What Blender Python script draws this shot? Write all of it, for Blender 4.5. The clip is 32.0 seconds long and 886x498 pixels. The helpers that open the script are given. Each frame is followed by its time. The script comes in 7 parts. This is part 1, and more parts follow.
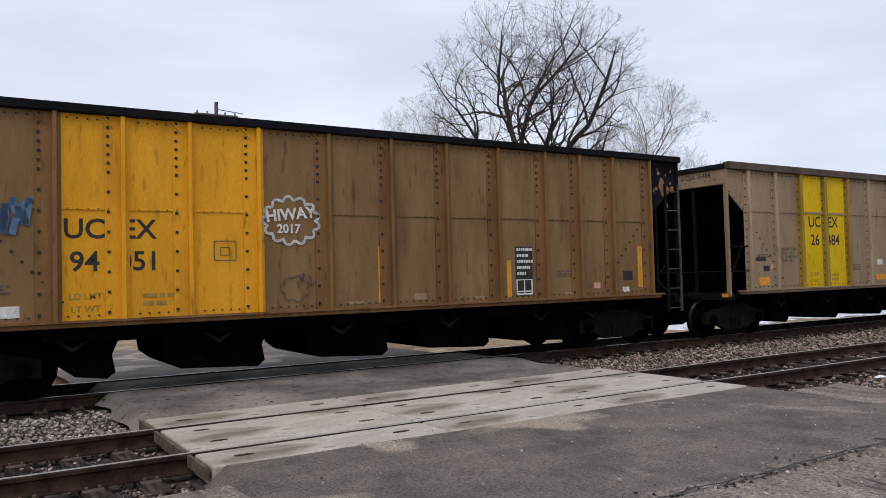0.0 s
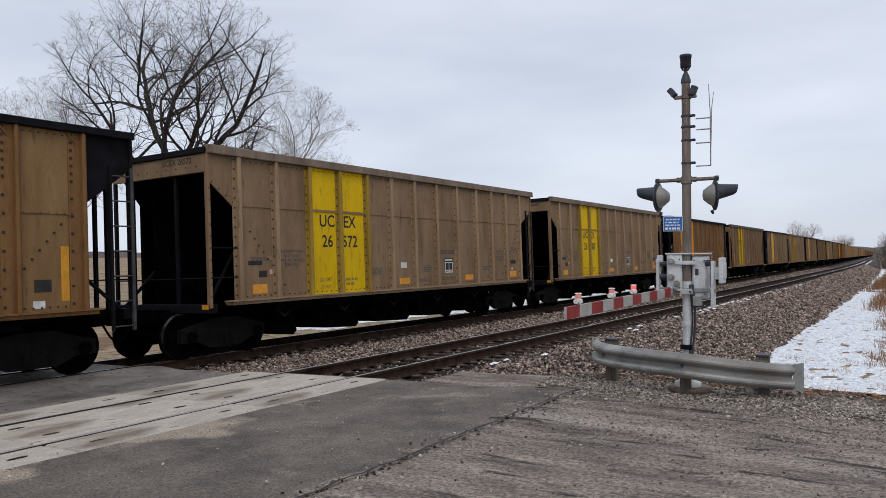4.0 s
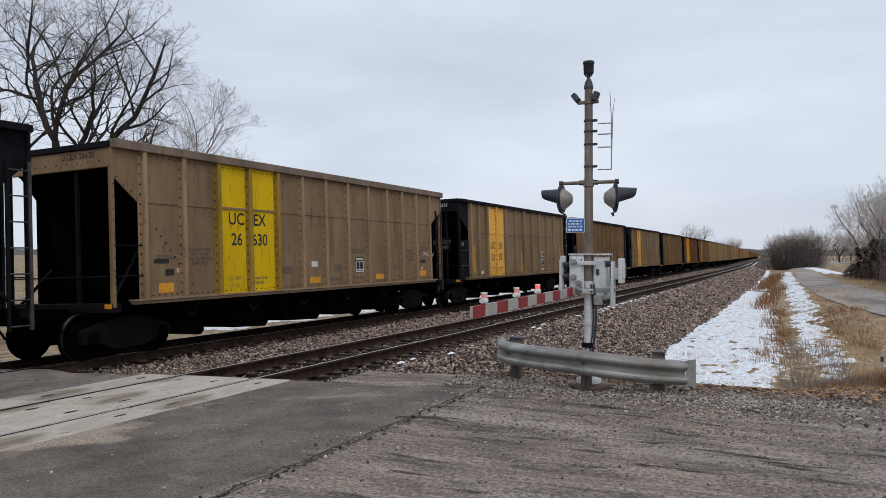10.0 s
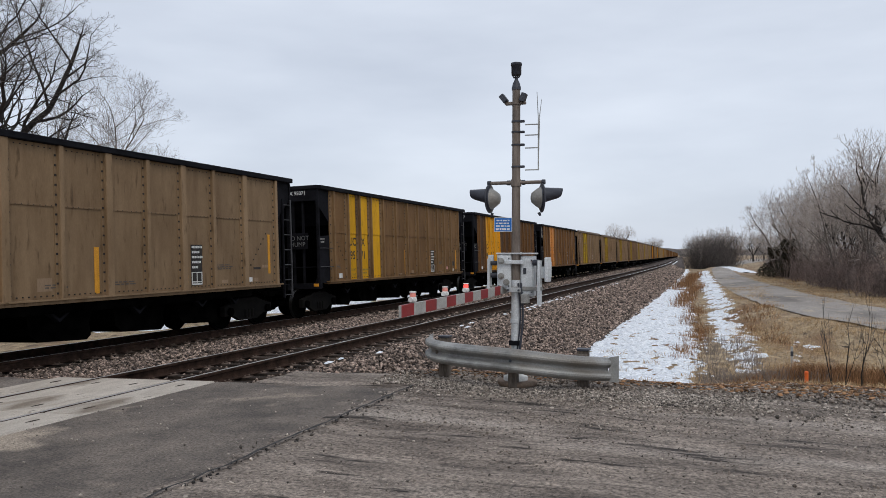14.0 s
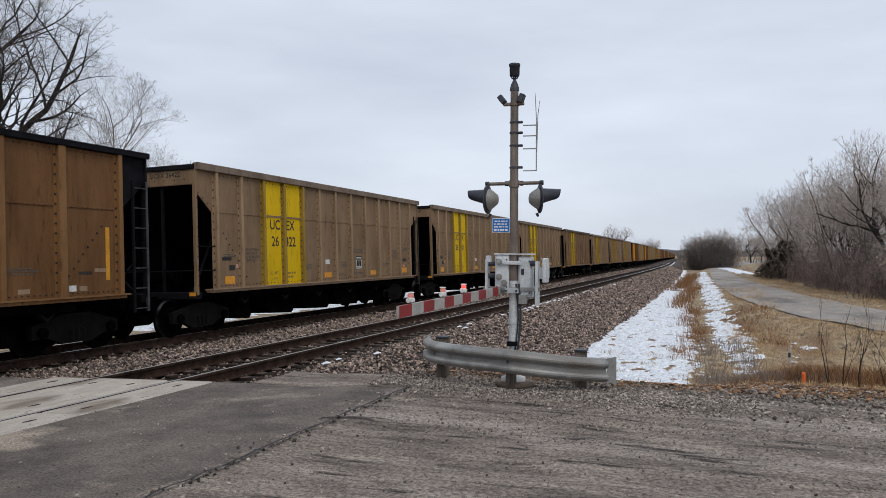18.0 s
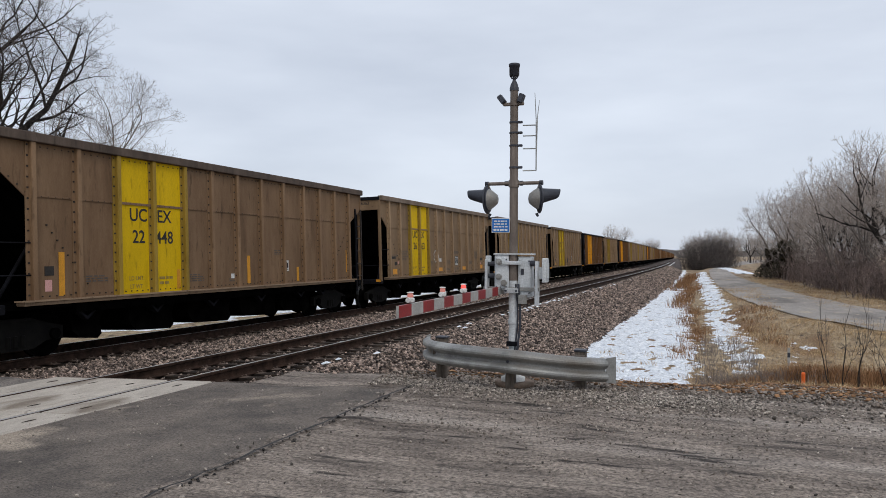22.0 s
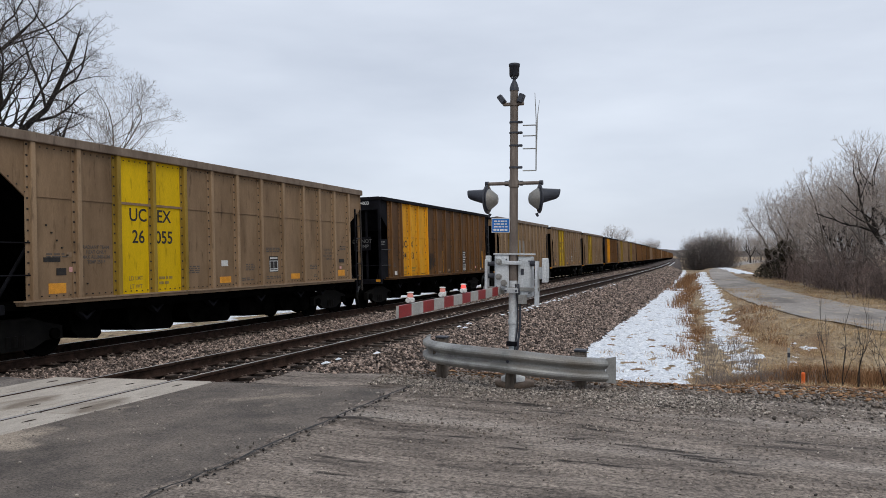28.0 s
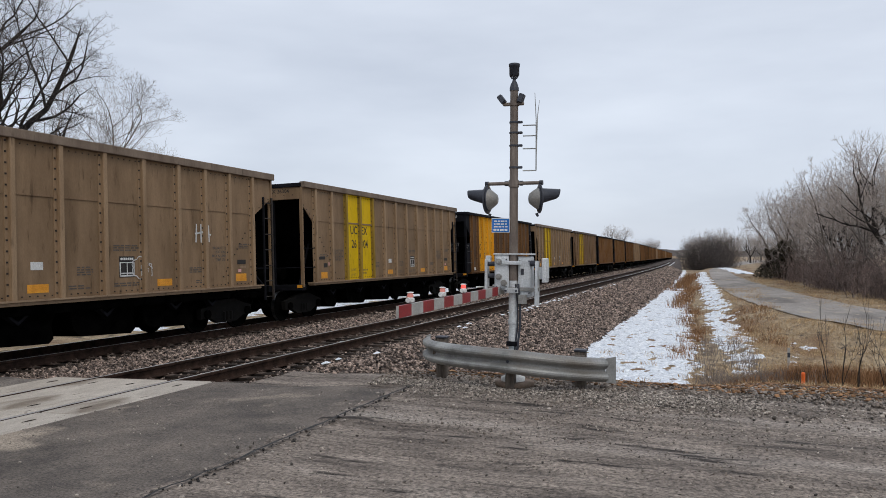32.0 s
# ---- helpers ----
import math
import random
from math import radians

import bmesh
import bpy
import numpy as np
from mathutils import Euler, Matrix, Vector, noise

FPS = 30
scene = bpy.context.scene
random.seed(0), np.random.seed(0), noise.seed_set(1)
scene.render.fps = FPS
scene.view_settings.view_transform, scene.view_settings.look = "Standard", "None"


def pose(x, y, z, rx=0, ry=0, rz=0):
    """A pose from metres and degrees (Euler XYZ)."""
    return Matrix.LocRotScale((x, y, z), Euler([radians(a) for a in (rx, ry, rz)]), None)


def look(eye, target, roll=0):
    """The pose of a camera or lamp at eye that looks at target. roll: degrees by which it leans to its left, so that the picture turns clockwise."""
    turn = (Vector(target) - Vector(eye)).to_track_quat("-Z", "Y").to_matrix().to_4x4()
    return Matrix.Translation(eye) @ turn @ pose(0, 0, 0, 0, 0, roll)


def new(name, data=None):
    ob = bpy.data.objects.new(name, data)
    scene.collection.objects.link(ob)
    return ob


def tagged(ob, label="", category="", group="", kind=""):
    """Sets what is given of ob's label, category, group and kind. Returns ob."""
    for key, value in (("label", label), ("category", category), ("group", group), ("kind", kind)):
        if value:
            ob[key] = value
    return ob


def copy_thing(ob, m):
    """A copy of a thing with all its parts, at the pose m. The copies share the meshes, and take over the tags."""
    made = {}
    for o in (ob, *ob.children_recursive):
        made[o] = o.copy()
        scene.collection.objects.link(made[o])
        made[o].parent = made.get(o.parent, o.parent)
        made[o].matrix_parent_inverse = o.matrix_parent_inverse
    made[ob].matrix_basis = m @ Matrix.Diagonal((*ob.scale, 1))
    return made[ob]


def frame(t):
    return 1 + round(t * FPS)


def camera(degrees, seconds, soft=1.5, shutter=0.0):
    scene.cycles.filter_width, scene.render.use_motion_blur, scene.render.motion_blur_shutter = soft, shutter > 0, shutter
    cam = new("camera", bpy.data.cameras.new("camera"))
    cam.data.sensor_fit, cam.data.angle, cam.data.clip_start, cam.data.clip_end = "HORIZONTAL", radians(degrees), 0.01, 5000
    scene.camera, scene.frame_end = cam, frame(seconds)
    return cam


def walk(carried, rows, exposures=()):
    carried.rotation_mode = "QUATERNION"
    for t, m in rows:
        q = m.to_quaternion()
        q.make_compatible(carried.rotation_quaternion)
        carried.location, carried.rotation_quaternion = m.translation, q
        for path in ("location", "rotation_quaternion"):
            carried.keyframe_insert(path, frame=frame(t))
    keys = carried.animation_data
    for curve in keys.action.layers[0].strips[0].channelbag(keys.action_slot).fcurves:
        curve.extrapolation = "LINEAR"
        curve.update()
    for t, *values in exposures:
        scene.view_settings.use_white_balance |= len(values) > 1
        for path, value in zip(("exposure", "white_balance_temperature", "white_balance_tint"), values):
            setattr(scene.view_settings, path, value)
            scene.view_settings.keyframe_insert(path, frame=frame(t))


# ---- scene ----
cam = camera(59.75, 32.0, soft=0.65)
EYE = 1.885
PATH = [(t, pose(0, 0, EYE, rx, ry, rz)) for t, rx, ry, rz in (
    (0.0, 90.376, 0.412, 57.81), (0.5, 90.399, 0.422, 56.06), (1.0, 90.394, 0.36, 51.03),
    (1.5, 90.406, 0.484, 45.07), (2.0, 90.393, 0.53, 40.10), (2.5, 90.384, 0.585, 37.04),
    (3.0, 90.36, 0.647, 35.0), (3.5, 90.355, 0.494, 33.2), (5.5, 90.296, -0.01, 28.49),
    (6.0, 90.255, -0.022, 25.99), (6.5, 90.269, 0.024, 25.36), (9.0, 90.303, -0.053, 25.24),
    (11.5, 90.295, -0.09, 25.2), (12.0, 90.292, -0.097, 24.98), (12.5, 90.259, -0.031, 23.84),
    (13.0, 90.236, -0.113, 21.96), (13.5, 90.223, -0.182, 20.38), (14.0, 90.234, -0.162, 19.94),
    (16.5, 90.282, -0.267, 19.80), (24.0, 90.276, -0.295, 19.76), (32.0, 90.276, -0.295, 19.76))]
walk(cam, PATH, exposures=((0.0, 0.2, 6500, 13), (1.5, 0.2, 6500, 13), (2.5, 0.1, 6500, 13), (5.5, 0.03, 6500, 10), (32.0, 0.03, 6500, 10)))

# ---- world and light: a high, bright overcast ----
world = bpy.data.worlds.new("overcast")
scene.world = world
world.use_nodes = True
wn, wl = world.node_tree.nodes, world.node_tree.links
wn.clear()
w_out, w_bg = wn.new("ShaderNodeOutputWorld"), wn.new("ShaderNodeBackground")
w_sky = wn.new("ShaderNodeTexSky")
w_sky.sky_type, w_sky.sun_disc = "NISHITA", False
w_sky.sun_elevation, w_sky.sun_rotation = radians(38), radians(150)
w_co, w_map, w_noise, w_ramp, w_mix, w_dim = (wn.new("ShaderNodeTexCoord"), wn.new("ShaderNodeMapping"),
    wn.new("ShaderNodeTexNoise"), wn.new("ShaderNodeValToRGB"), wn.new("ShaderNodeMix"), wn.new("ShaderNodeMix"))
w_map.inputs["Scale"].default_value = (1.3, 1.3, 5.0)
w_noise.inputs["Scale"].default_value, w_noise.inputs["Detail"].default_value = 1.6, 5
w_ramp.color_ramp.elements[0].position, w_ramp.color_ramp.elements[1].position = 0.3, 0.72
w_ramp.color_ramp.elements[0].color = (0.545, 0.598, 0.697, 1)
w_ramp.color_ramp.elements[1].color = (0.745, 0.803, 0.9, 1)
w_dim.data_type = w_mix.data_type = "RGBA"
w_dim.blend_type, w_dim.inputs[0].default_value = "MULTIPLY", 1.0
w_dim.inputs[7].default_value = (0.1, 0.1, 0.1, 1)
w_mix.inputs[0].default_value = 0.92
wl.new(w_co.outputs["Generated"], w_map.inputs[0])
wl.new(w_map.outputs[0], w_noise.inputs["Vector"])
wl.new(w_noise.outputs[0], w_ramp.inputs[0])
wl.new(w_sky.outputs[0], w_dim.inputs[6])
wl.new(w_dim.outputs[2], w_mix.inputs[6])
wl.new(w_ramp.outputs[0], w_mix.inputs[7])
wl.new(w_mix.outputs[2], w_bg.inputs[0])
wl.new(w_bg.outputs[0], w_out.inputs[0])
w_bg.inputs[1].default_value = 1.06
sun = new("sun", bpy.data.lights.new("sun", "SUN"))
sun.data.energy, sun.data.angle, sun.data.color = 0.85, radians(25), (1.0, 0.92, 0.8)
sun.matrix_world = look((0, 0, 50), (-26, 35, 0))

# ---- the lie of the tracks: a gentle left-hand curve, canted two degrees away from the camera ----
CANT = 2.0
SC, CC = math.sin(radians(CANT)), math.cos(radians(CANT))
RAIL_X, GAUGE, SPACING = -7.58, 1.505, 5.14
CURVE, CURVE_END = 0.000213, 206.0
PITCH, PERIOD = 16.6, 1.2          # coupled length of a car, and the seconds it takes to pass


def bend(s):
    """Sideways shift, height and turn of the line at s metres past the camera."""
    a = min(max(s, -60.0), CURVE_END)
    x = -CURVE * a * a / 2
    if s > CURVE_END:
        x -= CURVE * CURVE_END * (s - CURVE_END)
    if s < -60:
        x += CURVE * 60 * (-60 - s) * -1
    z = -0.00211 * s - (1.09e-6 * s * s if s > 0 else 0)
    if s < 0:
        z = -0.0005 * s
    return x, z, CURVE * a


def on_track(s, left=0.0, up=0.0):
    """Pose at s along the line, left of the near rail in the canted plane, up from the rail heads."""
    x, z, turn = bend(s)
    c, n = math.cos(turn), math.sin(turn)
    lx, lz = -(left * CC + up * SC), -left * SC + up * CC
    return Matrix.LocRotScale((RAIL_X + x + lx * c, s + lx * n, z + lz), Euler((0, radians(-CANT), turn)), None)


# ---- mesh and material helpers ----
class Build:
    """Gathers boxes, tubes and plates into one mesh."""

    def __init__(self):
        self.v, self.f, self.smooth = [], [], []

    def add(self, verts, faces, smooth=False):
        n = len(self.v)
        self.v.extend(verts)
        self.f.extend([tuple(i + n for i in f) for f in faces])
        self.smooth.extend([smooth] * len(faces))
        return self

    def box(self, x0, x1, y0, y1, z0, z1, c=0.0, m=None):
        if c <= 0:
            vs = [(x, y, z) for z in (z0, z1) for y in (y0, y1) for x in (x0, x1)]
            fs = [(0, 2, 3, 1), (4, 5, 7, 6), (0, 1, 5, 4), (2, 6, 7, 3), (0, 4, 6, 2), (1, 3, 7, 5)]
        else:
            vs, fs = [], []
            for zz, k in ((z0, c), (z0 + c, 0), (z1 - c, 0), (z1, c)):
                vs += [(x0 + k, y0 + c + k, zz), (x0 + c + k, y0 + k, zz), (x1 - c - k, y0 + k, zz), (x1 - k, y0 + c + k, zz),
                       (x1 - k, y1 - c - k, zz), (x1 - c - k, y1 - k, zz), (x0 + c + k, y1 - k, zz), (x0 + k, y1 - c - k, zz)]
            fs.append(tuple(reversed(range(8))))
            for r in range(3):
                fs += [(r * 8 + i, r * 8 + (i + 1) % 8, r * 8 + 8 + (i + 1) % 8, r * 8 + 8 + i) for i in range(8)]
            fs.append(tuple(range(24, 32)))
        if m is not None:
            vs = [tuple(m @ Vector(p)) for p in vs]
        return self.add(vs, fs)

    def tube(self, p0, p1, r0, r1=None, n=8, caps=True):
        p0, p1 = Vector(p0), Vector(p1)
        r1 = r0 if r1 is None else r1
        d = (p1 - p0).normalized()
        a = d.orthogonal().normalized()
        b = d.cross(a)
        vs = []
        for p, r in ((p0, r0), (p1, r1)):
            vs += [tuple(p + (a * math.cos(2 * math.pi * i / n) + b * math.sin(2 * math.pi * i / n)) * r) for i in range(n)]
        fs = [(i, (i + 1) % n, n + (i + 1) % n, n + i) for i in range(n)]
        self.add(vs, fs, True)
        if caps:
            self.add(vs, [tuple(reversed(range(n))), tuple(range(n, 2 * n))])
        return self

    def lathe(self, profile, n=16, m=None, smooth=True, caps=True):
        """Turns a list of (radius, height) about z."""
        vs, fs = [], []
        for r, z in profile:
            vs += [(r * math.cos(2 * math.pi * i / n), r * math.sin(2 * math.pi * i / n), z) for i in range(n)]
        for k in range(len(profile) - 1):
            fs += [(k * n + i, k * n + (i + 1) % n, k * n + n + (i + 1) % n, k * n + n + i) for i in range(n)]
        if m is not None:
            vs = [tuple(m @ Vector(p)) for p in vs]
        self.add(vs, fs, smooth)
        if caps:
            self.add(vs, [tuple(reversed(range(n))), tuple(range(len(vs) - n, len(vs)))])
        return self

    def prism(self, poly, lo, hi, axis="x"):
        """A polygon swept along an axis; poly gives the two other coordinates in order."""
        put = {"x": lambda a, b, t: (t, a, b), "y": lambda a, b, t: (a, t, b), "z": lambda a, b, t: (a, b, t)}[axis]
        n = len(poly)
        vs = [put(a, b, lo) for a, b in poly] + [put(a, b, hi) for a, b in poly]
        fs = [(i, (i + 1) % n, n + (i + 1) % n, n + i) for i in range(n)]
        return self.add(vs, fs + [tuple(reversed(range(n))), tuple(range(n, 2 * n))])

    def mesh(self, name, material):
        me = bpy.data.meshes.new(name)
        me.from_pydata([tuple(p) for p in self.v], [], self.f)
        me.polygons.foreach_set("use_smooth", self.smooth)
        bm = bmesh.new()
        bm.from_mesh(me)
        if len(bm.faces) < 6000:
            bmesh.ops.recalc_face_normals(bm, faces=bm.faces)
        bm.to_mesh(me)
        bm.free()
        if material is not None:
            me.materials.append(material)
        return me


def part(name, build, material, parent, label="", kind=""):
    """Links a Build (or a mesh) as one object under a thing or under a part."""
    me = build.mesh(name, material) if isinstance(build, Build) else build
    ob = new(name, me)
    ob.parent = parent
    return tagged(ob, label, kind=kind)


def thing(name, m, label, category, group="", kind=""):
    ob = new(name)
    ob.matrix_basis = m
    ob.empty_display_size = 0.1
    return tagged(ob, label, category, group, kind)


def solid(name, build, material, label, category="", group="", kind="", m=None):
    ob = new(name, build.mesh(name, material) if isinstance(build, Build) else build)
    if m is not None:
        ob.matrix_basis = m
    return tagged(ob, label, category, group, kind)


def surface(name, dark, light, scale=6.0, rough=0.8, metal=0.0, bump=0.2, fine=60.0, stretch=(1, 1, 1), wide=None, fleck=None, island=0.0, each=0.0,
            spec=0.35, place="Object", lo=0.35, hi=0.65, amp=0.18, bite=0.62):
    """A worn surface: two tones at one scale, grain at a finer one, an optional third tone in wide stains, some change from piece to piece."""
    m = bpy.data.materials.new(name)
    m.use_nodes = True
    nt = m.node_tree
    n, k = nt.nodes, nt.links
    bs = n["Principled BSDF"]
    co, mp = n.new("ShaderNodeTexCoord"), n.new("ShaderNodeMapping")
    mp.inputs["Scale"].default_value = stretch
    if place == "World":
        geo = n.new("ShaderNodeNewGeometry")
        k.new(geo.outputs["Position"], mp.inputs[0])
    else:
        k.new(co.outputs[place], mp.inputs[0])
    n1, n2 = n.new("ShaderNodeTexNoise"), n.new("ShaderNodeTexNoise")
    n1.inputs["Scale"].default_value, n1.inputs["Detail"].default_value, n1.inputs["Roughness"].default_value = scale, 6, bite
    n2.inputs["Scale"].default_value, n2.inputs["Detail"].default_value, n2.inputs["Roughness"].default_value = fine, 4, 0.75
    k.new(mp.outputs[0], n1.inputs["Vector"])
    k.new(geo.outputs["Position"] if place == "World" else mp.outputs[0], n2.inputs["Vector"])
    ramp = n.new("ShaderNodeValToRGB")
    ramp.color_ramp.elements[0].position, ramp.color_ramp.elements[1].position = lo, hi
    ramp.color_ramp.elements[0].color, ramp.color_ramp.elements[1].color = (*dark, 1), (*light, 1)
    k.new(n1.outputs[0], ramp.inputs[0])
    col = ramp.outputs[0]
    for stain in (wide, fleck):
        if not stain:
            continue
        tone, wscale, w0, w1 = stain
        n3, r3, mx = n.new("ShaderNodeTexNoise"), n.new("ShaderNodeMapRange"), n.new("ShaderNodeMix")
        n3.inputs["Scale"].default_value, n3.inputs["Detail"].default_value = wscale, 4
        r3.inputs[1].default_value, r3.inputs[2].default_value = w0, w1
        mx.data_type = "RGBA"
        k.new(mp.outputs[0], n3.inputs["Vector"])
        k.new(n3.outputs[0], r3.inputs[0])
        k.new(r3.outputs[0], mx.inputs[0])
        k.new(col, mx.inputs[6])
        mx.inputs[7].default_value = (*tone, 1)
        col = mx.outputs[2]
    hsv = n.new("ShaderNodeHueSaturation")
    k.new(col, hsv.inputs["Color"])
    grain = n.new("ShaderNodeMapRange")
    grain.inputs[1].default_value, grain.inputs[2].default_value, grain.inputs[3].default_value, grain.inputs[4].default_value = 0.36, 0.64, 1 - amp, 1 + amp
    k.new(n2.outputs[0], grain.inputs[0])
    val = grain.outputs[0]
    for amount, node, socket in ((island, "ShaderNodeNewGeometry", "Random Per Island"), (each, "ShaderNodeObjectInfo", "Random")):
        if amount:
            src, rr, mul = n.new(node), n.new("ShaderNodeMapRange"), n.new("ShaderNodeMath")
            rr.inputs[3].default_value, rr.inputs[4].default_value = 1 - amount, 1 + amount
            mul.operation = "MULTIPLY"
            k.new(src.outputs[socket], rr.inputs[0])
            k.new(rr.outputs[0], mul.inputs[0])
            k.new(val, mul.inputs[1])
            val = mul.outputs[0]
    k.new(val, hsv.inputs["Value"])
    k.new(hsv.outputs[0], bs.inputs["Base Color"])
    rg = n.new("ShaderNodeMapRange")
    rg.inputs[3].default_value, rg.inputs[4].default_value = max(0.02, rough - 0.12), min(1, rough + 0.12)
    k.new(n1.outputs[0], rg.inputs[0])
    k.new(rg.outputs[0], bs.inputs["Roughness"])
    bs.inputs["Metallic"].default_value = metal
    bs.inputs["Specular IOR Level"].default_value = spec
    if bump:
        bp = n.new("ShaderNodeBump")
        bp.inputs["Strength"].default_value, bp.inputs["Distance"].default_value = bump, 0.02
        k.new(n2.outputs[0], bp.inputs["Height"])
        k.new(bp.outputs[0], bs.inputs["Normal"])
    return m


def glow(name, colour, strength):
    m = bpy.data.materials.new(name)
    m.use_nodes = True
    bs = m.node_tree.nodes["Principled BSDF"]
    bs.inputs["Base Color"].default_value = (*colour, 1)
    bs.inputs["Emission Color"].default_value = (*colour, 1)
    bs.inputs["Emission Strength"].default_value = strength
    bs.inputs["Roughness"].default_value = 0.3
    return m

# ---- materials ----
BLACKISH = (0.012, 0.012, 0.013)
m_asphalt = surface("asphalt", (0.094, 0.08, 0.07), (0.22, 0.184, 0.154), 1.1, 0.85, bump=0.9, fine=42, wide=((0.38, 0.315, 0.25), 0.62, 0.555, 0.62), fleck=((0.05, 0.046, 0.044), 34, 0.62, 0.72), place="World", amp=0.5, bite=0.7)
m_newasphalt = surface("dark asphalt", (0.085, 0.073, 0.066), (0.22, 0.194, 0.173), 1.5, 0.8, bump=0.7, fine=45, wide=((0.31, 0.272, 0.24), 0.5, 0.45, 0.62), fleck=((0.035, 0.031, 0.029), 9, 0.6, 0.68), place="World", amp=0.5, bite=0.7)
m_lane = surface("old lane asphalt", (0.23, 0.205, 0.182), (0.37, 0.333, 0.3), 0.5, 0.85, bump=0.3, fine=10, amp=0.25, wide=((0.16, 0.142, 0.126), 0.3, 0.54, 0.68), fleck=((0.4, 0.335, 0.26), 1.3, 0.58, 0.7), place="World", stretch=(1, 0.35, 1), bite=0.7)
m_lot = surface("packed gravel", (0.06, 0.046, 0.038), (0.34, 0.283, 0.236), 2.2, 0.9, bump=1.0, fine=26, stretch=(0.3, 1.6, 1), wide=((0.37, 0.318, 0.274), 0.55, 0.54, 0.7), fleck=((0.035, 0.028, 0.024), 3.6, 0.58, 0.68), place="World", amp=0.6, lo=0.3, hi=0.66, bite=0.78)
# the bed's dark tone puts the shade between stones into the colour
m_bed = surface("ballast bed", (0.008, 0.006, 0.0055), (0.15, 0.112, 0.096), 11, 0.95, bump=1.0, fine=30, place="World", lo=0.38, hi=0.64, amp=0.6, bite=0.8)
m_stone = surface("ballast stone", (0.04, 0.03, 0.025), (0.4, 0.306, 0.252), 14, 0.9, bump=0.3, fine=80, island=0.9, place="World", lo=0.4, hi=0.62)
m_chip = surface("pale gravel", (0.17, 0.145, 0.122), (0.42, 0.37, 0.32), 10, 0.9, bump=0.3, fine=80, island=0.85, place="World")
m_grass = surface("dead grass", (0.13, 0.084, 0.048), (0.52, 0.4, 0.25), 4.0, 0.95, bump=1.0, fine=30, wide=((0.2, 0.118, 0.062), 0.4, 0.49, 0.62), fleck=((0.075, 0.05, 0.032), 3.0, 0.58, 0.7), place="World", stretch=(1, 0.45, 1), lo=0.32, hi=0.68, amp=0.5, bite=0.72)
m_blade = surface("dry blades", (0.3, 0.195, 0.1), (0.57, 0.42, 0.245), 3, 0.9, bump=0, island=0.5, place="World")
m_weed = surface("russet weeds", (0.13, 0.062, 0.028), (0.34, 0.19, 0.095), 3, 0.9, bump=0, island=0.65, place="World")
# grey-blue tones paint in the shading of the snow's lumps; brown flecks are debris
m_snow = surface("old snow", (0.62, 0.66, 0.72), (0.92, 0.94, 0.96), 5.0, 0.6, bump=1.0, fine=16, amp=0.25, wide=((0.42, 0.44, 0.48), 8.0, 0.56, 0.68), fleck=((0.16, 0.12, 0.085), 13.0, 0.66, 0.74), place="World", stretch=(1, 0.6, 1), bite=0.7)
m_concrete = surface("worn concrete", (0.37, 0.325, 0.275), (0.56, 0.505, 0.44), 2.0, 0.85, bump=0.25, fine=60, wide=((0.21, 0.172, 0.135), 1.0, 0.54, 0.64), fleck=((0.12, 0.1, 0.08), 5.0, 0.64, 0.74), stretch=(1.3, 0.6, 1), each=0.1, amp=0.22, bite=0.7)
m_rail = surface("rail web rust", (0.018, 0.011, 0.008), (0.055, 0.033, 0.024), 5, 0.9, spec=0.08, bump=0.3, fine=60, place="World")
m_railtop = surface("polished railhead", (0.45, 0.45, 0.46), (0.7, 0.7, 0.7), 3, 0.3, metal=1.0, bump=0.05, place="World")
# little metal and a pale base: the head's sheen is put into the colour
m_sheen_rail = surface("railhead with sheen painted in", (0.26, 0.25, 0.24), (0.42, 0.41, 0.4), 3, 0.4, metal=0.2, bump=0.05, place="World")
m_tie = surface("creosoted timber", (0.014, 0.011, 0.0095), (0.09, 0.068, 0.054), 4, 0.9, spec=0.1, bump=0.7, fine=30, stretch=(0.6, 6, 3), each=0.45)
m_plate = surface("rusty plate", (0.06, 0.04, 0.03), (0.16, 0.115, 0.09), 8, 0.85, bump=0.3)
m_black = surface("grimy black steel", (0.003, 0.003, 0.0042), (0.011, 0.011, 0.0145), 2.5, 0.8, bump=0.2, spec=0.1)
# near black: shade below and between the cars is mixed into the grime colour
m_under = surface("underframe grime and shade", (0.001, 0.001, 0.001), (0.004, 0.0038, 0.0035), 3, 0.9, bump=0.2, spec=0.0)
m_tread = surface("worn wheel tread", (0.03, 0.03, 0.031), (0.13, 0.13, 0.13), 3, 0.4, metal=1.0, bump=0)
m_coal = surface("coal", (0.006, 0.006, 0.006), (0.03, 0.03, 0.032), 9, 0.6, bump=1.0, fine=18)
m_galv = surface("galvanised steel", (0.2, 0.2, 0.19), (0.41, 0.41, 0.395), 3, 0.5, metal=0.3, bump=0.15, wide=((0.19, 0.17, 0.145), 1.5, 0.52, 0.7), bite=0.7)
m_silver = surface("aluminium paint", (0.47, 0.5, 0.52), (0.68, 0.7, 0.71), 3, 0.5, metal=0.15, bump=0.1, wide=((0.3, 0.29, 0.27), 2.5, 0.58, 0.75))
m_mast = surface("weathered mast", (0.12, 0.095, 0.078), (0.24, 0.2, 0.17), 4, 0.65, metal=0.15, bump=0.15, stretch=(3, 3, 0.5))
m_lamp = surface("dark grey hood", (0.028, 0.03, 0.04), (0.055, 0.06, 0.075), 4, 0.5, bump=0.05)
m_post = surface("grey post timber", (0.06, 0.048, 0.038), (0.17, 0.14, 0.115), 5, 0.9, bump=0.6, fine=30, stretch=(6, 6, 0.6))
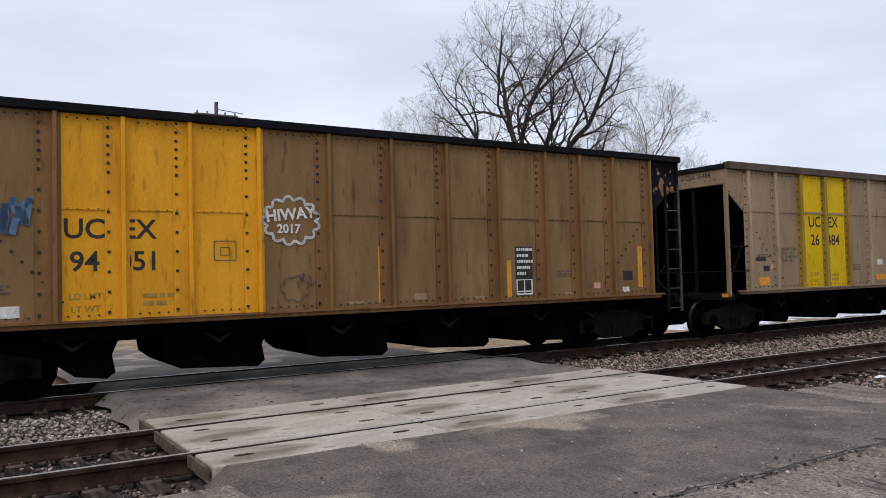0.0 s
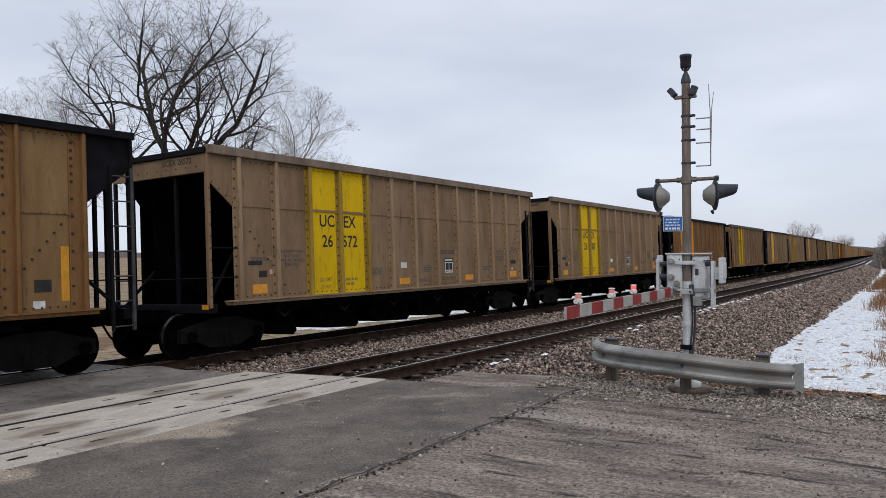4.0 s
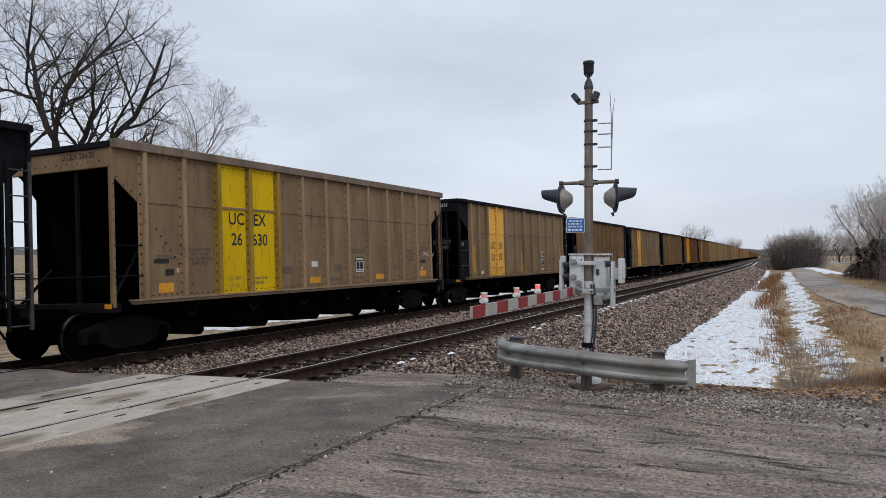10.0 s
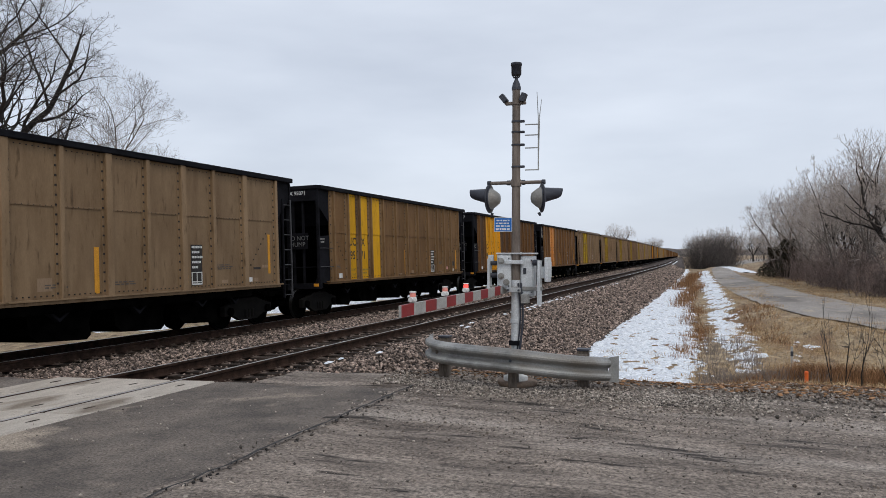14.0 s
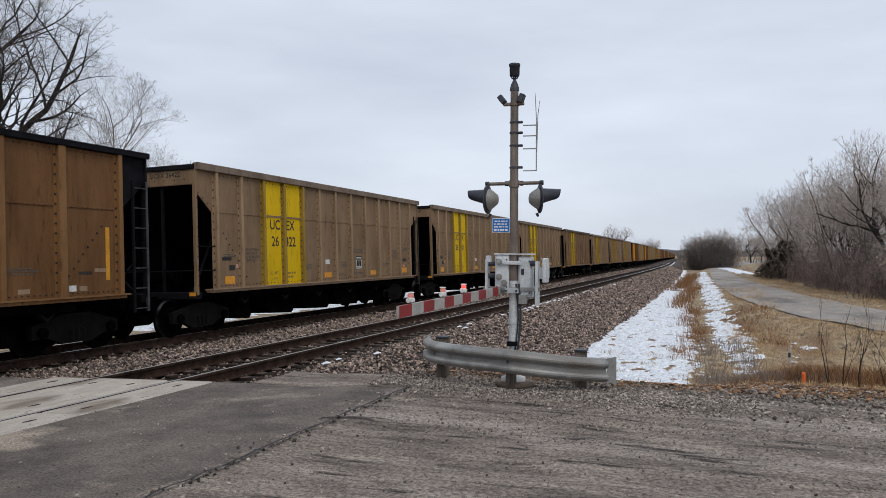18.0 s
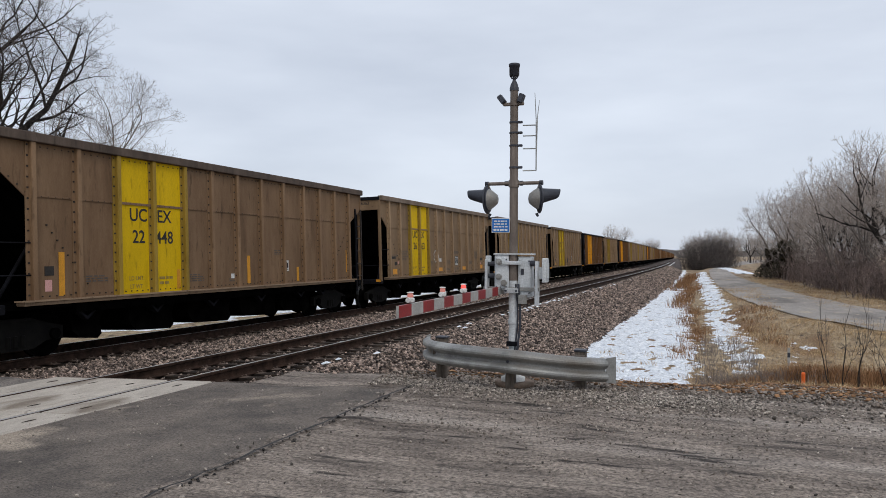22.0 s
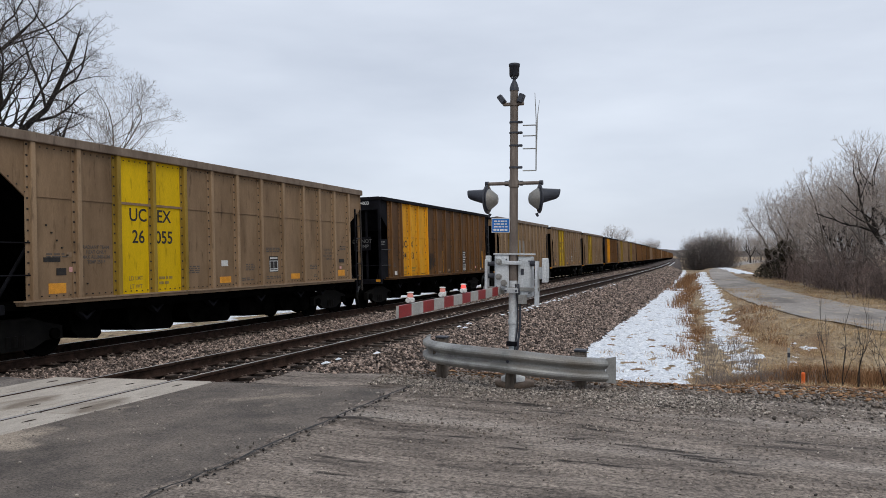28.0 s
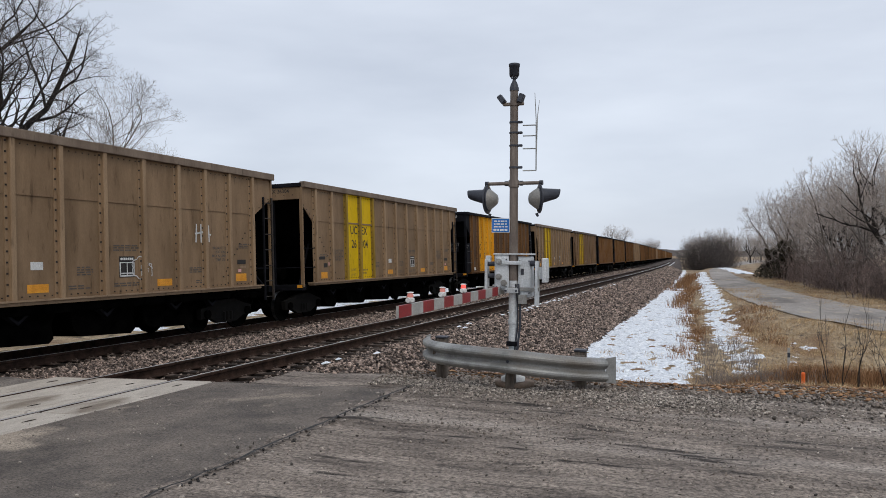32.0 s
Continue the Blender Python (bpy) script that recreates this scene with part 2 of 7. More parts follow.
m_blue = surface("blue sign sheet", (0.01, 0.13, 0.45), (0.02, 0.17, 0.55), 3, 0.45, bump=0)
m_white = surface("white paint", (0.62, 0.62, 0.6), (0.78, 0.78, 0.76), 4, 0.55, bump=0.03)
m_armwhite = surface("dull white sheet", (0.31, 0.3, 0.28), (0.45, 0.44, 0.415), 5, 0.5, bump=0.02)
m_red = surface("red reflective sheet", (0.2, 0.012, 0.016), (0.31, 0.02, 0.024), 3, 0.4, bump=0)
m_orange = surface("orange marker plastic", (0.75, 0.12, 0.02), (0.85, 0.18, 0.03), 3, 0.5, bump=0)
m_redlamp = glow("red gate light", (0.9, 0.1, 0.08), 0.8)
m_pinklamp = glow("dim gate light", (0.7, 0.25, 0.2), 0.12)
m_bark = surface("dark bark", (0.014, 0.012, 0.011), (0.045, 0.037, 0.032), 3, 0.9, bump=0.6, fine=20)
m_twig = surface("twigs", (0.06, 0.05, 0.045), (0.13, 0.11, 0.098), 2, 0.9, bump=0, island=0.3)
m_palebark = surface("pale bark", (0.11, 0.092, 0.08), (0.24, 0.205, 0.18), 3, 0.9, bump=0.4, fine=20)
m_paletwig = surface("pale twigs", (0.13, 0.108, 0.097), (0.26, 0.222, 0.2), 2, 0.9, bump=0, island=0.35)
m_woodtwig = surface("woodland twigs", (0.29, 0.245, 0.215), (0.5, 0.435, 0.39), 2, 0.9, bump=0, island=0.45)
m_brush = surface("brush twigs", (0.12, 0.088, 0.077), (0.34, 0.262, 0.23), 2, 0.9, bump=0, island=0.6)
m_thicket = surface("grey thicket twigs", (0.06, 0.051, 0.048), (0.17, 0.145, 0.134), 2, 0.9, bump=0, island=0.5)
# pale grey in place of twig brown: haze painted onto the skyline woods
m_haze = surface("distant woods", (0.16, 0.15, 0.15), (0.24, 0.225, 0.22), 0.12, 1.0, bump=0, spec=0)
m_cedar = surface("cedar green", (0.028, 0.024, 0.016), (0.085, 0.07, 0.046), 3, 0.9, bump=0, island=0.6)
m_letter = surface("black stencil", (0.012, 0.011, 0.01), (0.035, 0.03, 0.026), 6, 0.7, bump=0)
m_chalk = surface("white stencil", (0.5, 0.5, 0.48), (0.72, 0.72, 0.7), 6, 0.7, bump=0)
m_patch_orange = surface("orange reflector", (0.6, 0.24, 0.015), (0.75, 0.33, 0.03), 5, 0.5, bump=0)
m_faint = surface("faded stencil", (0.075, 0.065, 0.055), (0.12, 0.1, 0.085), 8, 0.8, bump=0)


def paint(name, dark, light, stain, rough=0.62, low=0.55):
    """Weathered car paint: broad stains, and narrow streaks that have run down the plates."""
    dark, light, stain = [(c[0], c[1] * 0.945, c[2] * 0.84) for c in (dark, light, stain)]
    run = tuple(0.55 * (a + c) / 2 for a, c in zip(dark, stain))
    return surface(name, dark, light, 1.3, rough, bump=0.12, fine=50, stretch=(1.4, 1.4, 0.3), wide=(stain, 1.1, low, 0.82), fleck=(run, 7.0, 0.6, 0.8), each=0.06, spec=0.14, amp=0.1, bite=0.68)


m_tan = paint("weathered aluminium", (0.186, 0.126, 0.08), (0.268, 0.188, 0.124), (0.118, 0.078, 0.047))
m_tan_pale = paint("pale aluminium", (0.25, 0.18, 0.127), (0.332, 0.25, 0.182), (0.178, 0.124, 0.086))
m_olive = paint("olive brown steel", (0.176, 0.106, 0.05), (0.252, 0.162, 0.083), (0.115, 0.062, 0.026))
m_brown = paint("rusted brown steel", (0.125, 0.06, 0.024), (0.195, 0.104, 0.046), (0.075, 0.033, 0.013))
m_rust = paint("dark rusted steel", (0.062, 0.032, 0.015), (0.13, 0.07, 0.033), (0.26, 0.12, 0.03), low=0.56)
m_gold = paint("gold panel", (0.61, 0.29, 0.015), (0.74, 0.375, 0.025), (0.42, 0.19, 0.02), low=0.6)
m_pale_gold = paint("faded gold panel", (0.71, 0.385, 0.075), (0.81, 0.47, 0.11), (0.5, 0.27, 0.05), low=0.62)
m_lemon = paint("lemon panel", (0.6, 0.405, 0.002), (0.72, 0.49, 0.004), (0.46, 0.3, 0.006), low=0.68)
m_chord_dark = paint("sooty purple-brown chord", (0.06, 0.046, 0.04), (0.125, 0.098, 0.086), (0.03, 0.023, 0.02))
m_chord_tan = paint("tan chord", (0.14, 0.108, 0.088), (0.24, 0.195, 0.165), (0.07, 0.05, 0.04))
m_peach = paint("peach panel", (0.56, 0.235, 0.07), (0.66, 0.29, 0.09), (0.4, 0.16, 0.05), low=0.6)
m_strip = surface("gold strip", (0.5, 0.22, 0.01), (0.66, 0.3, 0.02), 5, 0.5, bump=0)
m_rivet_tan = surface("dark rivet heads", (0.012, 0.009, 0.007), (0.04, 0.03, 0.023), 5, 0.7, bump=0)
m_iron = surface("worn dark iron", (0.02, 0.02, 0.022), (0.055, 0.055, 0.06), 5, 0.5, bump=0.05)
m_truck = surface("cast truck steel", (0.0022, 0.002, 0.0018), (0.009, 0.008, 0.007), 4, 0.85, bump=0.2, spec=0.12)
# lighter copies of the panel coats: light caught by the ribs is painted in
m_rib_tan = paint("lit rib of weathered aluminium", (0.25, 0.175, 0.116), (0.345, 0.252, 0.172), (0.16, 0.108, 0.068))
m_rib_pale = paint("lit rib of pale aluminium", (0.29, 0.225, 0.17), (0.38, 0.305, 0.236), (0.21, 0.158, 0.118))
m_rib_clay = paint("lit rib of dusty clay steel", (0.2, 0.14, 0.088), (0.285, 0.205, 0.135), (0.13, 0.083, 0.048))
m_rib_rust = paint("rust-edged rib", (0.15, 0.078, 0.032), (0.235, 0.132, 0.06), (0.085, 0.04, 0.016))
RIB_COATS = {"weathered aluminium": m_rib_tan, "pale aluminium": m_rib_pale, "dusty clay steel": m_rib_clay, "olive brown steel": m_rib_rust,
             "rusted brown steel": paint("lit rib of rusted brown steel", (0.17, 0.088, 0.038), (0.25, 0.14, 0.066), (0.1, 0.045, 0.018)),
             "dark rusted steel": paint("lit rib of dark rusted steel", (0.12, 0.062, 0.026), (0.19, 0.1, 0.045), (0.07, 0.034, 0.014)),
             "umber steel": paint("lit rib of umber steel", (0.16, 0.1, 0.052), (0.235, 0.152, 0.086), (0.09, 0.052, 0.026)),
             "brown-stained aluminium": paint("lit rib of brown-stained aluminium", (0.19, 0.122, 0.076), (0.27, 0.182, 0.118), (0.12, 0.072, 0.044))}
m_ring = surface("rusty foundation", (0.13, 0.09, 0.065), (0.27, 0.2, 0.15), 6, 0.9, bump=0.4)
m_grit = surface("worked-in grit", (0.1, 0.078, 0.064), (0.3, 0.25, 0.208), 14, 0.9, bump=0.3, fine=80, island=0.75, place="World")
m_tar = surface("crumbled tar", (0.012, 0.011, 0.011), (0.05, 0.046, 0.043), 20, 0.7, bump=0.4, fine=90, island=0.5, place="World")
m_umber = paint("umber steel", (0.13, 0.072, 0.03), (0.205, 0.118, 0.055), (0.07, 0.036, 0.015))
m_amber = paint("amber panel", (0.56, 0.3, 0.008), (0.68, 0.38, 0.014), (0.4, 0.2, 0.012), low=0.6)
m_lemon_rib = paint("soiled lemon rib", (0.25, 0.168, 0.03), (0.36, 0.25, 0.05), (0.18, 0.12, 0.035), low=0.58)
# muted panels for the far cars: the haze of distance is in the colour
m_hazed_gold = paint("haze-dulled far panel", (0.24, 0.14, 0.035), (0.34, 0.21, 0.055), (0.2, 0.12, 0.04))
m_pink = surface("faded pink decal", (0.55, 0.28, 0.26), (0.65, 0.36, 0.33), 5, 0.7, bump=0)
m_clay = paint("dusty clay steel", (0.178, 0.121, 0.074), (0.258, 0.184, 0.119), (0.118, 0.074, 0.043))
m_brown_b = paint("brown-stained aluminium", (0.15, 0.094, 0.058), (0.22, 0.146, 0.094), (0.1, 0.06, 0.036))
m_dull_stencil = surface("grimy white stencil", (0.1, 0.1, 0.1), (0.19, 0.19, 0.19), 6, 0.8, bump=0)
m_dim_gold = surface("faded gold stencil", (0.24, 0.16, 0.03), (0.34, 0.235, 0.05), 6, 0.8, bump=0)

# ---- ground, tracks and crossing ----
CROSS0, CROSS1 = 1.9, 9.4           # the crossing's extent along the line
ROAD_IN = [(5.6, 31.4), (3.55, 37.6), (1.96, 45.8), (0.7, 57.3), (-0.3, 76), (-1.1, 103), (-1.9, 145), (-0.6, 190), (3.0, 250), (8.5, 340), (16, 460)]


def road_edge(y):
    for (x0, y0), (x1, y1) in zip(ROAD_IN, ROAD_IN[1:]):
        if y <= y1:
            return x0 + (x1 - x0) * (y - y0) / (y1 - y0)
    return ROAD_IN[-1][0]


def ease(t):
    t = min(max(t, 0.0), 1.0)
    return t * t * (3 - 2 * t)


def lump(x, y, scale, seed=0.0):
    return noise.noise(Vector((x * scale + seed, y * scale - seed, seed * 0.7)))


def lot_z(x, y):
    """Height of the road and the gravel lot on the camera's side."""
    z = min((x - RAIL_X) * 0.0349, 0.13)
    return z


def ground_z(x, y):
    bx, bz, _ = bend(max(-480, min(y, 900)))
    r = x - (RAIL_X + bx)
    if r > -3:
        low = -1.35 + bz * 0.6
        toe = bz - 0.42 - max(0.0, r - 0.75) * 0.45
        e = road_edge(y)
        shelf = -0.9 + bz * 0.3
        z = low + (shelf - low) * ease((x - (e - 3.2)) / 2.6)
        z = max(z, min(toe, bz - 0.42))
        z += 0.07 * lump(x, y, 0.5, 3.1) + 0.03 * lump(x, y, 2.0, 9.7)
        if r > 40:
            z += min(6.0, (r - 40) * 0.012)
        # the lot's bank
        k = ease((y - 10.6) / (8.0 + 3.2 * ease((x + 0.5) / 1.5))) if x > -4 else ease((y - 11.0) / 4.6)
        near = lot_z(x, y) - (0.1 if x > -3.9 else 0.3)
        z = near + (z - near) * k if r > 0.9 else min(z, bz - 0.45)
    else:
        z = -0.95 + 0.06 * lump(x, y, 0.4, 5.5)
        z = min(z, bz - 0.45 + (r + 10.0) * 0.4 + 0.4) if r > -12 else z
        z = min(z, bz - 0.6) if r > -10 else z
    return z


def spread(bounds):
    out = []
    for a, b, step in bounds:
        n = max(1, round((b - a) / step))
        out += [a + (b - a) * i / n for i in range(n)]
    return out + [bounds[-1][1]]


gx = spread([(-3000, -400, 400), (-400, -60, 30), (-60, -20, 3), (-20, -6, 1.0), (-6, 9, 0.4), (9, 30, 1.5), (30, 120, 8), (120, 400, 40), (400, 3000, 400)])
gy = spread([(-2000, -200, 300), (-200, -20, 30), (-20, 8, 2), (8, 30, 0.4), (30, 70, 1.0), (70, 160, 4), (160, 400, 16), (400, 1000, 60), (1000, 4500, 500)])
b = Build()
b.v = [(x, y, ground_z(x, y)) for y in gy for x in gx]
b.f = [(j * len(gx) + i, j * len(gx) + i + 1, (j + 1) * len(gx) + i + 1, (j + 1) * len(gx) + i) for j in range(len(gy) - 1) for i in range(len(gx) - 1)]
b.smooth = [True] * len(b.f)
solid("ground", b, m_grass, "winter ground of matted tan dead grass and bare soil", "ground", kind="structure")


def strip(points, material, name, label, kind="structure", lift=0.0, rows=None, edge=0.0, seed=1.0, category="", follow=True, span=(0.0, 1.0)):
    """A draped band between pairs of edge points (left x, right x, y), laid on the ground."""
    s = Build()
    cols = 9
    for xl, xr, y in points:
        for i in range(cols):
            t = i / (cols - 1)
            x = xl + (xr - xl) * t
            z = ground_z(x, y) if follow else 0.0
            s.v.append((x, y, z + lift))
    n = len(points)
    s.f = [(j * cols + i, j * cols + i + 1, (j + 1) * cols + i + 1, (j + 1) * cols + i) for j in range(n - 1) for i in range(cols - 1)]
    s.smooth = [True] * len(s.f)
    return solid(name, s, material, label, category, kind=kind)


# the winding lane, beyond the ditch
lane = []
for y in spread([(20, 70, 1.5), (70, 450, 6)]):
    e = road_edge(y) if y >= 31.4 else 5.6 + (31.4 - y) * 0.42
    w = 5.2 - 2.1 * ease((y - 40) / 70) + 5.0 * ease((y - 170) / 160)
    slope = (road_edge(y + 3) - road_edge(y - 3)) / 6
    lane.append((e, e + w * math.sqrt(1 + slope * slope), y))
strip(lane, m_lane, "road", "pale grey worn asphalt lane that winds off past the woods", lift=0.05, category="road")

# gravel lot on the camera's side, rutted by tyres
lx = spread([(-6.4, 8.5, 0.22), (8.5, 40, 4)])
ly = spread([(-30, 2, 4), (2, 12.4, 0.16)])
b = Build()
for y in ly:
    for x in lx:
        rut = 0.0
        for yc, wdt in ((7.2, 0.22), (8.0, 0.2), (9.0, 0.25), (6.1, 0.2)):
            yy = y - yc - 0.05 * (x + 2) - 0.25 * lump(x, 0, 0.25, yc)
            rut -= 0.022 * math.exp(-(yy / wdt) ** 2)
        edge = ease((y - 10.6 - 0.5 * lump(x, y, 0.8, 4)) / 1.5)
        side = ease((-3.86 - x) / 0.5)
        b.v.append((x, y, lot_z(x, y) - 0.012 + 0.018 * lump(x, y, 1.3, 1) + 0.012 * lump(x, y, 5, 2) + rut * (1 - side) - 0.05 * side - 0.26 * edge))
b.f = [(j * len(lx) + i, j * len(lx) + i + 1, (j + 1) * len(lx) + i + 1, (j + 1) * len(lx) + i) for j in range(len(ly) - 1) for i in range(len(lx) - 1)]
b.smooth = [True] * len(b.f)
solid("gravel_lot", b, m_lot, "grey packed gravel lot with tyre ruts beside the tracks", "gravel lot", kind="structure")

# ballast bed, one cross-section swept along both tracks
S_LINE = spread([(-490, -60, 60), (-60, -10, 5), (-10, 60, 1), (60, 220, 5), (220, 900, 40)])
SECTION = [(-3.6, -1.55), (-1.0, -0.29), (-0.6, -0.25), (2.2, -0.25), (4.3, -0.24), (5.9, -0.24), (7.3, -0.24), (7.7, -0.28), (10.2, -1.5)]
b = Build()
for s in S_LINE:
    for left, up in SECTION:
        p = on_track(s, left, up).translation
        b.v.append((p.x, p.y, p.z + 0.02 * lump(p.x, p.y, 1.7, 2.2)))
n = len(SECTION)
b.f = [(j * n + i, j * n + i + 1, (j + 1) * n + i + 1, (j + 1) * n + i) for j in range(len(S_LINE) - 1) for i in range(n - 1)]
b.smooth = [True] * len(b.f)
solid("ballast_bed", b, m_bed, "brown-grey crushed stone bed under both railway tracks", "ballast", kind="structure")


def sweep(profile, left, lo=-490, hi=900):
    q = Build()
    stations = [s for s in S_LINE if lo <= s <= hi]
    for s in stations:
        m = on_track(s, left)
        q.v += [tuple(m @ Vector((a, 0, u))) for a, u in profile]
    k = len(profile)
    q.f = [(j * k + i, j * k + (i + 1) % k, (j + 1) * k + (i + 1) % k, (j + 1) * k + i) for j in range(len(stations) - 1) for i in range(k)]
    q.smooth = [False] * len(q.f)
    return q


RAIL = [(-0.076, -0.186), (0.076, -0.186), (0.076, -0.174), (0.02, -0.158), (0.009, -0.13), (0.009, -0.06), (0.036, -0.045),
        (0.037, -0.012), (0.026, -0.002), (-0.026, -0.002), (-0.037, -0.012), (-0.036, -0.045), (-0.009, -0.06), (-0.009, -0.13), (-0.02, -0.158), (-0.076, -0.174)]
HEAD = [(-0.027, -0.004), (0.027, -0.004), (0.02, 0.001), (-0.02, 0.001)]

tie_me = [Build().box(-1.3, 1.3, -0.115, 0.115, -0.36, -0.192, 0.012).mesh("tie", m_tie), Build().box(-1.27, 1.31, -0.105, 0.11, -0.36, -0.2, 0.018).mesh("tie", m_tie)]
q = Build().box(-0.18, 0.18, -0.09, 0.09, -0.2, -0.183, 0.004)
for a in (-0.1, 0.1):
    for c in (-0.055, 0.055):
        q.box(a - 0.014, a + 0.014, c - 0.014, c + 0.014, -0.186, -0.155, 0.004)
plate_me = q.mesh("tie_plate", m_plate)
for left0, name, head in ((0.0, "track_near", m_sheen_rail), (SPACING, "track_far", m_railtop)):
    tr = thing(name, Matrix.Identity(4), "steel rails on dark timber ties, curving gently away", "railway track", "railway tracks", kind="structure")
    for left in (left0, left0 + GAUGE):
        ra = part("rail", sweep(RAIL, left), m_rail, tr, "rust-brown steel rail")
        part("railhead", sweep(HEAD, left), head, ra, "polished running surface")
    random.seed(4)
    for i in range(-24, 150):
        s = i * 0.5 + random.uniform(-0.03, 0.03)
        if CROSS0 - 0.1 < s < CROSS1 + 0.1 or s > (75 if left0 == 0 else 45):
            continue
        m = on_track(s, left0 + GAUGE / 2) @ pose(random.uniform(-0.04, 0.04), 0, 0, 0, 0, random.uniform(-1.2, 1.2))
        ti = new("tie", random.choice(tie_me))
        ti.parent, ti.matrix_basis = tr, m
        if s < 28:
            for left in (left0, left0 + GAUGE):
                pl = new("tie_plate", plate_me)
                pl.parent, pl.matrix_basis = tr, on_track(s, left)

# concrete crossing panels on the near track, three lengths in three rows
panels = thing("crossing_surface", Matrix.Identity(4), "worn pale concrete level-crossing panels let in round the rails", "level crossing", kind="structure")
LENGTHS = (CROSS0, 4.42, 6.93, CROSS1)
for a0, a1 in zip(LENGTHS, LENGTHS[1:]):
    for l0, l1 in ((-0.68, -0.065), (0.10, GAUGE - 0.10), (GAUGE + 0.065, GAUGE + 0.74)):
        mid, half, wide = (a0 + a1) / 2, (a1 - a0) / 2 - 0.012, (l1 - l0) / 2
        pc = Build().box(-wide, wide, -half, half, -0.2, -0.004 + random.uniform(-0.004, 0.003), 0.012)
        ob = part("concrete_panel", pc, m_concrete, panels)
        ob.matrix_basis = on_track(mid, (l0 + l1) / 2)
        for ex in ((-wide * 0.55, wide * 0.5) if wide > 0.5 else (0.02,)):
            for ey in (-half * 0.7, half * 0.66):
                hole = part("lifting_pocket", Build().lathe([(0.055, -0.02), (0.06, -0.001)], 10, Matrix.Diagonal((0.55, 1.7, 1, 1))), m_tie, ob)
                hole.matrix_basis = pose(ex, ey, 0.0)
for s, nm in ((CROSS0 - 0.04, -1), (CROSS1 + 0.04, 1)):
    for l0, l1 in ((-0.68, -0.065), (0.10, GAUGE - 0.10), (GAUGE + 0.065, GAUGE + 0.74)):
        ang = part("end_angle", Build().box(-(l1 - l0) / 2, (l1 - l0) / 2, -0.02, 0.02, -0.12, -0.006, 0.004), m_plate, panels, "rusty steel end angle")
        ang.matrix_basis = on_track(s, (l0 + l1) / 2)


def slab(l0, l1, name, label, material, up=-0.012, ny=40, s0=CROSS0 - 0.1, s1=CROSS1 + 0.1, fall=0.0, ragged=0.0):
    """A stretch of asphalt in the plane of the rails, with a slightly uneven top and ragged ends."""
    q = Build()
    nx = max(3, int(abs(l1 - l0) / 0.2))
    for j in range(ny + 1):
        for i in range(nx + 1):
            left = l0 + (l1 - l0) * i / nx
            if i == 0 and l0 < -3:
                left += 0.16 * lump(j * 0.35, 2, 1.0, 5) + 0.07 * lump(j, 3, 1.3, 8)
            e0, e1 = s0 + ragged * lump(left, 1, 1.2, 3), s1 + ragged * 1.6 * lump(left, 7, 1.2, 8)
            s = e0 + (e1 - e0) * j / ny
            p = on_track(s, left, up).translation
            z = p.z + 0.007 * lump(p.x, p.y, 1.1, 6) - fall * max(0, left - 8) ** 1.0
            if j in (0, ny):
                z -= 0.16
            if left < -0.7:
                z = min(z, lot_z(p.x, p.y) + 0.006 * lump(p.x, p.y, 1.4, 6) + 0.004)
            q.v.append((p.x, p.y, z))
    q.f = [(j * (nx + 1) + i, j * (nx + 1) + i + 1, (j + 1) * (nx + 1) + i + 1, (j + 1) * (nx + 1) + i) for j in range(ny) for i in range(nx)]
    q.smooth = [True] * len(q.f)
    return solid(name, q, material, label, "road", kind="structure")


slab(-3.75, -0.69, "road_apron", "patched grey asphalt road with a tar-dark edge", m_asphalt, ragged=0.12)
slab(GAUGE + 0.75, SPACING - 0.07, "road_middle", "rough grey asphalt between the two tracks", m_newasphalt, ragged=0.2)
slab(SPACING + 0.11, SPACING + GAUGE - 0.11, "road_between_rails", "dark asphalt between the far rails", m_newasphalt, up=-0.02)
slab(SPACING + GAUGE + 0.07, 60, "road_beyond", "grey asphalt road running off beyond the tracks", m_asphalt, fall=0.035, ny=12)


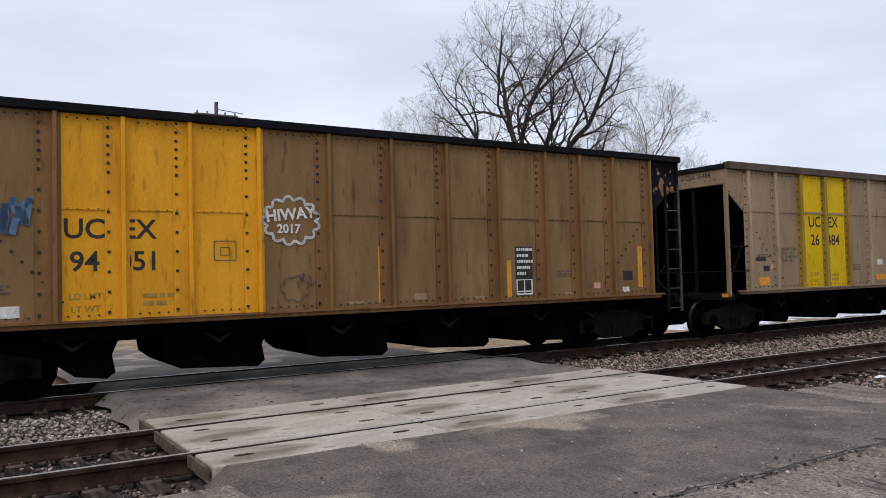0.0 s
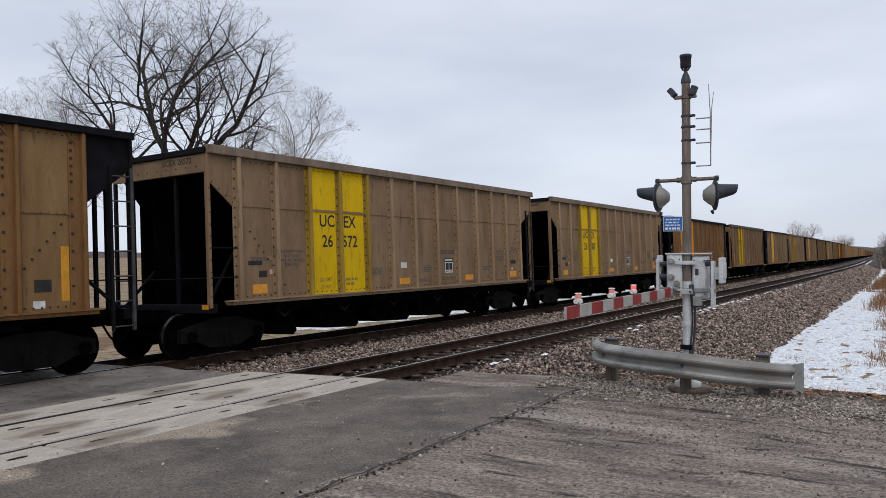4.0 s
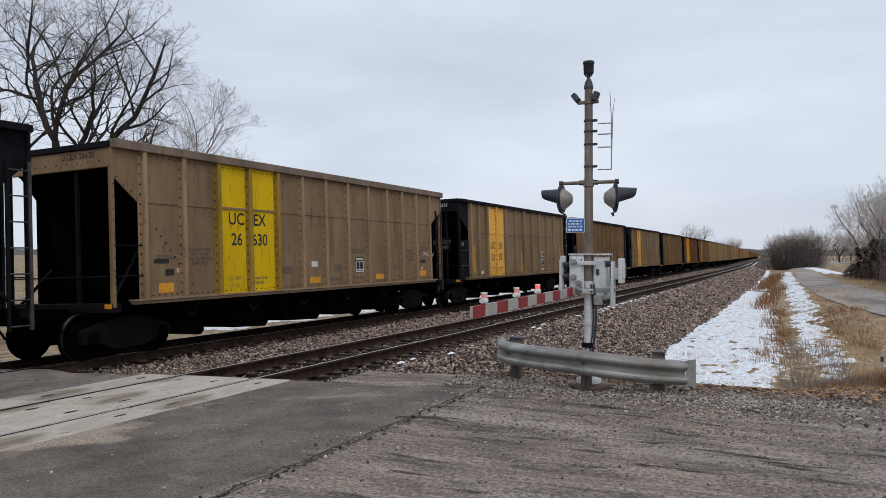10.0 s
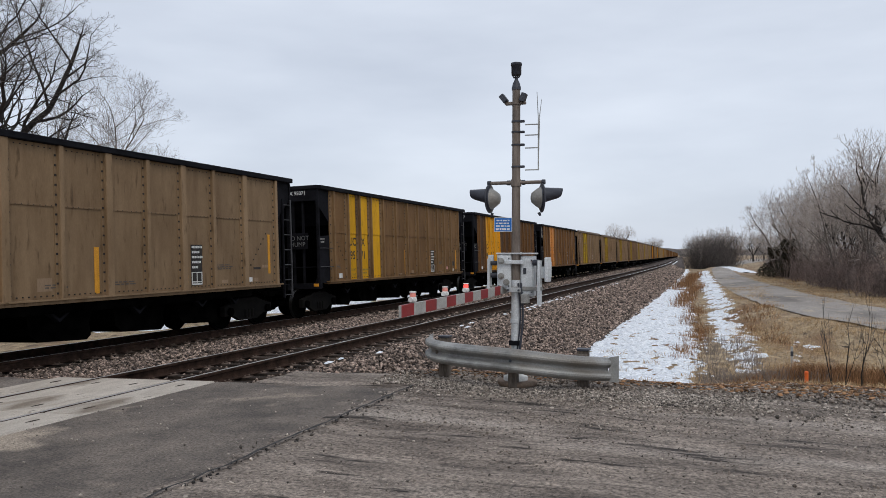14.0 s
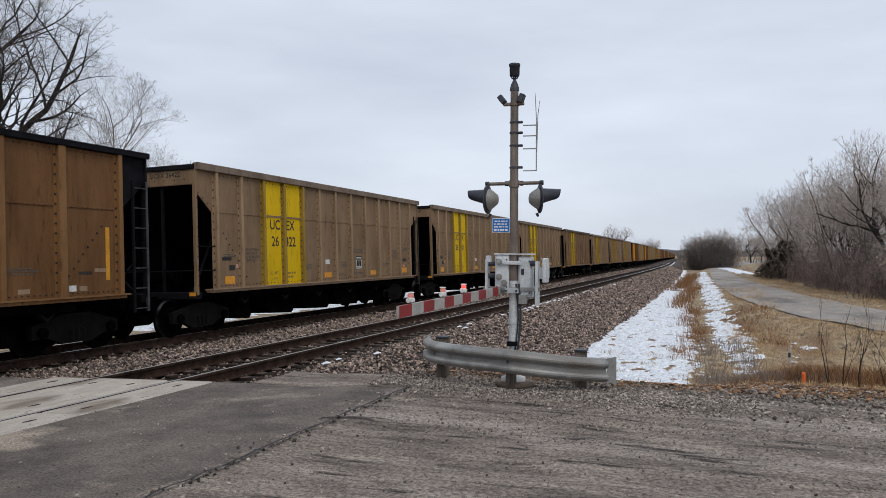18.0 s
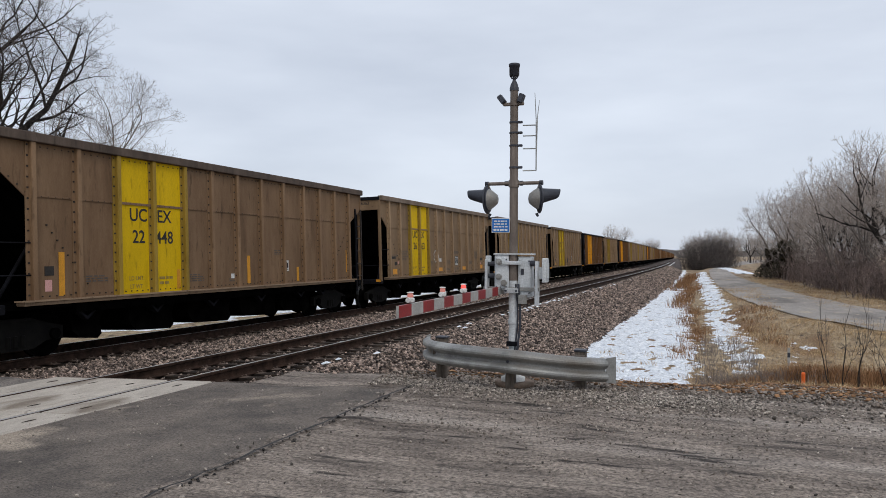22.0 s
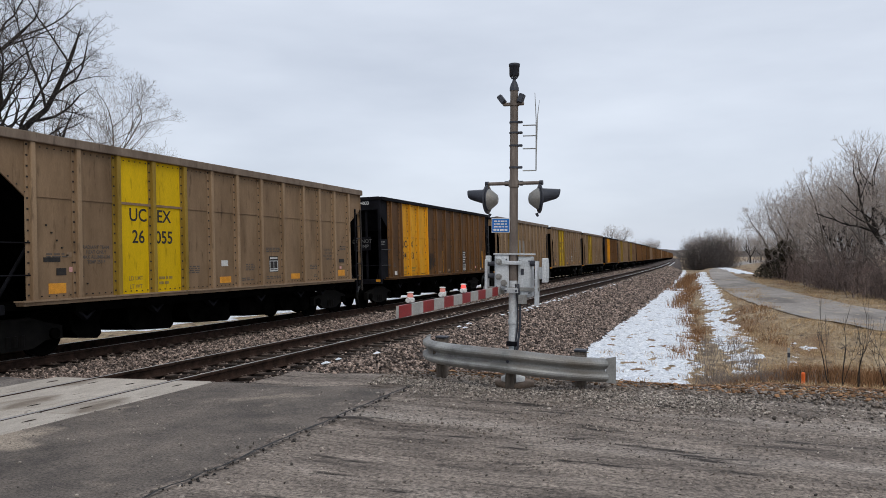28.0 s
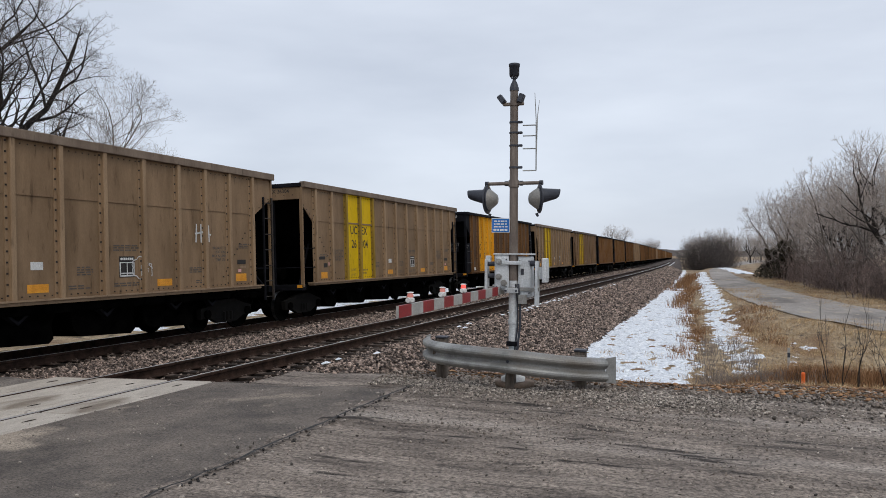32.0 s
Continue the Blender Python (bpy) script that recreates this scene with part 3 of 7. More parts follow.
# ---- loose stone ----
def stones(name, spots, material, label, category, flat=0.75, seed=5):
    """Many small angular stones as one mesh. spots: rows of x, y, z, radius."""
    rng = np.random.default_rng(seed)
    t = (1 + 5 ** 0.5) / 2
    base = np.array([(-1, t, 0), (1, t, 0), (-1, -t, 0), (1, -t, 0), (0, -1, t), (0, 1, t), (0, -1, -t), (0, 1, -t), (t, 0, -1), (t, 0, 1), (-t, 0, -1), (-t, 0, 1)]) / 1.9
    tri = np.array([(0, 11, 5), (0, 5, 1), (0, 1, 7), (0, 7, 10), (0, 10, 11), (1, 5, 9), (5, 11, 4), (11, 10, 2), (10, 7, 6), (7, 1, 8),
                    (3, 9, 4), (3, 4, 2), (3, 2, 6), (3, 6, 8), (3, 8, 9), (4, 9, 5), (2, 4, 11), (6, 2, 10), (8, 6, 7), (9, 8, 1)])
    sp = np.asarray(spots)
    n = len(sp)
    v = base[None] * rng.uniform(0.6, 1.35, (n, 12, 1)) * rng.uniform(0.65, 1.3, (n, 1, 3))
    a = rng.uniform(0, 6.283, n)
    c, s_ = np.cos(a)[:, None], np.sin(a)[:, None]
    x, y, z = v[..., 0] * c - v[..., 1] * s_, v[..., 0] * s_ + v[..., 1] * c, v[..., 2] * flat
    tilt = rng.uniform(-0.6, 0.6, n)[:, None]
    y, z = y * np.cos(tilt) - z * np.sin(tilt), y * np.sin(tilt) + z * np.cos(tilt)
    v = np.stack([x, y, z], -1) * sp[:, None, 3:4] + sp[:, None, :3]
    f = (tri[None] + 12 * np.arange(n)[:, None, None]).reshape(-1, 3)
    me = bpy.data.meshes.new(name)
    me.vertices.add(n * 12)
    me.vertices.foreach_set("co", v.reshape(-1).astype(np.float32))
    me.loops.add(len(f) * 3)
    me.loops.foreach_set("vertex_index", f.reshape(-1).astype(np.int32))
    me.polygons.add(len(f))
    me.polygons.foreach_set("loop_start", np.arange(0, len(f) * 3, 3, dtype=np.int32))
    me.update(calc_edges=True)
    me.materials.append(material)
    return tagged(new(name, me), label, category, kind="stuff")


def bed_up(left):
    for (a, u), (c, w) in zip(SECTION, SECTION[1:]):
        if a <= left <= c:
            return u + (w - u) * (left - a) / (c - a)
    return SECTION[0][1]


def scatter_bed(rows, seed):
    rng = random.Random(seed)
    out = []
    for s0, s1, l0, l1, count, size in rows:
        for _ in range(count):
            s, left = rng.uniform(s0, s1), rng.uniform(l0, l1)
            if CROSS0 - 0.05 < s < CROSS1 + 0.15 and left > -0.75:
                continue
            if any(abs(left - r) < 0.1 for r in (0, GAUGE, SPACING, SPACING + GAUGE)):
                continue
            onto = (-0.55 < left < 2.05 or SPACING - 0.55 < left < SPACING + 2.05) and abs((s + 0.25) % 0.5 - 0.25) < 0.12
            if onto and rng.random() < 0.8:
                continue
            r = size * rng.choice((0.55, 0.7, 0.85, 0.9, 1.15))
            p = on_track(s, left, bed_up(left) + r * rng.uniform(0.15, 0.8) + (0.0 if not onto else 0.03)).translation
            out.append((p.x, p.y, max(p.z, ground_z(p.x, p.y) - 0.5), r))
    return out


stones("ballast_stones", scatter_bed([
    (9.5, 15, -3.1, -0.5, 6000, 0.038), (15, 22, -3.3, -0.5, 6600, 0.042), (9.5, 22, -0.5, 2.0, 4200, 0.034), (9.5, 17, 2.0, 4.7, 5600, 0.038), (17, 25, 2.0, 4.7, 5200, 0.044), (9.5, 24, 4.7, 7.4, 2400, 0.036),
    (22, 38, -3.3, -0.5, 9500, 0.052), (22, 40, -0.5, 2.0, 3400, 0.045), (25, 42, 2.0, 4.7, 6000, 0.05),
    (38, 80, -3.5, -0.5, 11000, 0.078), (40, 80, 2.0, 4.7, 4500, 0.07), (80, 160, -3.5, -0.5, 9000, 0.11), (80, 130, 2.0, 4.7, 2500, 0.1),
    (-3, 1.95, -2.6, -0.5, 3000, 0.03), (-3, 1.85, -0.5, 2.0, 2200, 0.028), (-3, 1.85, 2.0, 4.7, 600, 0.032)], 11),
    m_stone, "loose brown-grey crushed ballast stones", "ballast", seed=8)
stones("ballast_stones", scatter_bed([(-3, 1.88, 2.0, 4.75, 3800, 0.03), (-3, 1.88, -1.6, -0.5, 500, 0.03)], 12), m_chip, "clean pale tan ballast stones beside the crossing", "ballast", seed=9)
rng = random.Random(21)
chips = []
for _ in range(9000):
    x, y = rng.uniform(-4.6, 7.0), rng.gauss(10.1, 0.75)
    if 8.2 < y < 12 and (x > -3.9 or y > 9.55):
        chips.append((x, y, lot_z(x, y) - 0.01 - 0.26 * ease((y - 10.6) / 1.5), rng.choice((0.006, 0.008, 0.012, 0.02))))
for _ in range(9500):
    x, y = rng.uniform(-3.7, 5.5), rng.choice((rng.uniform(3.4, 9.8), rng.uniform(7.5, 9.8)))
    if lump(x * 0.5, y * 2.2, 1.0, 14) + rng.uniform(-0.5, 0.5) < -0.05:
        continue
    chips.append((x, y, lot_z(x, y) - 0.004, rng.choice((0.003, 0.004, 0.005, 0.006, 0.008, 0.012))))
for _ in range(5200):
    x, y = rng.uniform(-3.8, 7.5), rng.uniform(10.8, 13.2)
    chips.append((x, y, max(ground_z(x, y), lot_z(x, y) - 0.27 if y < 12.3 else -9) + 0.004, rng.choice((0.008, 0.012, 0.017, 0.026))))
for _ in range(5200):
    x, y = rng.uniform(-4.5, 0.5), rng.gauss(9.75 + 0.12 * lump(rng.random() * 9, 1, 1, 3), 0.3)
    if x > -3.9 or y > 9.55:
        chips.append((x, y, lot_z(x, y) - 0.006 - 0.26 * ease((y - 10.6) / 1.5), rng.choice((0.006, 0.008, 0.011, 0.015))))
for _ in range(200):
    y = rng.uniform(3.5, 9.4)
    x = -3.82 + rng.gauss(0, 0.13)
    chips.append((x, y, lot_z(x, y) - 0.004, rng.choice((0.005, 0.008, 0.012, 0.018))))
for _ in range(160):
    x, y = rng.uniform(-7, -4), rng.uniform(2.2, 9.2)
    chips.append((x, y, lot_z(x, y) + 0.004, rng.choice((0.005, 0.007, 0.009, 0.014))))
crumbs = []
for _ in range(420):
    y = rng.choice((rng.gauss(3.75, 0.3), rng.gauss(3.75, 0.3), rng.uniform(3.2, 9.4)))
    x = -3.8 + (rng.gauss(0.12, 0.2) if y < 4.3 else rng.gauss(0, 0.03))
    crumbs.append((x, y, lot_z(x, y) - 0.003, rng.choice((0.004, 0.006, 0.009, 0.016))))
grit = []
for _ in range(17000):
    x, y = rng.uniform(-3.8, 6.0), rng.choice((rng.uniform(3.2, 9.8), rng.uniform(6.5, 10.2)))
    if x > -3.75 + 0.1 * lump(y, 1, 2, 4) and lump(x * 0.6, y * 2.4, 1.0, 24) + rng.uniform(-0.3, 0.3) > 0.0:
        grit.append((x, y, lot_z(x, y) - 0.003, rng.choice((0.003, 0.004, 0.004, 0.005, 0.006, 0.009)) * (1.6 if rng.random() < 0.06 else 1)))
for _ in range(6500):
    x, y = rng.uniform(-4.6, 7.0), rng.uniform(10.0, 13.0)
    grit.append((x, y, max(ground_z(x, y), lot_z(x, y) - 0.27 * ease((y - 10.6) / 1.5) if y < 12.3 else -9) + 0.004, rng.choice((0.008, 0.012, 0.017, 0.024))))
litter = []
for _ in range(5200):
    x, y = rng.uniform(-4.2, 7.2), rng.uniform(10.3, 13.6)
    litter.append((x, y, max(ground_z(x, y), lot_z(x, y) - 0.27 * ease((y - 10.6) / 1.5) if y < 12.3 else -9) + 0.02, rng.choice((0.012, 0.018, 0.025, 0.035))))
stones("leaf_litter", litter, m_weed, "dead brown leaves and stalks littering the lot's edge", "leaf litter", flat=0.16, seed=19)
stones("dark_grit", grit, m_grit, "dark brown grit and stones worked into the gravel lot", "gravel", seed=17)
stones("tar_crumbs", crumbs, m_tar, "black crumbled tar along the road's broken edge", "road debris", seed=13)
stones("gravel_chips", chips, m_chip, "pale loose gravel chips strewn over lot and road", "gravel", seed=3)

q = Build()
prev = None
for i in range(90):
    y = 3.0 + i * 0.072
    x = -3.83 + 0.05 * lump(y, 1, 1.1, 2) + 0.03 * lump(y, 2, 4.0, 3)
    w = 0.012 + 0.012 * abs(lump(y, 5, 3.0, 4))
    cur = [(x - w, y, lot_z(x, y) + 0.011), (x + w, y, lot_z(x, y) + 0.011)]
    if prev:
        q.add(prev + cur, [(0, 1, 3, 2)])
    prev = cur
solid("tar_seam", q, m_tar, "thin black tar seam along the road's edge", "road seam", kind="structure")

# ---- the coal train ----
BODY, CAR_FRONT = 15.1, 14.0
TEXTS = {}
FACE_SIDE, FACE_END = pose(0, 0, 0, 90, 0, 90), pose(0, 0, 0, 90, 0, 0)


def cut_letters(wants):
    """Turns all the strings wanted into flat letter meshes at once: rows of text, size, material, weight."""
    rows = []
    for body, size, material, bold in wants:
        key = (body, size, material.name)
        if key in TEXTS or key in [r[0] for r in rows]:
            continue
        cu = bpy.data.curves.new("lettering", "FONT")
        cu.body, cu.size, cu.align_x, cu.align_y = body, size, "CENTER", "CENTER"
        cu.offset, cu.resolution_u = bold, 3
        rows.append((key, new("lettering", cu), material))
    bpy.context.view_layer.update()
    deps = bpy.context.evaluated_depsgraph_get()
    for key, tmp, material in rows:
        me = bpy.data.meshes.new_from_object(tmp.evaluated_get(deps))
        me.materials.clear()
        me.materials.append(material)
        TEXTS[key] = me
    for key, tmp, material in rows:
        bpy.data.objects.remove(tmp)


def text_mesh(body, size, material, bold=0.0):
    return TEXTS[(body, size, material.name)]


def letter(parent, body, size, m, material, name="lettering", bold=0.006):
    ob = new(name, text_mesh(body, size, material, bold))
    ob.parent, ob.matrix_basis = parent, m
    return ob


def bars(rows, w, hgt, m_bar, seed):
    """Lines of small unreadable stencil as plain bars, in the side's plane."""
    q, rng = Build(), random.Random(seed)
    for i in range(rows):
        z, y = -i * hgt * 1.9, 0.0
        while y < w * rng.uniform(0.75, 1.0):
            l = rng.uniform(0.06, 0.2)
            q.box(0, 0.003, y, min(y + l, w), z, z + hgt)
            y += l + 0.04
    return q


RIBS_B = [1.03, 2.08, 3.1, 4.1, 5.28, 6.44, 7.58, 8.68, 9.72, 10.81, 11.9, 12.99, 14.08]
RIBS_A = [0.97, 2.1, 3.04, 3.97, 5.14, 6.32, 7.48, 8.68, 9.9, 10.98, 11.94, 12.84, 13.9]
RIBS_C = [0.86, 2.44, 3.75, 4.95, 6.12, 7.32, 8.52, 9.83, 10.92, 12.06, 13.0, 13.85]
WHEELSETS = {}
X_PANEL, X_RIB = 1.5, 1.6


def Y(e):
    return BODY / 2 - e


def build_car(kind, coat, panel_coat, end_coat, bays, near=True):
    """One hopper car. kind: B aluminium, A or C steel; bays: (first, last) rib index of the bright panel."""
    ribs = {"A": RIBS_A, "B": RIBS_B, "C": RIBS_C}[kind]
    car = thing("hopper_car", Matrix.Identity(4), "", "hopper car", "cars of the coal train")
    top, sill = 4.1, 1.15
    edges = ribs
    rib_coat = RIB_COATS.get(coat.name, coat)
    trim_coat = coat if kind == "B" else end_coat
    # plates between the ribs, each a shallow plate with a horizontal seam
    joined = Build()
    for i in range(len(edges) - 1):
        q = Build() if near else joined
        bright = bays[0] <= i < bays[1]
        e0, e1 = edges[i], edges[i + 1]
        seam = 2.76 if kind == "A" else (3.12 if kind == "B" else 2.95)
        if not near and bright:
            q = Build()
        q.prism([(X_PANEL - 0.02, sill), (X_PANEL, sill), (X_PANEL, seam - 0.035), (X_PANEL + 0.02, seam - 0.033), (X_PANEL + 0.02, seam), (X_PANEL + 0.01, seam + 0.002),
                 (X_PANEL + 0.01, top), (X_PANEL - 0.02, top)], Y(e1), Y(e0), "y")
        if near and bright and kind == "B":
            part("seam_strip", Build().box(X_PANEL + 0.012, X_PANEL + 0.026, Y(e1) + 0.035, Y(e0) - 0.055, seam - 0.04, seam + 0.012), coat, car, "unpainted seam strip")
        if near or bright:
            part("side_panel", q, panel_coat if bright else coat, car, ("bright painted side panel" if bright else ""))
    if not near:
        part("side_panels", joined, coat, car, kind="stuff")
    # ribs: a hat section with a bolted flange
    rivets = Build()
    ribset = Build()
    for i, e in enumerate(edges):
        q = Build() if near else ribset
        wide = {"A": 0.03, "B": 0.05, "C": 0.12 if i % 2 else 0.05}[kind]
        flange = {"A": 0.25, "B": 0.135, "C": 0.13}[kind]
        q.box(X_PANEL - 0.02, X_RIB, Y(e) - (0.035 if kind == "A" else 0.06), Y(e) + wide, sill - 0.06, top + 0.02, 0.012 if near else 0)
        q.box(X_PANEL - 0.01, X_PANEL + 0.022, Y(e) - flange, Y(e) - 0.03, sill, top)
        if near and kind == "A":
            q.box(0, 0.03, -0.13, 0.13, -0.016, 0.016, m=pose(X_PANEL + 0.012, Y(e) - 0.2, 4.02, -48, 0, 0))
        q.box(X_PANEL - 0.01, X_PANEL + 0.022, Y(e) + wide - 0.005, Y(e) + wide + 0.055, sill, top)
        bright = bays[0] <= i <= bays[1]
        if near:
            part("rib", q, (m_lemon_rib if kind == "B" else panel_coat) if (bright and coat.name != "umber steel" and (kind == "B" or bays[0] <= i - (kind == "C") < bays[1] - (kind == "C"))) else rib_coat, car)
            z = sill + 0.08
            while z < top - 0.05:
                w = 0.017 if kind == "B" else 0.02
                yr = Y(e) - (0.2 if kind == "A" else 0.1)
                rivets.box(X_PANEL + 0.022, X_PANEL + 0.036, yr - w, yr + w, z, z + 2 * w)
                if kind == "C" and i % 2:
                    rivets.box(X_PANEL + 0.022, X_PANEL + 0.036, Y(e) + wide + 0.02, Y(e) + wide + 0.02 + 1.6 * w, z, z + 1.6 * w)
                z += {"A": 0.13 if z > 3.2 else 0.29, "B": 0.2, "C": 0.19}[kind]
        if near and i < len(edges) - 1:
            y = Y(e) - 0.2
            while y > Y(edges[i + 1]) + 0.1:
                rivets.box(X_PANEL + 0.01, X_PANEL + 0.024, y - 0.012, y + 0.012, top - 0.075, top - 0.055)
                rivets.box(X_PANEL, X_PANEL + 0.022, y - 0.011, y + 0.011, sill + 0.05, sill + 0.072)
                if kind != "B" or coat.name == "brown-stained aluminium":
                    rivets.box(X_PANEL + 0.018, X_PANEL + 0.028, y - 0.008, y + 0.008, seam - 0.026, seam - 0.012)
                y -= 0.135 if kind != "B" else 0.17
    if near:
        # diagonal rows above the slope sheets at both ends
        for i in range(9):
            t = i / 8
            for ee in (1.35 + t * 1.0, 13.75 - t * 1.0):
                rivets.box(X_PANEL, X_PANEL + 0.022, Y(ee) - 0.015, Y(ee) + 0.015, 2.55 - t * 1.15, 2.58 - t * 1.15)
        part("rivets", rivets, m_rivet_tan if kind == "B" else m_letter, car, kind="stuff")
    else:
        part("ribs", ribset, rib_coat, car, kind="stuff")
    # chord, sill and floor edge
    chord_coat = (m_chord_dark if coat.name in ("pale aluminium", "brown-stained aluminium") else m_chord_tan) if kind == "B" else end_coat
    part("top_chord", Build().box(1.44, 1.63, Y(14.87), Y(0.0), top, top + (0.18 if kind == "B" else 0.13), 0.012), chord_coat, car)
    # the sill's paler coat stands for light caught along its top
    part("side_sill", Build().box(1.38, 1.6, Y(14.35), Y(0.75), sill - 0.1, sill - 0.03, 0.008).box(1.4, 1.66, Y(14.4), Y(0.7), sill - 0.03, sill), m_tan_pale if kind == "B" else rib_coat, car, "side sill ledge with painted light")
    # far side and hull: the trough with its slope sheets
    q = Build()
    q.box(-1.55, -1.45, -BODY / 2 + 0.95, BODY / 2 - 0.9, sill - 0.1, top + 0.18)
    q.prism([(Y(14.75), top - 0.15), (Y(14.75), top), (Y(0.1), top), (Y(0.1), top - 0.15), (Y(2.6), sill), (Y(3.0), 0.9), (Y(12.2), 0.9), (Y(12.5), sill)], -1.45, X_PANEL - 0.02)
    part("hull", q, m_under, car, "hopper trough and slope sheets, grime and shade painted black")
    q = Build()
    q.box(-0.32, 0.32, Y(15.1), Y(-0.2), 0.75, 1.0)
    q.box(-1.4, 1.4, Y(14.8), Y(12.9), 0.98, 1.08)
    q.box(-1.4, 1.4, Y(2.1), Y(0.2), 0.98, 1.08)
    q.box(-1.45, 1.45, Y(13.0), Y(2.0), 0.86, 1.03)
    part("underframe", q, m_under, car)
    gaps = (0.06, 0.4, 0.14, 0.1, 0.12, 0.3) if kind == "B" else (0.1, 0.3, 0.34, 0.3, 0.34, 0.3)
    stops = (12.0, 9.7, 7.4, 5.15, 3.1)
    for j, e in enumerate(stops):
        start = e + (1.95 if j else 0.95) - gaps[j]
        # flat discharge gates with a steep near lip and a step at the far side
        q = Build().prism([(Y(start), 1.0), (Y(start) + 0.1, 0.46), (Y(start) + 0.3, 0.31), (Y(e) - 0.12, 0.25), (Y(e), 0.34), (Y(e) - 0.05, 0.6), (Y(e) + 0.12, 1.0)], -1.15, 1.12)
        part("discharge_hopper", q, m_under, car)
    for e in (12.6, 10.5, 8.4, 6.2, 4.0, 2.6):
        g = Build().prism([(Y(e) - 0.5, 1.04), (Y(e), 0.68), (Y(e) + 0.5, 1.04), (Y(e) + 0.42, 1.04), (Y(e), 0.75), (Y(e) - 0.42, 1.04)], 1.2, 1.34)
        part("door_gusset", g, m_black, car)
    # ends: header, posts, corner webs, ladders and steps
    for sgn in (-1, 1):
        ye = Y(14.87) if sgn < 0 else Y(0.0)
        yi = Y(ribs[-1]) if sgn < 0 else Y(ribs[0])

        def span(a, b):
            return (min(a, b), max(a, b))
        y0, y1 = span(ye, ye - sgn * 0.07)
        part("end_header", Build().box(-1.5, 1.5, y0, y1, 3.74, top + 0.02, 0.01), trim_coat, car)
        part("header_cap", Build().box(-1.58, 1.5, *span(ye + sgn * 0.05, ye - sgn * 0.12), top + 0.02, top + 0.14, 0.01), m_black, car)
        for x in (-1.45, 1.45):
            post = part("corner_post", Build().box(x - 0.03, x + 0.05, y0, y1, 1.0, 3.74, 0.008), trim_coat if x > 0 and kind == "B" else m_black, car)
        part("corner_flange", Build().box(1.47, 1.53, *span(ye + sgn * 0.012, ye - sgn * 0.06), 1.02, top, 0.006), trim_coat, car)
        # added black sheet: stops daylight showing through the dark end
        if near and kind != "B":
            part("far_sheet", Build().prism([(ye - sgn * 0.06, 1.05), (yi, 1.05), (yi, top), (ye - sgn * 0.06, top)], -1.5, -1.47), m_under, car, "added black sheet closing the far side")
        zi = 2.98 if kind == "B" else 2.88
        web = Build().prism([(ye - sgn * 0.06, top), (yi, top), (yi, zi), (ye - sgn * 0.06, 3.55)], X_PANEL - 0.03, X_PANEL)
        part("corner_web", web, trim_coat, car)
        if kind == "B":
            bolts = Build()
            for i in range(4):
                t = (i + 0.7) / 4.4
                bolts.box(X_PANEL, X_PANEL + 0.014, *span(ye + (yi - ye) * t - 0.013, ye + (yi - ye) * t + 0.013), 3.63 - 0.57 * t, 3.655 - 0.57 * t)
            z = 3.4
            while z > 1.2 and sgn < 0:
                bolts.box(1.53, 1.542, ye + 0.012, ye + 0.036, z, z + 0.024)
                z -= 0.24
            for x in (-0.9, -0.6, -0.3, 0.0, 0.3, 0.6, 0.9, 1.2):
                bolts.box(x - 0.013, x + 0.013, *span(ye, ye + sgn * 0.012), 3.86, 3.885)
            part("bolts", bolts, m_rivet_tan, car, kind="stuff")
        elif sgn < 0:
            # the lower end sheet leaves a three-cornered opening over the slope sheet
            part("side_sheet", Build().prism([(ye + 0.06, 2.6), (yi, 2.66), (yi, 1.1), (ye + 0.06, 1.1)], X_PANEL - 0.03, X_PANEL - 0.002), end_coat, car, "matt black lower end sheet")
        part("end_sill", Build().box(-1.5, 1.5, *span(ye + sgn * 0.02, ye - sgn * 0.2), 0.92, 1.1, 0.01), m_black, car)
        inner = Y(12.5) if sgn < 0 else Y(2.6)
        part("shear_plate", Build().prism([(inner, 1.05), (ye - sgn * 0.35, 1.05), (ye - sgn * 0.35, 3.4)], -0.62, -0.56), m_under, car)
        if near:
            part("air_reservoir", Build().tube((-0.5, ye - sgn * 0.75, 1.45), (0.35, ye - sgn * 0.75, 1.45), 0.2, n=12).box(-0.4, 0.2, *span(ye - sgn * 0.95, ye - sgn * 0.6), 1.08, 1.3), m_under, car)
        part("poling_plate", Build().box(1.3, 1.48, *span(ye + sgn * 0.02, ye + sgn * 0.03), 1.0, 1.09), m_patch_orange, car, "small orange reflector")
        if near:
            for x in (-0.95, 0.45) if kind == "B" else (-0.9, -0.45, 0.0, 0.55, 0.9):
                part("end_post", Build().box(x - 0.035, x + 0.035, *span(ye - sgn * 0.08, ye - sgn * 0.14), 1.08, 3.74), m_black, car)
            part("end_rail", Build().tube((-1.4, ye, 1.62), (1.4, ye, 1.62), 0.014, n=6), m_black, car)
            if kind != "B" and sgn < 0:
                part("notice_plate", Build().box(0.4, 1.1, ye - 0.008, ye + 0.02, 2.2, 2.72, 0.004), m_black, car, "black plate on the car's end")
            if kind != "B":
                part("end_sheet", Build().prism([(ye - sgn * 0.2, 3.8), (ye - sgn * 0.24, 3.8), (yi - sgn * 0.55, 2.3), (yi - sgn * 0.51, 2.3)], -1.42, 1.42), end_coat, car)
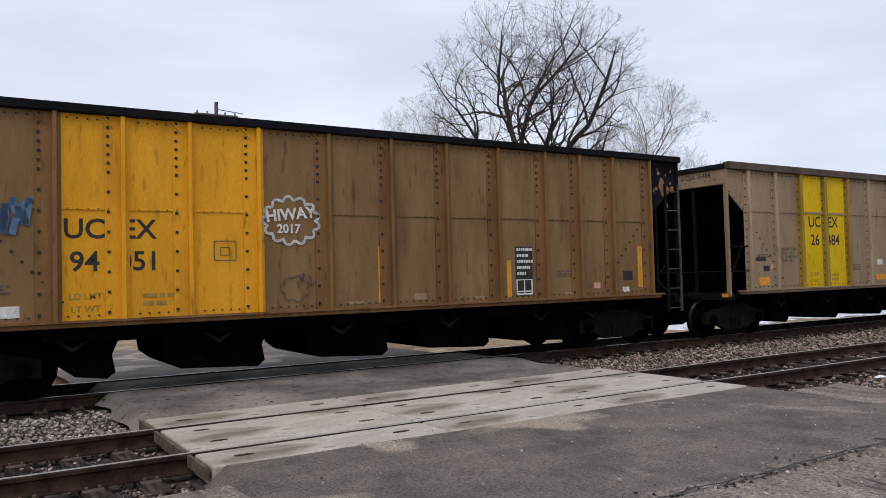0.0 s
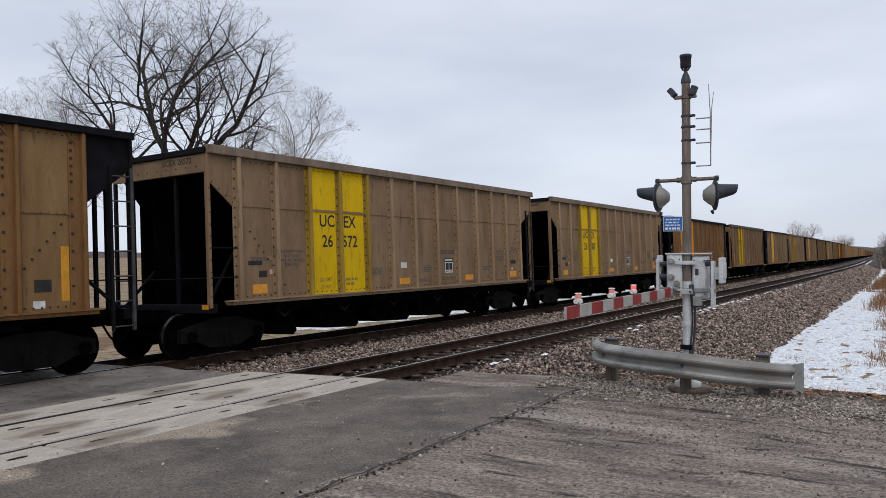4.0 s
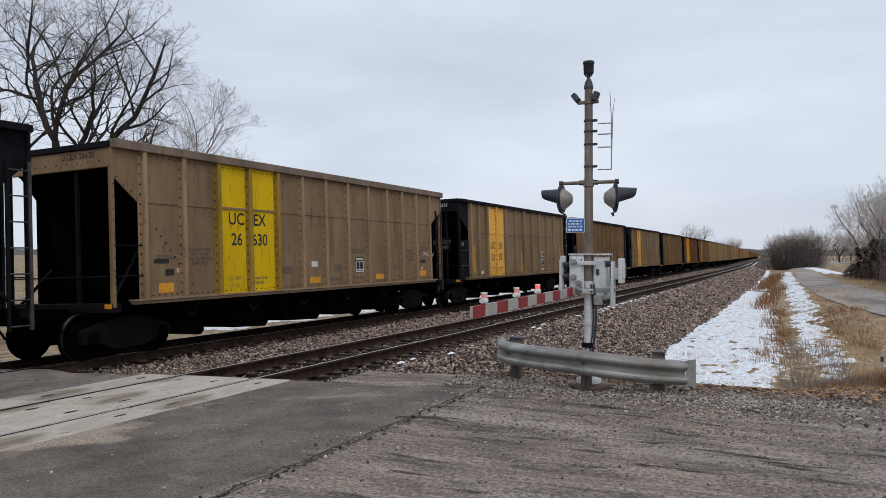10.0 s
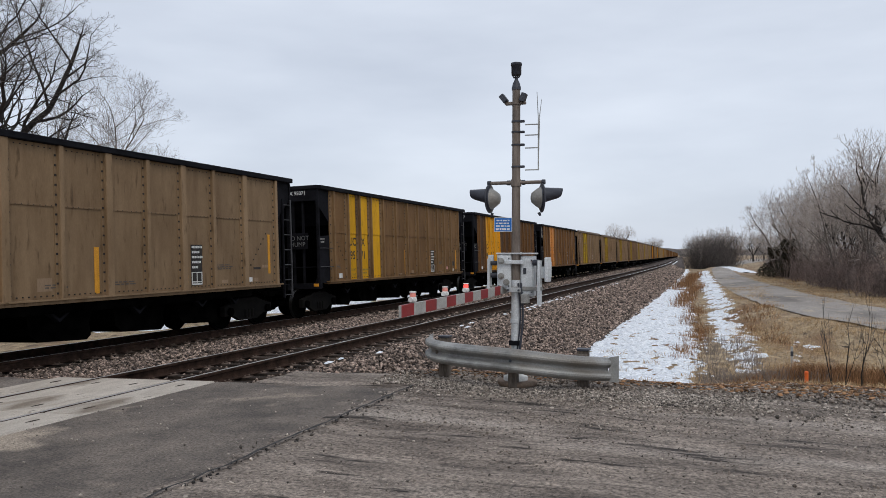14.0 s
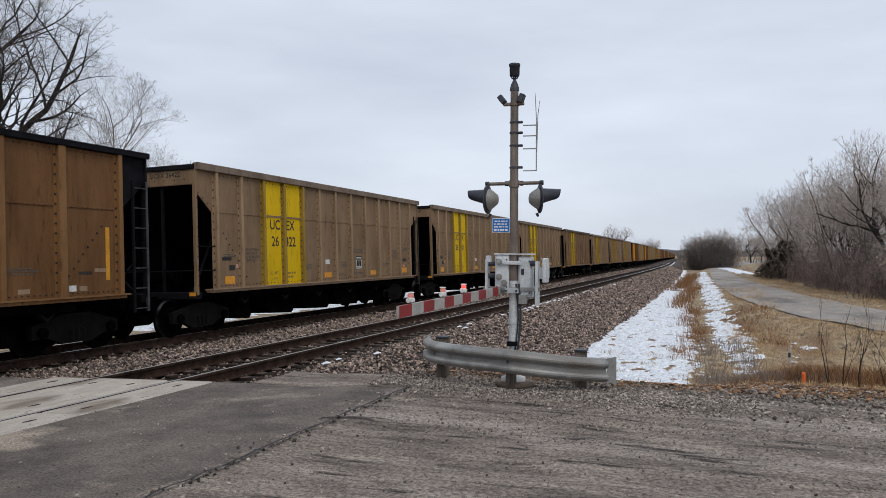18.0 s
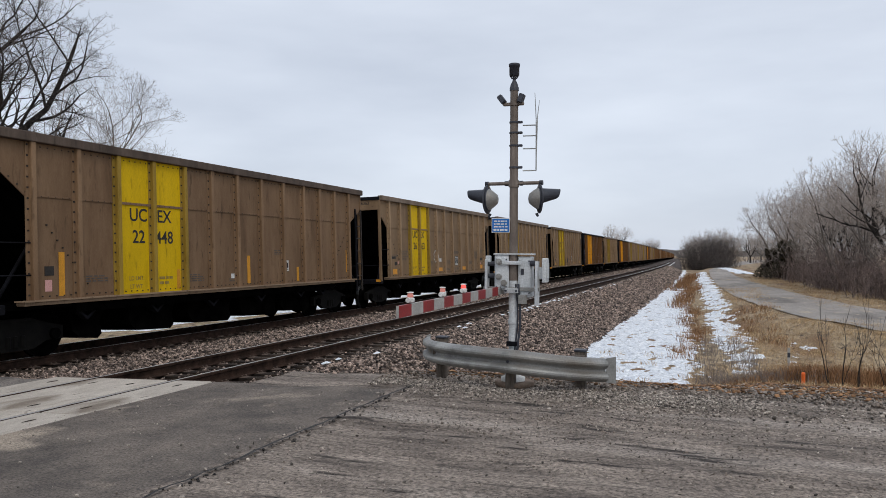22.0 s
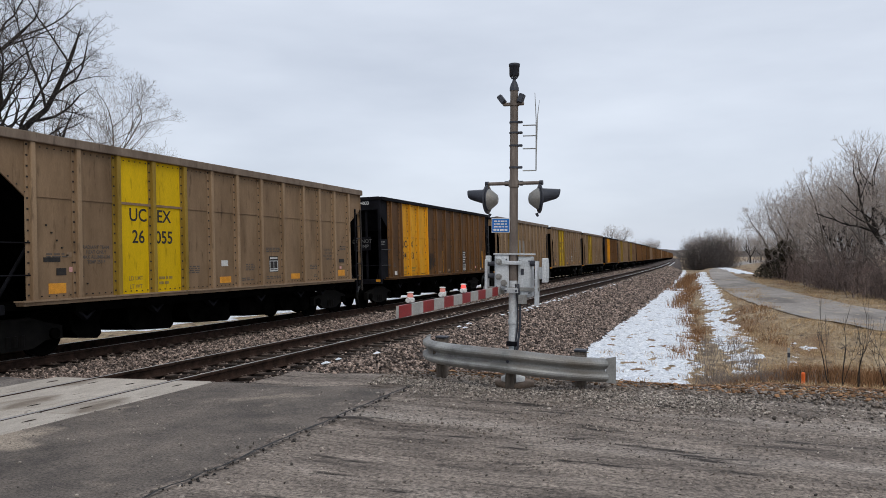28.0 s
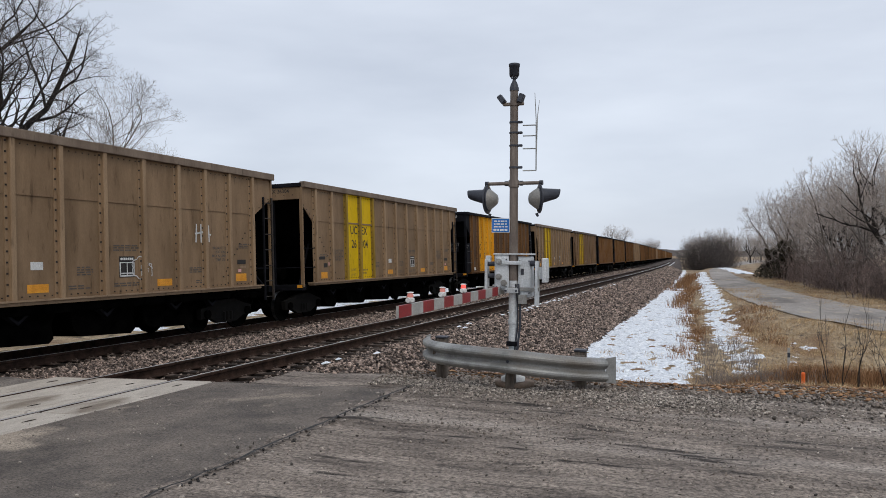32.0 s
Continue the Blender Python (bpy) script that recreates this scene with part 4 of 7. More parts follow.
        if sgn < 0:
            for z in (1.62, 2.22):
                grab = Build().tube((1.53, ye + 0.03, z), (1.53, yi - 0.05, z), 0.014, n=6)
                grab.tube((1.53, yi - 0.05, z), (1.49, yi - 0.03, z), 0.014, n=6)
                part("grab_iron", grab, m_black if kind == "B" else m_iron, car)
        else:
            lad = part("ladder", Build().box(1.5, 1.545, ye - 0.47, ye - 0.42, 0.72, 3.6), m_black, car)
            part("stile", Build().box(1.5, 1.55, ye - 0.06, ye + 0.0, 0.72, 3.6), m_rivet_tan if kind == "B" else m_iron, lad, "outer ladder stile")
            rung = Build().tube((0, -0.2, 0), (0, 0.2, 0), 0.014, n=6).mesh("rung", m_rivet_tan if kind == "B" else m_iron)
            for z in (0.8, 1.24, 1.68, 2.12, 2.56, 3.0, 3.44):
                ob = new("rung", rung)
                ob.parent, ob.matrix_basis = lad, pose(1.53, ye - 0.24, z)
        for x in (-1.3, 1.3):
            part("end_brace", Build().tube((x, ye - sgn * 0.1, 1.05), (x * 0.75, yi - sgn * 0.6, 2.5), 0.035, n=6), m_black, car)
        q = Build().box(-0.12, 0.12, *span(ye, ye + sgn * 0.55), 0.78, 0.98, 0.02)
        q.box(-0.17, 0.17, *span(ye + sgn * 0.5, ye + sgn * 0.78), 0.72, 1.02, 0.03)
        part("coupler", q, m_under, car)
        if near:
            q = Build()
            prev = (0.35, ye + sgn * 0.1, 0.85)
            for a in range(1, 7):
                p = (0.35, ye + sgn * (0.1 + 0.1 * a), 0.85 - 0.42 * math.sin(math.pi * a / 7))
                q.tube(prev, p, 0.022, n=5)
                prev = p
            part("brake_hose", q, m_under, car)
        # truck
        tc = Y(14.1) if sgn < 0 else Y(1.6)
        truck = part("truck", Build().box(-1.0, 1.0, tc - 0.2, tc + 0.2, 0.42, 0.75, 0.03), m_under, car)
        for x in (-1.0, 1.0):
            q = Build().prism([(tc - 1.12, 0.34), (tc - 1.12, 0.6), (tc - 0.75, 0.68), (tc - 0.35, 0.8), (tc + 0.35, 0.8), (tc + 0.75, 0.68), (tc + 1.12, 0.6), (tc + 1.12, 0.34),
                               (tc + 0.72, 0.34), (tc + 0.4, 0.2), (tc - 0.4, 0.2), (tc - 0.72, 0.34)], x - 0.07, x + 0.07)
            part("side_frame", q, m_truck, truck)
            if near and x > 0:
                for dy in (-0.16, 0, 0.16):
                    part("spring", Build().tube((x + 0.05, tc + dy, 0.26), (x + 0.05, tc + dy, 0.48), 0.06, n=8), m_truck, truck)
        for dy in (-0.89, 0.89):
            q = Build().tube((-1.1, 0, 0), (1.1, 0, 0), 0.085, n=10)
            turn = pose(0, 0, 0, 0, 90, 0)
            for x in (-0.7525, 0.7525):
                o = 1 if x > 0 else -1
                q.lathe([(0.09, x + 0.05 * o), (0.16, x + 0.04 * o), (0.3, x - 0.01 * o), (0.40, x + 0.0 * o), (0.41, x + 0.06 * o), (0.456, x + 0.06 * o), (0.456, x - 0.05 * o),
                         (0.485, x - 0.055 * o), (0.485, x - 0.075 * o), (0.4, x - 0.075 * o), (0.3, x - 0.03 * o), (0.09, x - 0.06 * o)], 20, turn)
            q.tube((1.0, 0, 0), (1.14, 0, 0), 0.11, n=10)
            ws = part("wheelset", q, m_under, truck)
            ws.matrix_basis = pose(0, tc + dy, 0.457)
            tread = Build()
            for x in (0.7525,):
                tread.lathe([(0.458, x + 0.058), (0.4595, x + 0.045), (0.4595, x - 0.05)], 24, turn, caps=False)
            part("tread", tread, m_tread, ws, "bright worn wheel tread")
    # heaped coal showing along the rim
    rng = random.Random(len(ribs) + (7 if kind == "B" else 3))
    q = Build()
    nx, ny = 6, 40
    for j in range(ny + 1):
        for i in range(nx + 1):
            x, y = -1.4 + 2.8 * i / nx, Y(14.4) + 14.0 * j / ny
            q.v.append((x, y, 4.12 + 0.16 * math.sin(math.pi * i / nx) + 0.14 * rng.random() * math.sin(math.pi * j / ny)))
    q.f = [(j * (nx + 1) + i, j * (nx + 1) + i + 1, (j + 1) * (nx + 1) + i + 1, (j + 1) * (nx + 1) + i) for j in range(ny) for i in range(nx)]
    q.smooth = [False] * len(q.f)
    part("coal_load", q, m_coal, car, "heaped black coal")
    return car


# marks that every car of a kind carries
def mark_up(car, kind, coat=""):
    if coat == "brownB":
        spots = (("gold", 7.05, 1.22, 0.14, 0.75), ("gold", 4.45, 1.2, 0.12, 0.42), ("gold", 1.15, 1.4, 0.12, 0.75), ("gold", 9.95, 1.2, 0.12, 0.45), ("gold", 13.4, 1.2, 0.14, 0.85), ("white", 7.75, 1.38, 0.22, 0.12),
                 ("dark", 13.7, 1.6, 0.22, 0.18), ("pink", 13.72, 1.3, 0.16, 0.22), ("dark", 4.1, 1.75, 0.3, 0.45))
        plates = ((5.15, 1.5, 0.36, 0.34, 2),)
        lines = ((9.3, 1.3, 4, 0.6), (7.7, 1.25, 2, 0.5), (5.4, 1.95, 3, 0.7), (12.5, 1.4, 3, 0.6))
    elif kind == "B":
        spots = (("dark", 1.53, 1.73, 0.38, 0.12), ("pale", 1.48, 1.63, 0.3, 0.06), ("pink", 1.62, 1.52, 0.14, 0.08), ("dark", 13.62, 1.86, 0.4, 0.09), ("pale", 13.15, 1.96, 0.2, 0.09), ("dark", 13.4, 1.6, 0.24, 0.14), ("pink", 13.12, 1.66, 0.17, 0.1),
                 ("orange", 13.5, 1.25, 0.42, 0.2), ("orange", 8.1, 1.27, 0.48, 0.16), ("orange", 4.58, 1.27, 0.5, 0.16), ("orange", 1.56, 1.28, 0.48, 0.2), ("white", 1.0, 2.05, 0.12, 0.12), ("white", 8.12, 1.7, 0.28, 0.15))
        plates = ((5.78, 1.5, 0.46, 0.45, 1),)
        lines = ((13.5, 1.9, 2, 0.5), (9.4, 1.5, 4, 0.5), (1.4, 2.1, 3, 0.5), (5.79, 2.02, 3, 0.76), (6.95, 1.52, 4, 0.42), (7.1, 1.25, 2, 0.56), (5.79, 1.26, 2, 0.74), (3.4, 1.5, 3, 0.58), (3.3, 1.24, 2, 0.3))
        for e in (12.5, 2.42):
            letter(car, "RADIANT TEAM\nHEAT ONLY\nMAX ALUMINUM\nTEMP 250 F", 0.1, pose(X_PANEL + 0.004, Y(e), 2.0) @ FACE_SIDE, m_faint, bold=0.0)
    elif kind == "A":
        spots = (("gold", 9.98, 1.2, 0.16, 0.66), ("gold", 7.69, 1.21, 0.14, 0.98), ("gold", 4.9, 1.2, 0.11, 0.72), ("gold", 1.3, 1.3, 0.14, 0.9), ("white", 13.4, 1.22, 0.24, 0.16), ("pink", 2.59, 1.31, 0.18, 0.12),
                 ("dark", 1.68, 1.46, 0.28, 0.2), ("white", 1.75, 1.2, 0.2, 0.12), ("pale", 8.2, 1.2, 0.3, 0.05), ("pale", 6.91, 1.23, 0.26, 0.12), ("pale", 5.6, 1.2, 0.26, 0.05), ("pale", 3.4, 1.2, 0.24, 0.05))
        plates = ((4.53, 1.22, 0.42, 0.97, 5),)
        lines = ((13.6, 1.5, 3, 0.4), (3.46, 1.52, 3, 0.44))
    else:
        spots = (("gold", 13.45, 1.35, 0.14, 1.05), ("gold", 9.75, 1.2, 0.14, 0.45), ("gold", 7.6, 1.2, 0.13, 0.95), ("gold", 4.78, 1.23, 0.12, 0.5), ("gold", 1.19, 1.45, 0.11, 1.1),
                 ("white", 12.6, 1.25, 0.2, 0.14), ("white", 2.13, 1.25, 0.18, 0.12), ("pale", 1.86, 1.25, 0.2, 0.1), ("dark", 1.8, 1.58, 0.34, 0.06), ("pale", 1.41, 1.62, 0.3, 0.08), ("pale", 3.27, 1.25, 0.26, 0.09))
        plates = ((4.4, 1.24, 0.42, 0.99, 5),)
        lines = ((8.6, 1.3, 2, 0.6), (6.8, 1.3, 2, 0.6), (3.27, 1.56, 3, 0.86))
    coats = {"orange": m_patch_orange, "gold": m_strip, "white": m_chalk, "pale": m_tan_pale, "pink": m_pink, "dark": m_letter}
    for c, e, z, w, hh in spots:
        part("decal", Build().box(X_PANEL + 0.001, X_PANEL + 0.006, Y(e) - w / 2, Y(e) + w / 2, z, z + hh), coats[c], car)
    for e, z, w, hh, rows in plates:
        pl = part("stencil_plate", Build().box(X_PANEL + 0.001, X_PANEL + 0.006, Y(e) - w / 2, Y(e) + w / 2, z, z + hh), m_letter, car, "black stencil plate with white marks")
        q = Build()
        # lines of small capitals above, a white frame with a divided field below
        fz, fh, fw = z + 0.015, 0.31, w * 0.48
        for i in range(rows):
            zz, y = z + hh - 0.03 - (hh - 0.38) * i / max(1, rows), -0.42 * w
            hl = 0.055 if rows > 1 else 0.05
            while y < (0.4, 0.28, 0.42, 0.34, 0.1)[i % 5] * w:
                l = (0.05, 0.028, 0.04)[(i + int(y * 40)) % 3]
                q.box(X_PANEL + 0.007, X_PANEL + 0.01, Y(e) + y, Y(e) + y + l, zz - hl, zz)
                y += l + 0.014
        x0, x1 = X_PANEL + 0.007, X_PANEL + 0.01
        for a, b_, c, d in ((-fw, fw, fz, fz + 0.035), (-fw, fw, fz + fh - 0.02, fz + fh), (-fw, -fw + 0.03, fz, fz + fh), (fw - 0.03, fw, fz, fz + fh), (-0.012, 0.012, fz, fz + fh), (-fw, fw, fz + 0.06, fz + 0.085)):
            q.box(x0, x1, Y(e) + a, Y(e) + b_, c, d)
        part("stencil_lettering", q, m_chalk, pl)
    for i, (e, z, rows, w) in enumerate(lines):
        ob = part("stencil_lines", bars(rows, w, 0.026, m_faint, i + 3), m_faint, car, kind="stuff")
        ob.matrix_basis = pose(X_PANEL + 0.004, Y(e) - w / 2, z + rows * 0.05)


def number_up(car, kind, left_digits, right_digits, bold_side=True):
    """The reporting mark across the bright panel, and the mark on the end header."""
    x = X_PANEL + 0.018
    if kind == "A":
        eu, ee, zm, zn = 12.46, 11.72, 2.44, 1.97
        ld = (12.45, 11.45)
    elif kind == "C":
        eu, ee, zm, zn = 11.3, 10.43, 2.42, 1.93
        ld = (11.42, 10.4)
    else:
        eu, ee, zm, zn = 11.26, 10.42, 2.86, 2.38
        ld = (11.36, 10.4)
    for body, e, z in (("UC", eu, zm), ("EX", ee, zm), (left_digits, eu, zn), (right_digits, ee, zn)):
        letter(car, body, 0.4, pose(x - 0.014, Y(e), z) @ FACE_SIDE, m_letter)
    for body, e, z in (("LD LMT", ld[0], 1.48), ("LT WT", ld[0], 1.3)):
        letter(car, body, 0.13, pose(x - 0.014, Y(e), z) @ FACE_SIDE, m_dim_gold, bold=0.0)
    weights = {"562": "235800\n50200", "484": "236600\n49400", "17": "236600\n49200"}.get(right_digits)
    if weights:
        letter(car, weights, 0.13, pose(x - 0.014, Y(ld[1]), 1.39) @ FACE_SIDE, m_dim_gold, bold=0.0)
    else:
        ob = part("stencil_lines", bars(2, 0.45, 0.06, m_dim_gold, 2), m_dim_gold, car, kind="stuff")
        ob.matrix_basis = pose(x - 0.014, Y(ld[1]) - 0.22, 1.44)
    letter(car, "UCEX " + left_digits + right_digits, 0.17, pose(0.62, Y(14.87) - 0.006, 4.0) @ FACE_END, m_letter if kind == "B" else m_chalk, bold=0.002)
    if kind != "B":
        letter(car, "DO NOT\nHUMP", 0.2, pose(0.75, Y(14.87) - 0.012, 2.45) @ FACE_END, m_dull_stencil, bold=0.0)
        letter(car, "DO NOT\nHUMP", 0.09, pose(X_PANEL + 0.003, Y(14.62), 2.46) @ FACE_SIDE, m_armwhite, bold=0.0)


LABELS = {
    "tan": "weathered tan aluminium coal hopper car with a lemon-yellow panel",
    "pale": "pale dusty aluminium coal hopper car with a lemon-yellow panel",
    "olive": "olive-brown steel coal hopper car, gold panel, black ends",
    "brown": "rusty brown steel coal hopper car, gold panel, black ends",
    "rust": "dark rust-streaked steel coal hopper car, gold panel, black ends",
    "brownB": "brown-stained aluminium coal hopper car with a lemon-yellow panel",
}
COATS = {"tan": (m_tan, m_lemon, m_black), "pale": (m_tan_pale, m_lemon, m_black), "olive": (m_olive, m_gold, m_black), "brown": (m_brown, m_gold, m_black),
         "rust": (m_rust, m_gold, m_black), "brownB": (m_brown_b, m_lemon, m_black), "peach": (m_brown, m_peach, m_black), "sand": (m_clay, m_pale_gold, m_black), "amber": (m_umber, m_amber, m_black)}
LABELS["amber"] = "umber-brown steel coal hopper car, amber panels between brown ribs"
LABELS["peach"] = "rusty brown steel coal hopper car, faded peach panel, black ends"
LABELS["sand"] = "olive-brown steel coal hopper car, pale gold panel, black ends"
# place in the train, kind, coat, number
TRAIN = [(-1, "B", "tan", "26", "318"), (0, "A", "olive", "94", "051"), (1, "B", "pale", "26", "484"), (2, "C", "sand", "21", "17"), (3, "A", "olive", "94", "039"),
         (4, "B", "tan", "26", "572"), (5, "B", "tan", "26", "687"), (6, "A", "brown", "94", "239"), (7, "B", "brownB", "22", "562"), (8, "C", "sand", "20", "30"),
         (9, "B", "tan", "26", "630"), (10, "C", "sand", "21", "57"), (11, "A", "amber", "95", "022"), (12, "C", "sand", "20", "45"), (13, "A", "amber", "95", "071"),
         (14, "A", "rust", "94", "027"), (15, "C", "peach", "97", "202"), (16, "B", "tan", "26", "422"), (17, "B", "tan", "26", "531"), (18, "B", "tan", "26", "501"),
         (19, "B", "brownB", "22", "448"), (20, "B", "tan", "26", "363"), (21, "B", "tan", "26", "115"), (22, "B", "tan", "26", "329"), (23, "A", "rust", "94", "068"),
         (24, "B", "tan", "26", "055"), (25, "A", "rust", "94", "033"), (26, "B", "tan", "22", "583"), (27, "B", "tan", "26", "288"), (28, "B", "tan", "26", "304"),
         (29, "A", "rust", "94", "133"), (30, "B", "tan", "26", "0"), (31, "B", "brownB", "26", "0")]
FAR = "brown olive rust tan brown rust olive brown rust tan olive brown rust rust brown olive brown tan brown olive rust brown olive rust brown brown olive rust brown olive rust brown".split()
SIDE_OF = {"amber": "A", "olive": "A", "brown": "A", "rust": "A", "sand": "C", "peach": "C"}
BAYS = {"A": (8, 11), "B": (8, 10), "C": (7, 9)}
templates, CARS = {}, []


def template(kind, coat, near):
    key = (kind, coat, near)
    if key not in templates:
        a, p, e = COATS[coat]
        p = p if near else m_hazed_gold
        if kind == "B":
            bays = (len(RIBS_B) - 5, len(RIBS_B) - 3)
        else:
            bays = BAYS[kind]
        car = build_car(kind, a, p, e, bays, near)
        if near:
            mark_up(car, kind, coat)
        tagged(car, LABELS[coat])
        templates[key] = [car, False]
    return templates[key]


def take(kind, coat, near):
    t = template(kind, coat, near)
    if not t[1]:
        t[1] = True
        return t[0]
    return None


cut_letters([(w, 0.4, m_letter, 0.006) for w in ("UC", "EX")] + [(w, 0.4, m_letter, 0.006) for r in TRAIN for w in r[3:]]
            + [("UCEX " + r[3] + r[4], 0.17, m_letter if r[1] == "B" else m_chalk, 0.002) for r in TRAIN]
            + [("RADIANT TEAM\nHEAT ONLY\nMAX ALUMINUM\nTEMP 250 F", 0.1, m_faint, 0.002), ("HIWAY", 0.26, m_chalk, 0.008), ("2017", 0.2, m_chalk, 0.006), ("LD LMT", 0.13, m_dim_gold, 0.002), ("LT WT", 0.13, m_dim_gold, 0.002), ("235800\n50200", 0.13, m_dim_gold, 0.002), ("236600\n49400", 0.13, m_dim_gold, 0.002), ("236600\n49200", 0.13, m_dim_gold, 0.002), ("DO NOT\nHUMP", 0.09, m_armwhite, 0.0), ("DO NOT\nHUMP", 0.2, m_dull_stencil, 0.0)])
# copies are made before any car is lettered, so that each car keeps its own number
wanted = [(k, kind, coat, a, c, True) for k, kind, coat, a, c in TRAIN] + [(32 + i, SIDE_OF.get(c, "B"), c, "", "", False) for i, c in enumerate(FAR)]
made = []
for k, kind, coat, a, c, near in wanted:
    car = take(kind, coat, near) or copy_thing(template(kind, coat, near)[0], Matrix.Identity(4))
    made.append((k, kind, car, a, c))
for k, kind, car, a, c in made:
    CARS.append((k, car))
    if a and len(c) > 1:
        number_up(car, kind, a, c)
    for ob in car.children_recursive:
        if ob.name.split(".")[0] == "wheelset":
            WHEELSETS.setdefault("all", []).append((round(ob.matrix_basis.translation.y, 3), ob))


# ---- what sets single cars apart: paint tags, patches and stains ----
def strokes(lines, width, depth=0.004):
    """Sprayed lines on a car's side; lines hold (along, up) points in metres."""
    q = Build()
    for pts in lines:
        for (y0, z0), (y1, z1) in zip(pts, pts[1:]):
            d = Vector((0, y1 - y0, z1 - z0))
            if d.length < 1e-5:
                continue
            n = Vector((0, -d.z, d.y)).normalized() * width / 2
            e = d.normalized() * width * 0.35
            a, c = Vector((0, y0, z0)) - e, Vector((0, y1, z1)) + e
            q.add([tuple(a + n), tuple(a - n), tuple(c - n), tuple(c + n)], [(0, 1, 2, 3)])
    return q


def wave(cx, cz, rx, rz, bumps, amp, n=72):
    return [(cx + (rx + amp * abs(math.sin(bumps * a / 2))) * math.cos(a), cz + (rz + amp * abs(math.sin(bumps * a / 2))) * math.sin(a)) for a in [6.2832 * i / n for i in range(n + 1)]]


def scrawl(seed, w, hgt, letters):
    rng, out = random.Random(seed), []
    for i in range(letters):
        x0 = w * i / letters
        out.append([(x0 + rng.uniform(0, w / letters), rng.uniform(0, hgt)) for _ in range(rng.randint(4, 6))])
    return out


def tag(car, lines, e, z, width, material, label):
    ob = part("paint_tag", strokes(lines, width), material, car, label, "stuff")
    ob.matrix_basis = pose(X_PANEL + 0.024, Y(e), z)


CAR = {k: car for k, kind, car, a, c in made}
m_blue_spray = surface("blue spray", (0.06, 0.12, 0.22), (0.1, 0.18, 0.3), 5, 0.7, bump=0)
m_grey_patch = paint("grey repaint", (0.24, 0.235, 0.235), (0.32, 0.315, 0.31), (0.2, 0.19, 0.18))
tag(CAR[0], [wave(0, 0, 0.42, 0.32, 13, 0.08)], 9.35, 2.62, 0.045, m_chalk, "white sprayed bubble outline")
letter(CAR[0], "HIWAY", 0.26, pose(X_PANEL + 0.022, Y(9.36), 2.72) @ pose(0, 0, 0, 6, 0, 0) @ FACE_SIDE, m_chalk)
letter(CAR[0], "2017", 0.2, pose(X_PANEL + 0.022, Y(9.4), 2.48) @ FACE_SIDE, m_chalk)
tag(CAR[0], [wave(0, 0, 0.2, 0.16, 7, 0.06, 40)] + scrawl(5, 0.4, 0.3, 2), 9.3, 1.5, 0.018, m_faint, "faint chalk scrawl")
tag(CAR[0], scrawl(12, 0.7, 0.5, 5), 13.85, 2.35, 0.09, m_blue_spray, "blue sprayed scrawl")
tag(CAR[0], [[(0, 0), (0.34, 0), (0.34, 0.3), (0, 0.3), (0, 0)], [(0.1, 0.08), (0.24, 0.08), (0.24, 0.2), (0.1, 0.2), (0.1, 0.08)]], 10.62, 1.98, 0.014, m_faint, "stencilled test box")
for k, e, z, w, hh in ((8, 9.25, 1.35, 0.62, 0.42), (8, 8.05, 1.35, 0.5, 0.28), (2, 13.1, 1.75, 0.5, 0.32), (12, 8.9, 1.3, 0.35, 0.25)):
    part("paint_patch", Build().box(X_PANEL + 0.001, X_PANEL + 0.005, Y(e) - w / 2, Y(e) + w / 2, z, z + hh), m_tan_pale, CAR[k], "pale repaint patch")
for i in (6, 7):
    part("paint_patch", Build().box(X_PANEL + 0.001, X_PANEL + 0.006, Y(RIBS_B[i + 1]) + 0.05, Y(RIBS_B[i]) - 0.12, 1.16, 2.98), m_grey_patch, CAR[26], "pale grey repainted plate")
tag(CAR[2], scrawl(21, 3.2, 0.22, 22), 8.9, 1.35, 0.03, m_letter, "black sprayed scrawl")
tag(CAR[2], scrawl(22, 1.4, 0.2, 10), 4.0, 1.35, 0.025, m_letter, "black sprayed scrawl")
tag(CAR[18], scrawl(23, 0.75, 0.6, 7), 9.1, 1.6, 0.06, m_letter, "black sprayed scrawl")
tag(CAR[18], scrawl(24, 1.2, 0.4, 9), 4.9, 1.6, 0.045, m_letter, "black sprayed scrawl")
tag(CAR[20], [wave(0, 0.2, 0.24, 0.22, 8, 0.06, 48)] + scrawl(25, 0.4, 0.3, 4), 8.75, 1.75, 0.035, m_chalk, "white sprayed scrawl")
tag(CAR[22], scrawl(26, 0.7, 0.35, 6), 8.3, 1.35, 0.05, m_letter, "dark sprayed scrawl")
tag(CAR[23], scrawl(29, 0.7, 0.7, 6), 9.5, 1.4, 0.05, m_letter, "dark sprayed scrawl")
tag(CAR[25], scrawl(30, 0.6, 0.75, 6), 9.55, 1.35, 0.05, m_letter, "dark sprayed scrawl")
tag(CAR[27], [[(0, 0), (0.03, 0.42)], [(0.2, 0), (0.2, 0.42)], [(-0.02, 0.2), (0.26, 0.24)], [(0.34, 0), (0.36, 0.4)], [(0.52, 0.02), (0.5, 0.4)], [(0.3, 0.24), (0.58, 0.18)]], 3.45, 2.3, 0.045, m_chalk, "white sprayed strokes")
tag(CAR[27], [wave(0, 0.2, 0.22, 0.2, 6, 0.05, 40)] + scrawl(27, 0.4, 0.3, 3), 5.4, 1.5, 0.02, m_chalk, "thin white scrawl")
tag(CAR[9], scrawl(33, 0.9, 0.18, 5), 1.6, 1.95, 0.02, m_chalk, "thin white scrawl")


